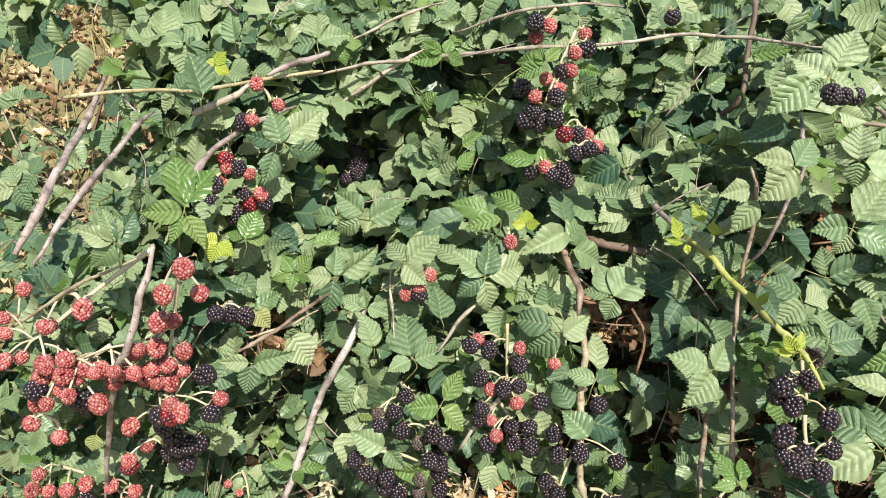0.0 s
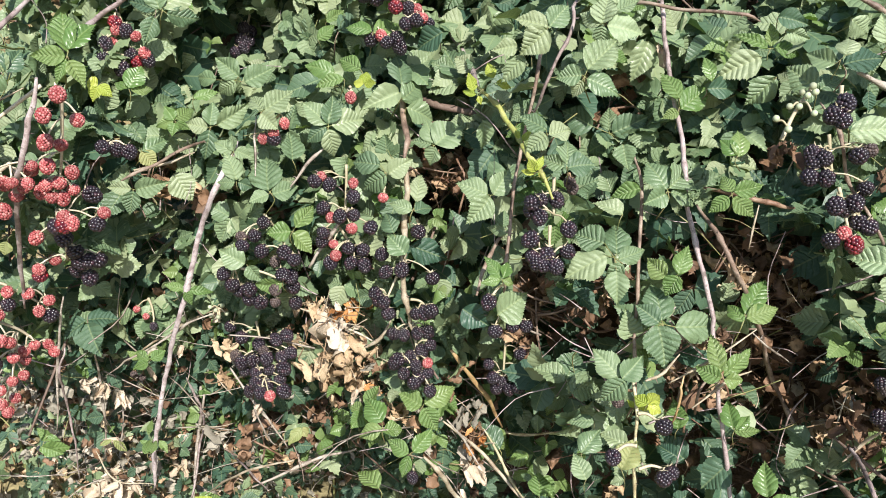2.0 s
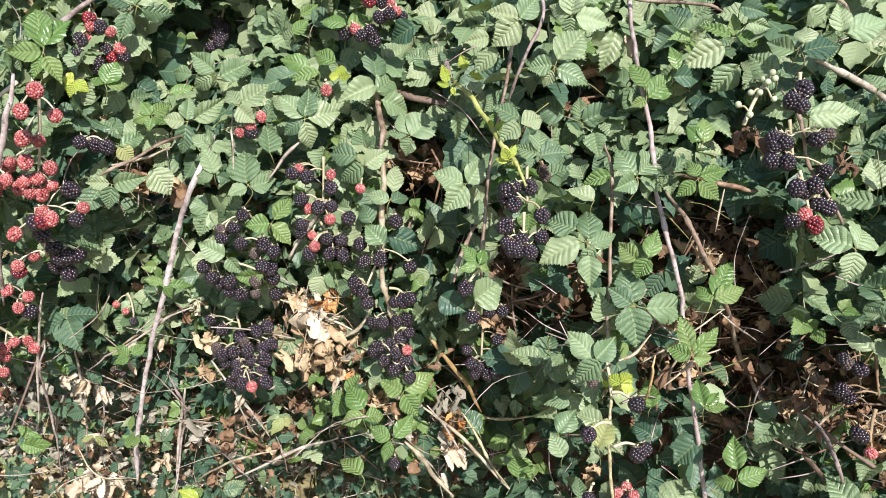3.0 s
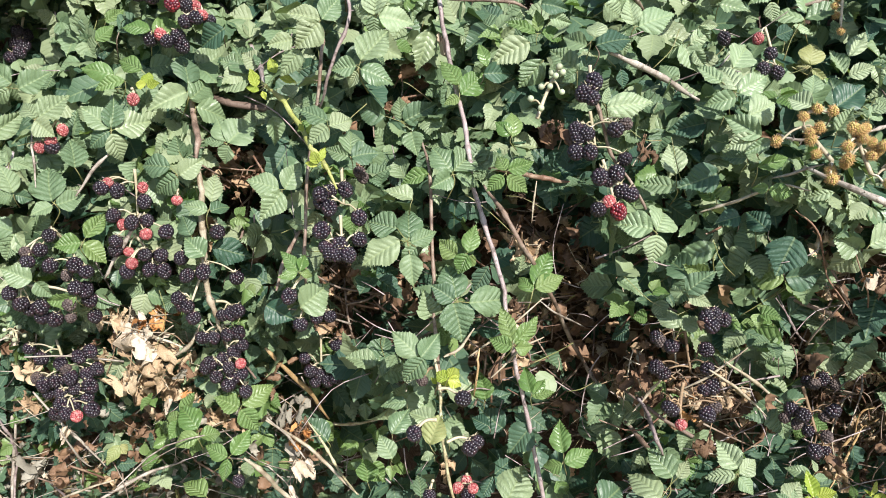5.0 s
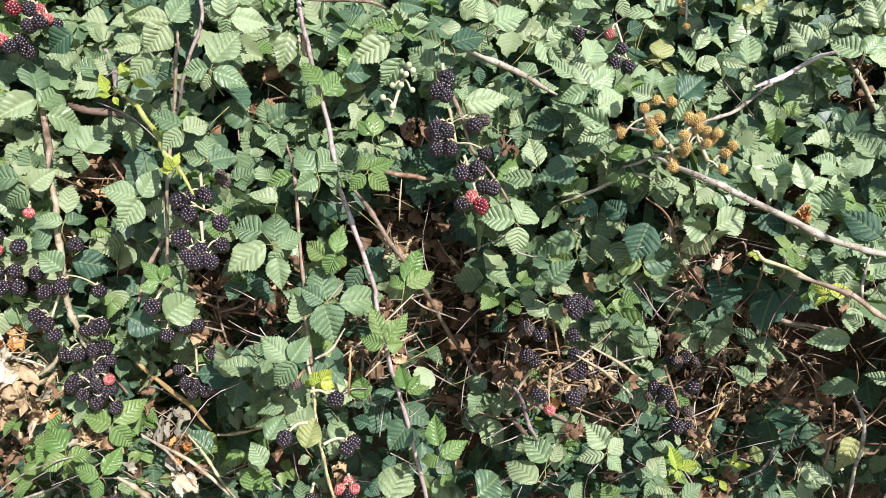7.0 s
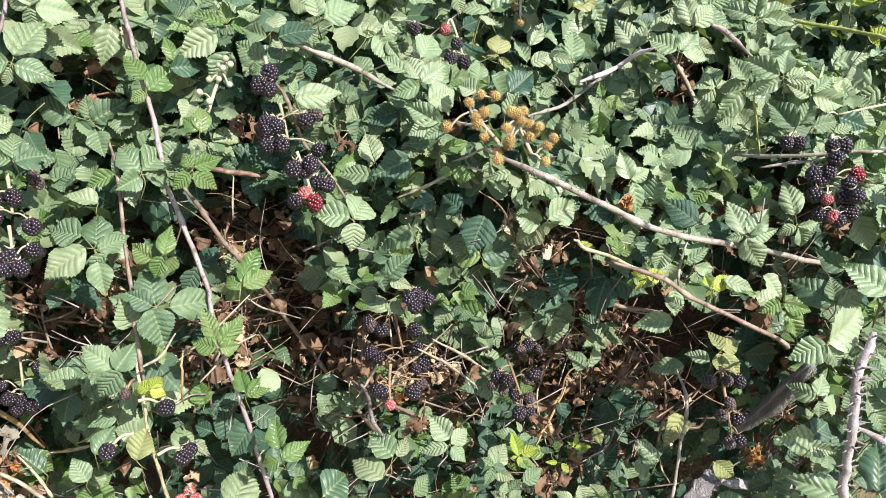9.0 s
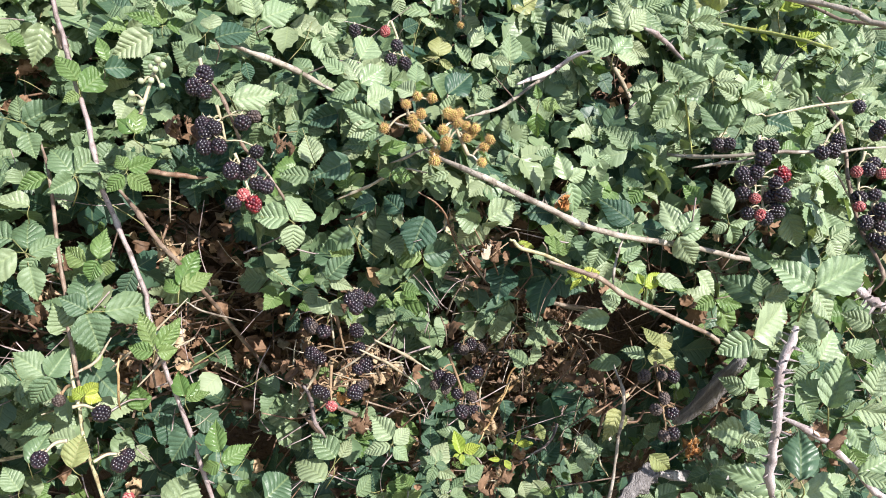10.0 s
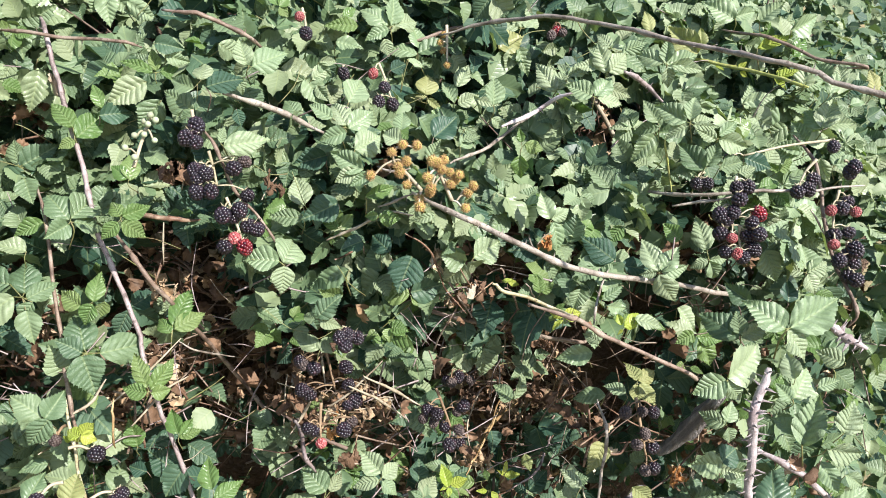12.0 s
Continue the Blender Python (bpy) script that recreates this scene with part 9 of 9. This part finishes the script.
# shoulder leaves lightened by colour, as if the sun struck them more squarely
foliage("bramble_foliage", "five-fingered leaves on the hedge's shoulder, sunlight put into their pale colour", "sun_pale", 330, (1.05, 1.95, 0.98, 1.5), (-0.012, 0.05), (0.03, 0.05), 35, 5, FRONT_SHAPES)
# inner and low foliage takes the dark tone, which colours in its shade
foliage("bramble_foliage", "bramble foliage below the hedge's shoulder, shade put into its colour", "dark", 1500, (-0.5, 2.4, 1.0, 1.6), (0.05, 0.34), (0.04, 0.06), 16, 3, DIM_SHAPES)
foliage("bramble_foliage", "sunlit low bramble foliage near the ground", "green", 150, (0.1, 2.1, 0.05, 0.68), (0.015, 0.16), (0.035, 0.055), 13)
foliage("bramble_foliage", "small leaves low at the hedge's foot, coloured dark for the shade there", "dark", 900, (-0.75, 0.2, 0.15, 0.85), (0.01, 0.22), (0.018, 0.034), 18, 3, DIM_SHAPES)
foliage("bramble_foliage", "small fresh leaves low at the hedge's foot", "green", 120, (-0.7, 0.2, 0.2, 0.85), (0.01, 0.16), (0.018, 0.034), 19, 3, DIM_SHAPES)
foliage("bramble_foliage", "bramble leaves at the back of the hedge, coloured dark for shade", "dark", 900, (-0.5, 1.9, 0.4, 1.3), (0.24, 0.40), (0.035, 0.055), 17, 3, FAR_SHAPES)
foliage("bramble_foliage", "bramble foliage inside the hedge, shade put into its dark green", "dark", 1500, (-0.8, 2.2, 0.45, 1.5), (0.05, 0.34), (0.04, 0.065), 2, 3, DIM_SHAPES)
foliage("bramble_foliage", "low bramble foliage under the hedge, coloured dark for shade", "dark", 500, (0.1, 2.3, 0.0, 0.6), (0.04, 0.34), (0.03, 0.055), 14, 3, FAR_SHAPES)
foliage("bramble_foliage", "small light-green bramble leaves scattered through the hedge", "bright", 560, (-0.7, 2.0, 0.45, 1.5), (0.004, 0.08), (0.018, 0.036), 3, 3, FRONT_SHAPES)
foliage("bramble_foliage", "bramble foliage over the hedge's sloping top", "green", 1700, (-1.0, 3.2, 1.15, 1.75), (0.0, 0.22), (0.04, 0.065), 4, 3, DIM_SHAPES)
foliage("bramble_foliage", "bramble foliage under the hedge's sloping top, coloured dark for shade", "dark", 1000, (-1.0, 3.2, 1.1, 1.75), (0.05, 0.3), (0.04, 0.06), 5, 3, FAR_SHAPES)
foliage("bramble_foliage", "scattered leaves in the hollow low in the hedge", "green", 34, (0.75, 1.4, 0.48, 0.86), (-0.12, 0.06), (0.030, 0.046), 26, 3, FRONT_SHAPES)
foliage("bramble_foliage", "small sunlit leaves beside the weathered wood low in the hedge", "green", 46, (1.08, 1.42, 0.48, 0.80), (-0.14, 0.03), (0.024, 0.040), 57, 3, FRONT_SHAPES)
foliage("bramble_foliage", "scattered leaves in the hollow low in the hedge, coloured dark for shade", "dark", 36, (0.75, 1.4, 0.48, 0.9), (-0.08, 0.08), (0.034, 0.052), 27)


def twigs(name, label, bark, count, region, depth, length, radius, seed):
    """A tangle of bare twigs in one mesh."""
    r = random.Random(seed)
    pieces = []
    for _ in range(count):
        x, z = r.uniform(region[0], region[1]), r.uniform(region[2], region[3])
        p = Vector((x, leaf_wall(x, z) + r.uniform(*depth), z))
        d = Vector((r.gauss(0, 1), r.gauss(0, 0.35), r.gauss(0.2, 0.8))).normalized()
        a = r.uniform(*length)
        line = smooth_line([p, p + d * a * 0.5 + Vector([r.uniform(-0.1, 0.1) * a for _ in range(3)]), p + d * a + Vector([r.uniform(-0.15, 0.15) * a for _ in range(3)])], 3)
        w = r.uniform(*radius)
        pieces.append(tube(line, [w * (1 - 0.5 * i / len(line)) for i in range(len(line))], 4))
    return tagged(new(name, mesh_of(name, *joined(pieces), BARK[bark])), label, "twigs", "", "stuff")


twigs("twig_tangle", "tangle of dead brown twigs inside the hedge", "dark", 420, (-0.7, 2.0, 0.3, 1.25), (0.12, 0.40), (0.08, 0.3), (0.0012, 0.0035), 6)
twigs("twig_tangle", "tangle of pale dry twigs inside the hedge", "grey", 170, (-0.7, 2.0, 0.35, 1.2), (0.06, 0.34), (0.05, 0.22), (0.0008, 0.0018), 7)
twigs("twig_tangle", "thin bare stems low in the hedge", "grey", 210, (-0.7, 0.3, 0.2, 0.8), (-0.01, 0.16), (0.05, 0.2), (0.0007, 0.0018), 25)
twigs("leaf_stalks", "thin pale-green leaf stalks and side shoots among the leaves", "green", 260, (-0.6, 2.0, 0.55, 1.4), (-0.004, 0.05), (0.025, 0.09), (0.0006, 0.0011), 36)
twigs("leaf_stalks", "thin mauve side shoots among the leaves", "mauve", 130, (-0.6, 2.0, 0.55, 1.4), (-0.002, 0.05), (0.04, 0.13), (0.0007, 0.0015), 37)
twigs("twig_tangle", "fine tangle of bare brown twigs in the low hollow", "brown", 120, (0.85, 1.42, 0.5, 0.95), (-0.05, 0.09), (0.02, 0.08), (0.0006, 0.0014), 33)
twigs("twig_tangle", "fine pale broken twigs in the low hollow", "pale", 30, (0.55, 1.42, 0.5, 0.95), (-0.04, 0.09), (0.02, 0.06), (0.0005, 0.0011), 34)
twigs("twig_tangle", "pale dead twigs across the dark openings", "mauve", 110, (0.30, 1.0, 0.45, 0.92), (-0.01, 0.08), (0.03, 0.11), (0.0007, 0.0016), 54)
twigs("twig_tangle", "tangle of reddish dry twigs in the hollows", "red", 150, (0.5, 1.6, 0.5, 1.05), (0.08, 0.34), (0.05, 0.2), (0.0009, 0.002), 8)


def litter(name, label, tone, count, region, depth, sizes, seed):
    """Dry leaves caught in the thicket, in one mesh."""
    r = random.Random(seed)
    vs, fs, n = [], [], 0
    for _ in range(count):
        x, z = r.uniform(region[0], region[1]), r.uniform(region[2], region[3])
        y = leaf_wall(x, z) + r.uniform(*depth)
        s = r.uniform(*sizes)
        a = np.array(pose(x, y, z, r.uniform(0, 360), r.uniform(0, 360), r.uniform(0, 360)) @ Matrix.Diagonal((s, s, s, 1)))
        v, f = DRY_SHAPES[r.randrange(len(DRY_SHAPES))]
        vs.append(v @ a[:3, :3].T + a[:3, 3])
        fs += [tuple(i + n for i in q) for q in f]
        n += len(v)
    return tagged(new(name, mesh_of(name, np.concatenate(vs), fs, DRY[tone])), label, "dry leaves", "", "stuff")


litter("dry_leaf_litter", "brown dry leaves caught deep in the hedge", "brown", 600, (-0.3, 1.9, 0.4, 1.1), (0.06, 0.36), (0.025, 0.05), 9)
litter("dry_leaf_litter", "grey withered leaves hanging low in the hedge", "grey", 520, (-0.75, 0.2, 0.15, 0.74), (0.0, 0.16), (0.014, 0.034), 23)
litter("dry_leaf_litter", "bleached dry leaves at the hedge's foot", "white", 24, (-0.7, 0.1, 0.12, 0.5), (-0.01, 0.12), (0.014, 0.032), 24)
litter("dry_leaf_litter", "tan dry leaves and bits low at the hedge's foot", "tan", 90, (-0.9, -0.2, 0.1, 0.5), (-0.02, 0.14), (0.012, 0.034), 41)
litter("dry_leaf_litter", "brown shrivelled leaves low at the hedge's foot", "brown", 420, (-0.7, 0.3, 0.2, 0.8), (0.0, 0.14), (0.014, 0.034), 42)
litter("dry_leaf_litter", "curled dry leaves in the hollow low in the hedge", "brown", 110, (0.7, 1.4, 0.45, 0.95), (-0.08, 0.06), (0.012, 0.032), 28)
litter("dry_leaf_litter", "tan dry leaves caught in the hedge", "tan", 160, (-0.4, 1.7, 0.4, 1.0), (0.05, 0.3), (0.02, 0.04), 10)


def bay_fill(label, bark, tone, leaves, seed):
    """Bare twigs and dry leaves that show in the openings."""
    r = random.Random(seed)
    sticks, vs, fs, n = [], [], [], 0
    for h, w in HOLLOWS:
        for _ in range(5):
            p = h + Vector((r.uniform(-1, 1) * w, r.uniform(0.0, 0.16), r.uniform(-1, 1) * w))
            d = Vector((r.gauss(0, 1), r.gauss(0, 0.3), r.gauss(0.1, 0.8))).normalized() * r.uniform(0.015, 0.055)
            bend = Vector([r.uniform(-0.012, 0.012) for _ in range(3)])
            sticks.append(tube(smooth_line([p - d, p + bend, p + d], 3), [r.uniform(0.0006, 0.0020)] * 7, 4))
        for _ in range(leaves):
            p = h + Vector((r.uniform(-1, 1) * w, r.uniform(0.01, 0.18), r.uniform(-1, 1) * w))
            s = r.uniform(0.018, 0.038)
            a = np.array(pose(*p, r.uniform(0, 360), r.uniform(0, 360), r.uniform(0, 360)) @ Matrix.Diagonal((s, s, s, 1)))
            v, f = DRY_SHAPES[r.randrange(len(DRY_SHAPES))]
            vs.append(v @ a[:3, :3].T + a[:3, 3])
            fs += [tuple(i + n for i in q) for q in f]
            n += len(v)
    tagged(new("twig_tangle", mesh_of("twig_tangle", *joined(sticks), BARK[bark])), "bare dead twigs " + label, "twigs", "", "stuff")
    tagged(new("dry_leaf_litter", mesh_of("dry_leaf_litter", np.concatenate(vs), fs, DRY[tone])), "withered curled leaves " + label, "dry leaves", "", "stuff")


bay_fill("in the openings of the hedge", "brown", "brown", 13, 21)
bay_fill("deep in the openings of the hedge", "red", "tan", 5, 22)


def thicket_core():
    """An added lumpy sheet that follows the hedge's face, dark for the shade behind."""
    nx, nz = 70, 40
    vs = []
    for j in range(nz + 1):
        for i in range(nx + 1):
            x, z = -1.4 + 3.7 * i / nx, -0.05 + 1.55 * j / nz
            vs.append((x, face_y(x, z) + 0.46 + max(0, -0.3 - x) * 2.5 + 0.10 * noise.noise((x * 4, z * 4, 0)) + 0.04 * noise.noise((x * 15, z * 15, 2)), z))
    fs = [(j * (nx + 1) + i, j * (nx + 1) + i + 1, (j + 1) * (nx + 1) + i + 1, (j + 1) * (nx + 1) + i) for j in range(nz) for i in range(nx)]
    ob = new("earth_bank", mesh_of("earth_bank", vs, fs, BACKING))
    return tagged(ob, "dark brown sheet added behind the brambles for the shade in the gaps", "bank", "", "structure")


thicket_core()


def grass(name, label, count, region, heights, seed):
    """Dry grass blades in one mesh."""
    r = random.Random(seed)
    vs, fs = [], []
    for _ in range(count):
        x, y = r.uniform(region[0], region[1]), r.uniform(region[2], region[3])
        h, w, a = r.uniform(*heights), r.uniform(0.0015, 0.004), r.uniform(0, 6.283)
        lean = Vector((r.gauss(0, 0.4), r.gauss(0, 0.4), 1)) * h
        p, side, n = Vector((x, y, ground_z(x, y))), Vector((math.cos(a), math.sin(a), 0)) * w, len(vs)
        mid = p + lean * 0.55 + Vector((0, 0, h * 0.12))
        vs += [tuple(q) for q in (p - side, p + side, mid + side * 0.8, mid - side * 0.8, p + lean)]
        fs += [(n, n + 1, n + 2, n + 3), (n + 3, n + 2, n + 4)]
    return tagged(new(name, mesh_of(name, vs, fs, STRAW)), label, "grass", "", "stuff")


def bank_foliage(count, region, seed):
    """Low weeds and bramble shoots on the bank behind, in one mesh."""
    r = random.Random(seed)
    vs, us, fs, n = [], [], [], 0
    for _ in range(count):
        x, y = r.uniform(region[0], region[1]), r.uniform(region[2], region[3])
        if noise.noise((x * 1.6, y * 1.6, 7)) < -0.08:
            continue
        base = pose(x, y, ground_z(x, y) + r.uniform(0.01, 0.3) * (0.5 + noise.noise((x * 2, y * 2, 1)))) @ leaf_axes(r.uniform(0, 360), r.gauss(0, 40), r.gauss(45, 22), 0)
        size = r.uniform(0.035, 0.06)
        for fan in (0, 80, -80):
            v, f, u = FAR_SHAPES[r.randrange(6)]
            a = np.array(base @ pose(0, 0, 0, r.uniform(-20, 15), r.uniform(-20, 20), fan) @ Matrix.Diagonal((size, size, size, 1)))
            vs.append(v @ a[:3, :3].T + a[:3, 3])
            us.append(u)
            fs += [tuple(i + n for i in q) for q in f]
            n += len(v)
    return tagged(new("bank_foliage", mesh_of("bank_foliage", np.concatenate(vs), fs, LEAF["green"], np.concatenate(us))), "low green weeds and bramble shoots on the dry bank", "foliage", "", "stuff")


def bank_litter(label, tone, count, region, seed):
    """Fallen leaves lying over the bank behind, in one mesh."""
    r = random.Random(seed)
    vs, fs, n = [], [], 0
    for _ in range(count):
        x, y = r.uniform(region[0], region[1]), r.uniform(region[2], region[3])
        size = r.uniform(0.03, 0.07)
        v, f = DRY_SHAPES[r.randrange(len(DRY_SHAPES))][:2]
        a = np.array(pose(x, y, ground_z(x, y) + r.uniform(0.005, 0.05), r.uniform(-10, 70), r.uniform(-30, 30), r.uniform(0, 360)) @ Matrix.Diagonal((size, size, size, 1)))
        vs.append(np.array(v) @ a[:3, :3].T + a[:3, 3])
        fs += [tuple(i + n for i in q) for q in f]
        n += len(v)
    return tagged(new("leaf_litter", mesh_of("leaf_litter", np.concatenate(vs), fs, DRY[tone])), label, "dry leaves", "", "stuff")


bank_litter("tan fallen leaves over the dry bank", "tan", 2600, (-2.8, -0.3, 1.3, 3.8), 51)
bank_litter("brown fallen leaves over the dry bank", "brown", 1300, (-2.8, -0.3, 1.3, 3.8), 52)
bank_litter("bleached fallen leaves over the dry bank", "white", 500, (-2.8, -0.3, 1.3, 3.8), 53)
bank_foliage(2600, (-2.6, 0.4, 1.1, 3.6), 31)
grass("dry_grass", "dry straw-coloured grass beside and behind the brambles", 5000, (-2.6, 0.2, 0.9, 3.6), (0.04, 0.14), 12)
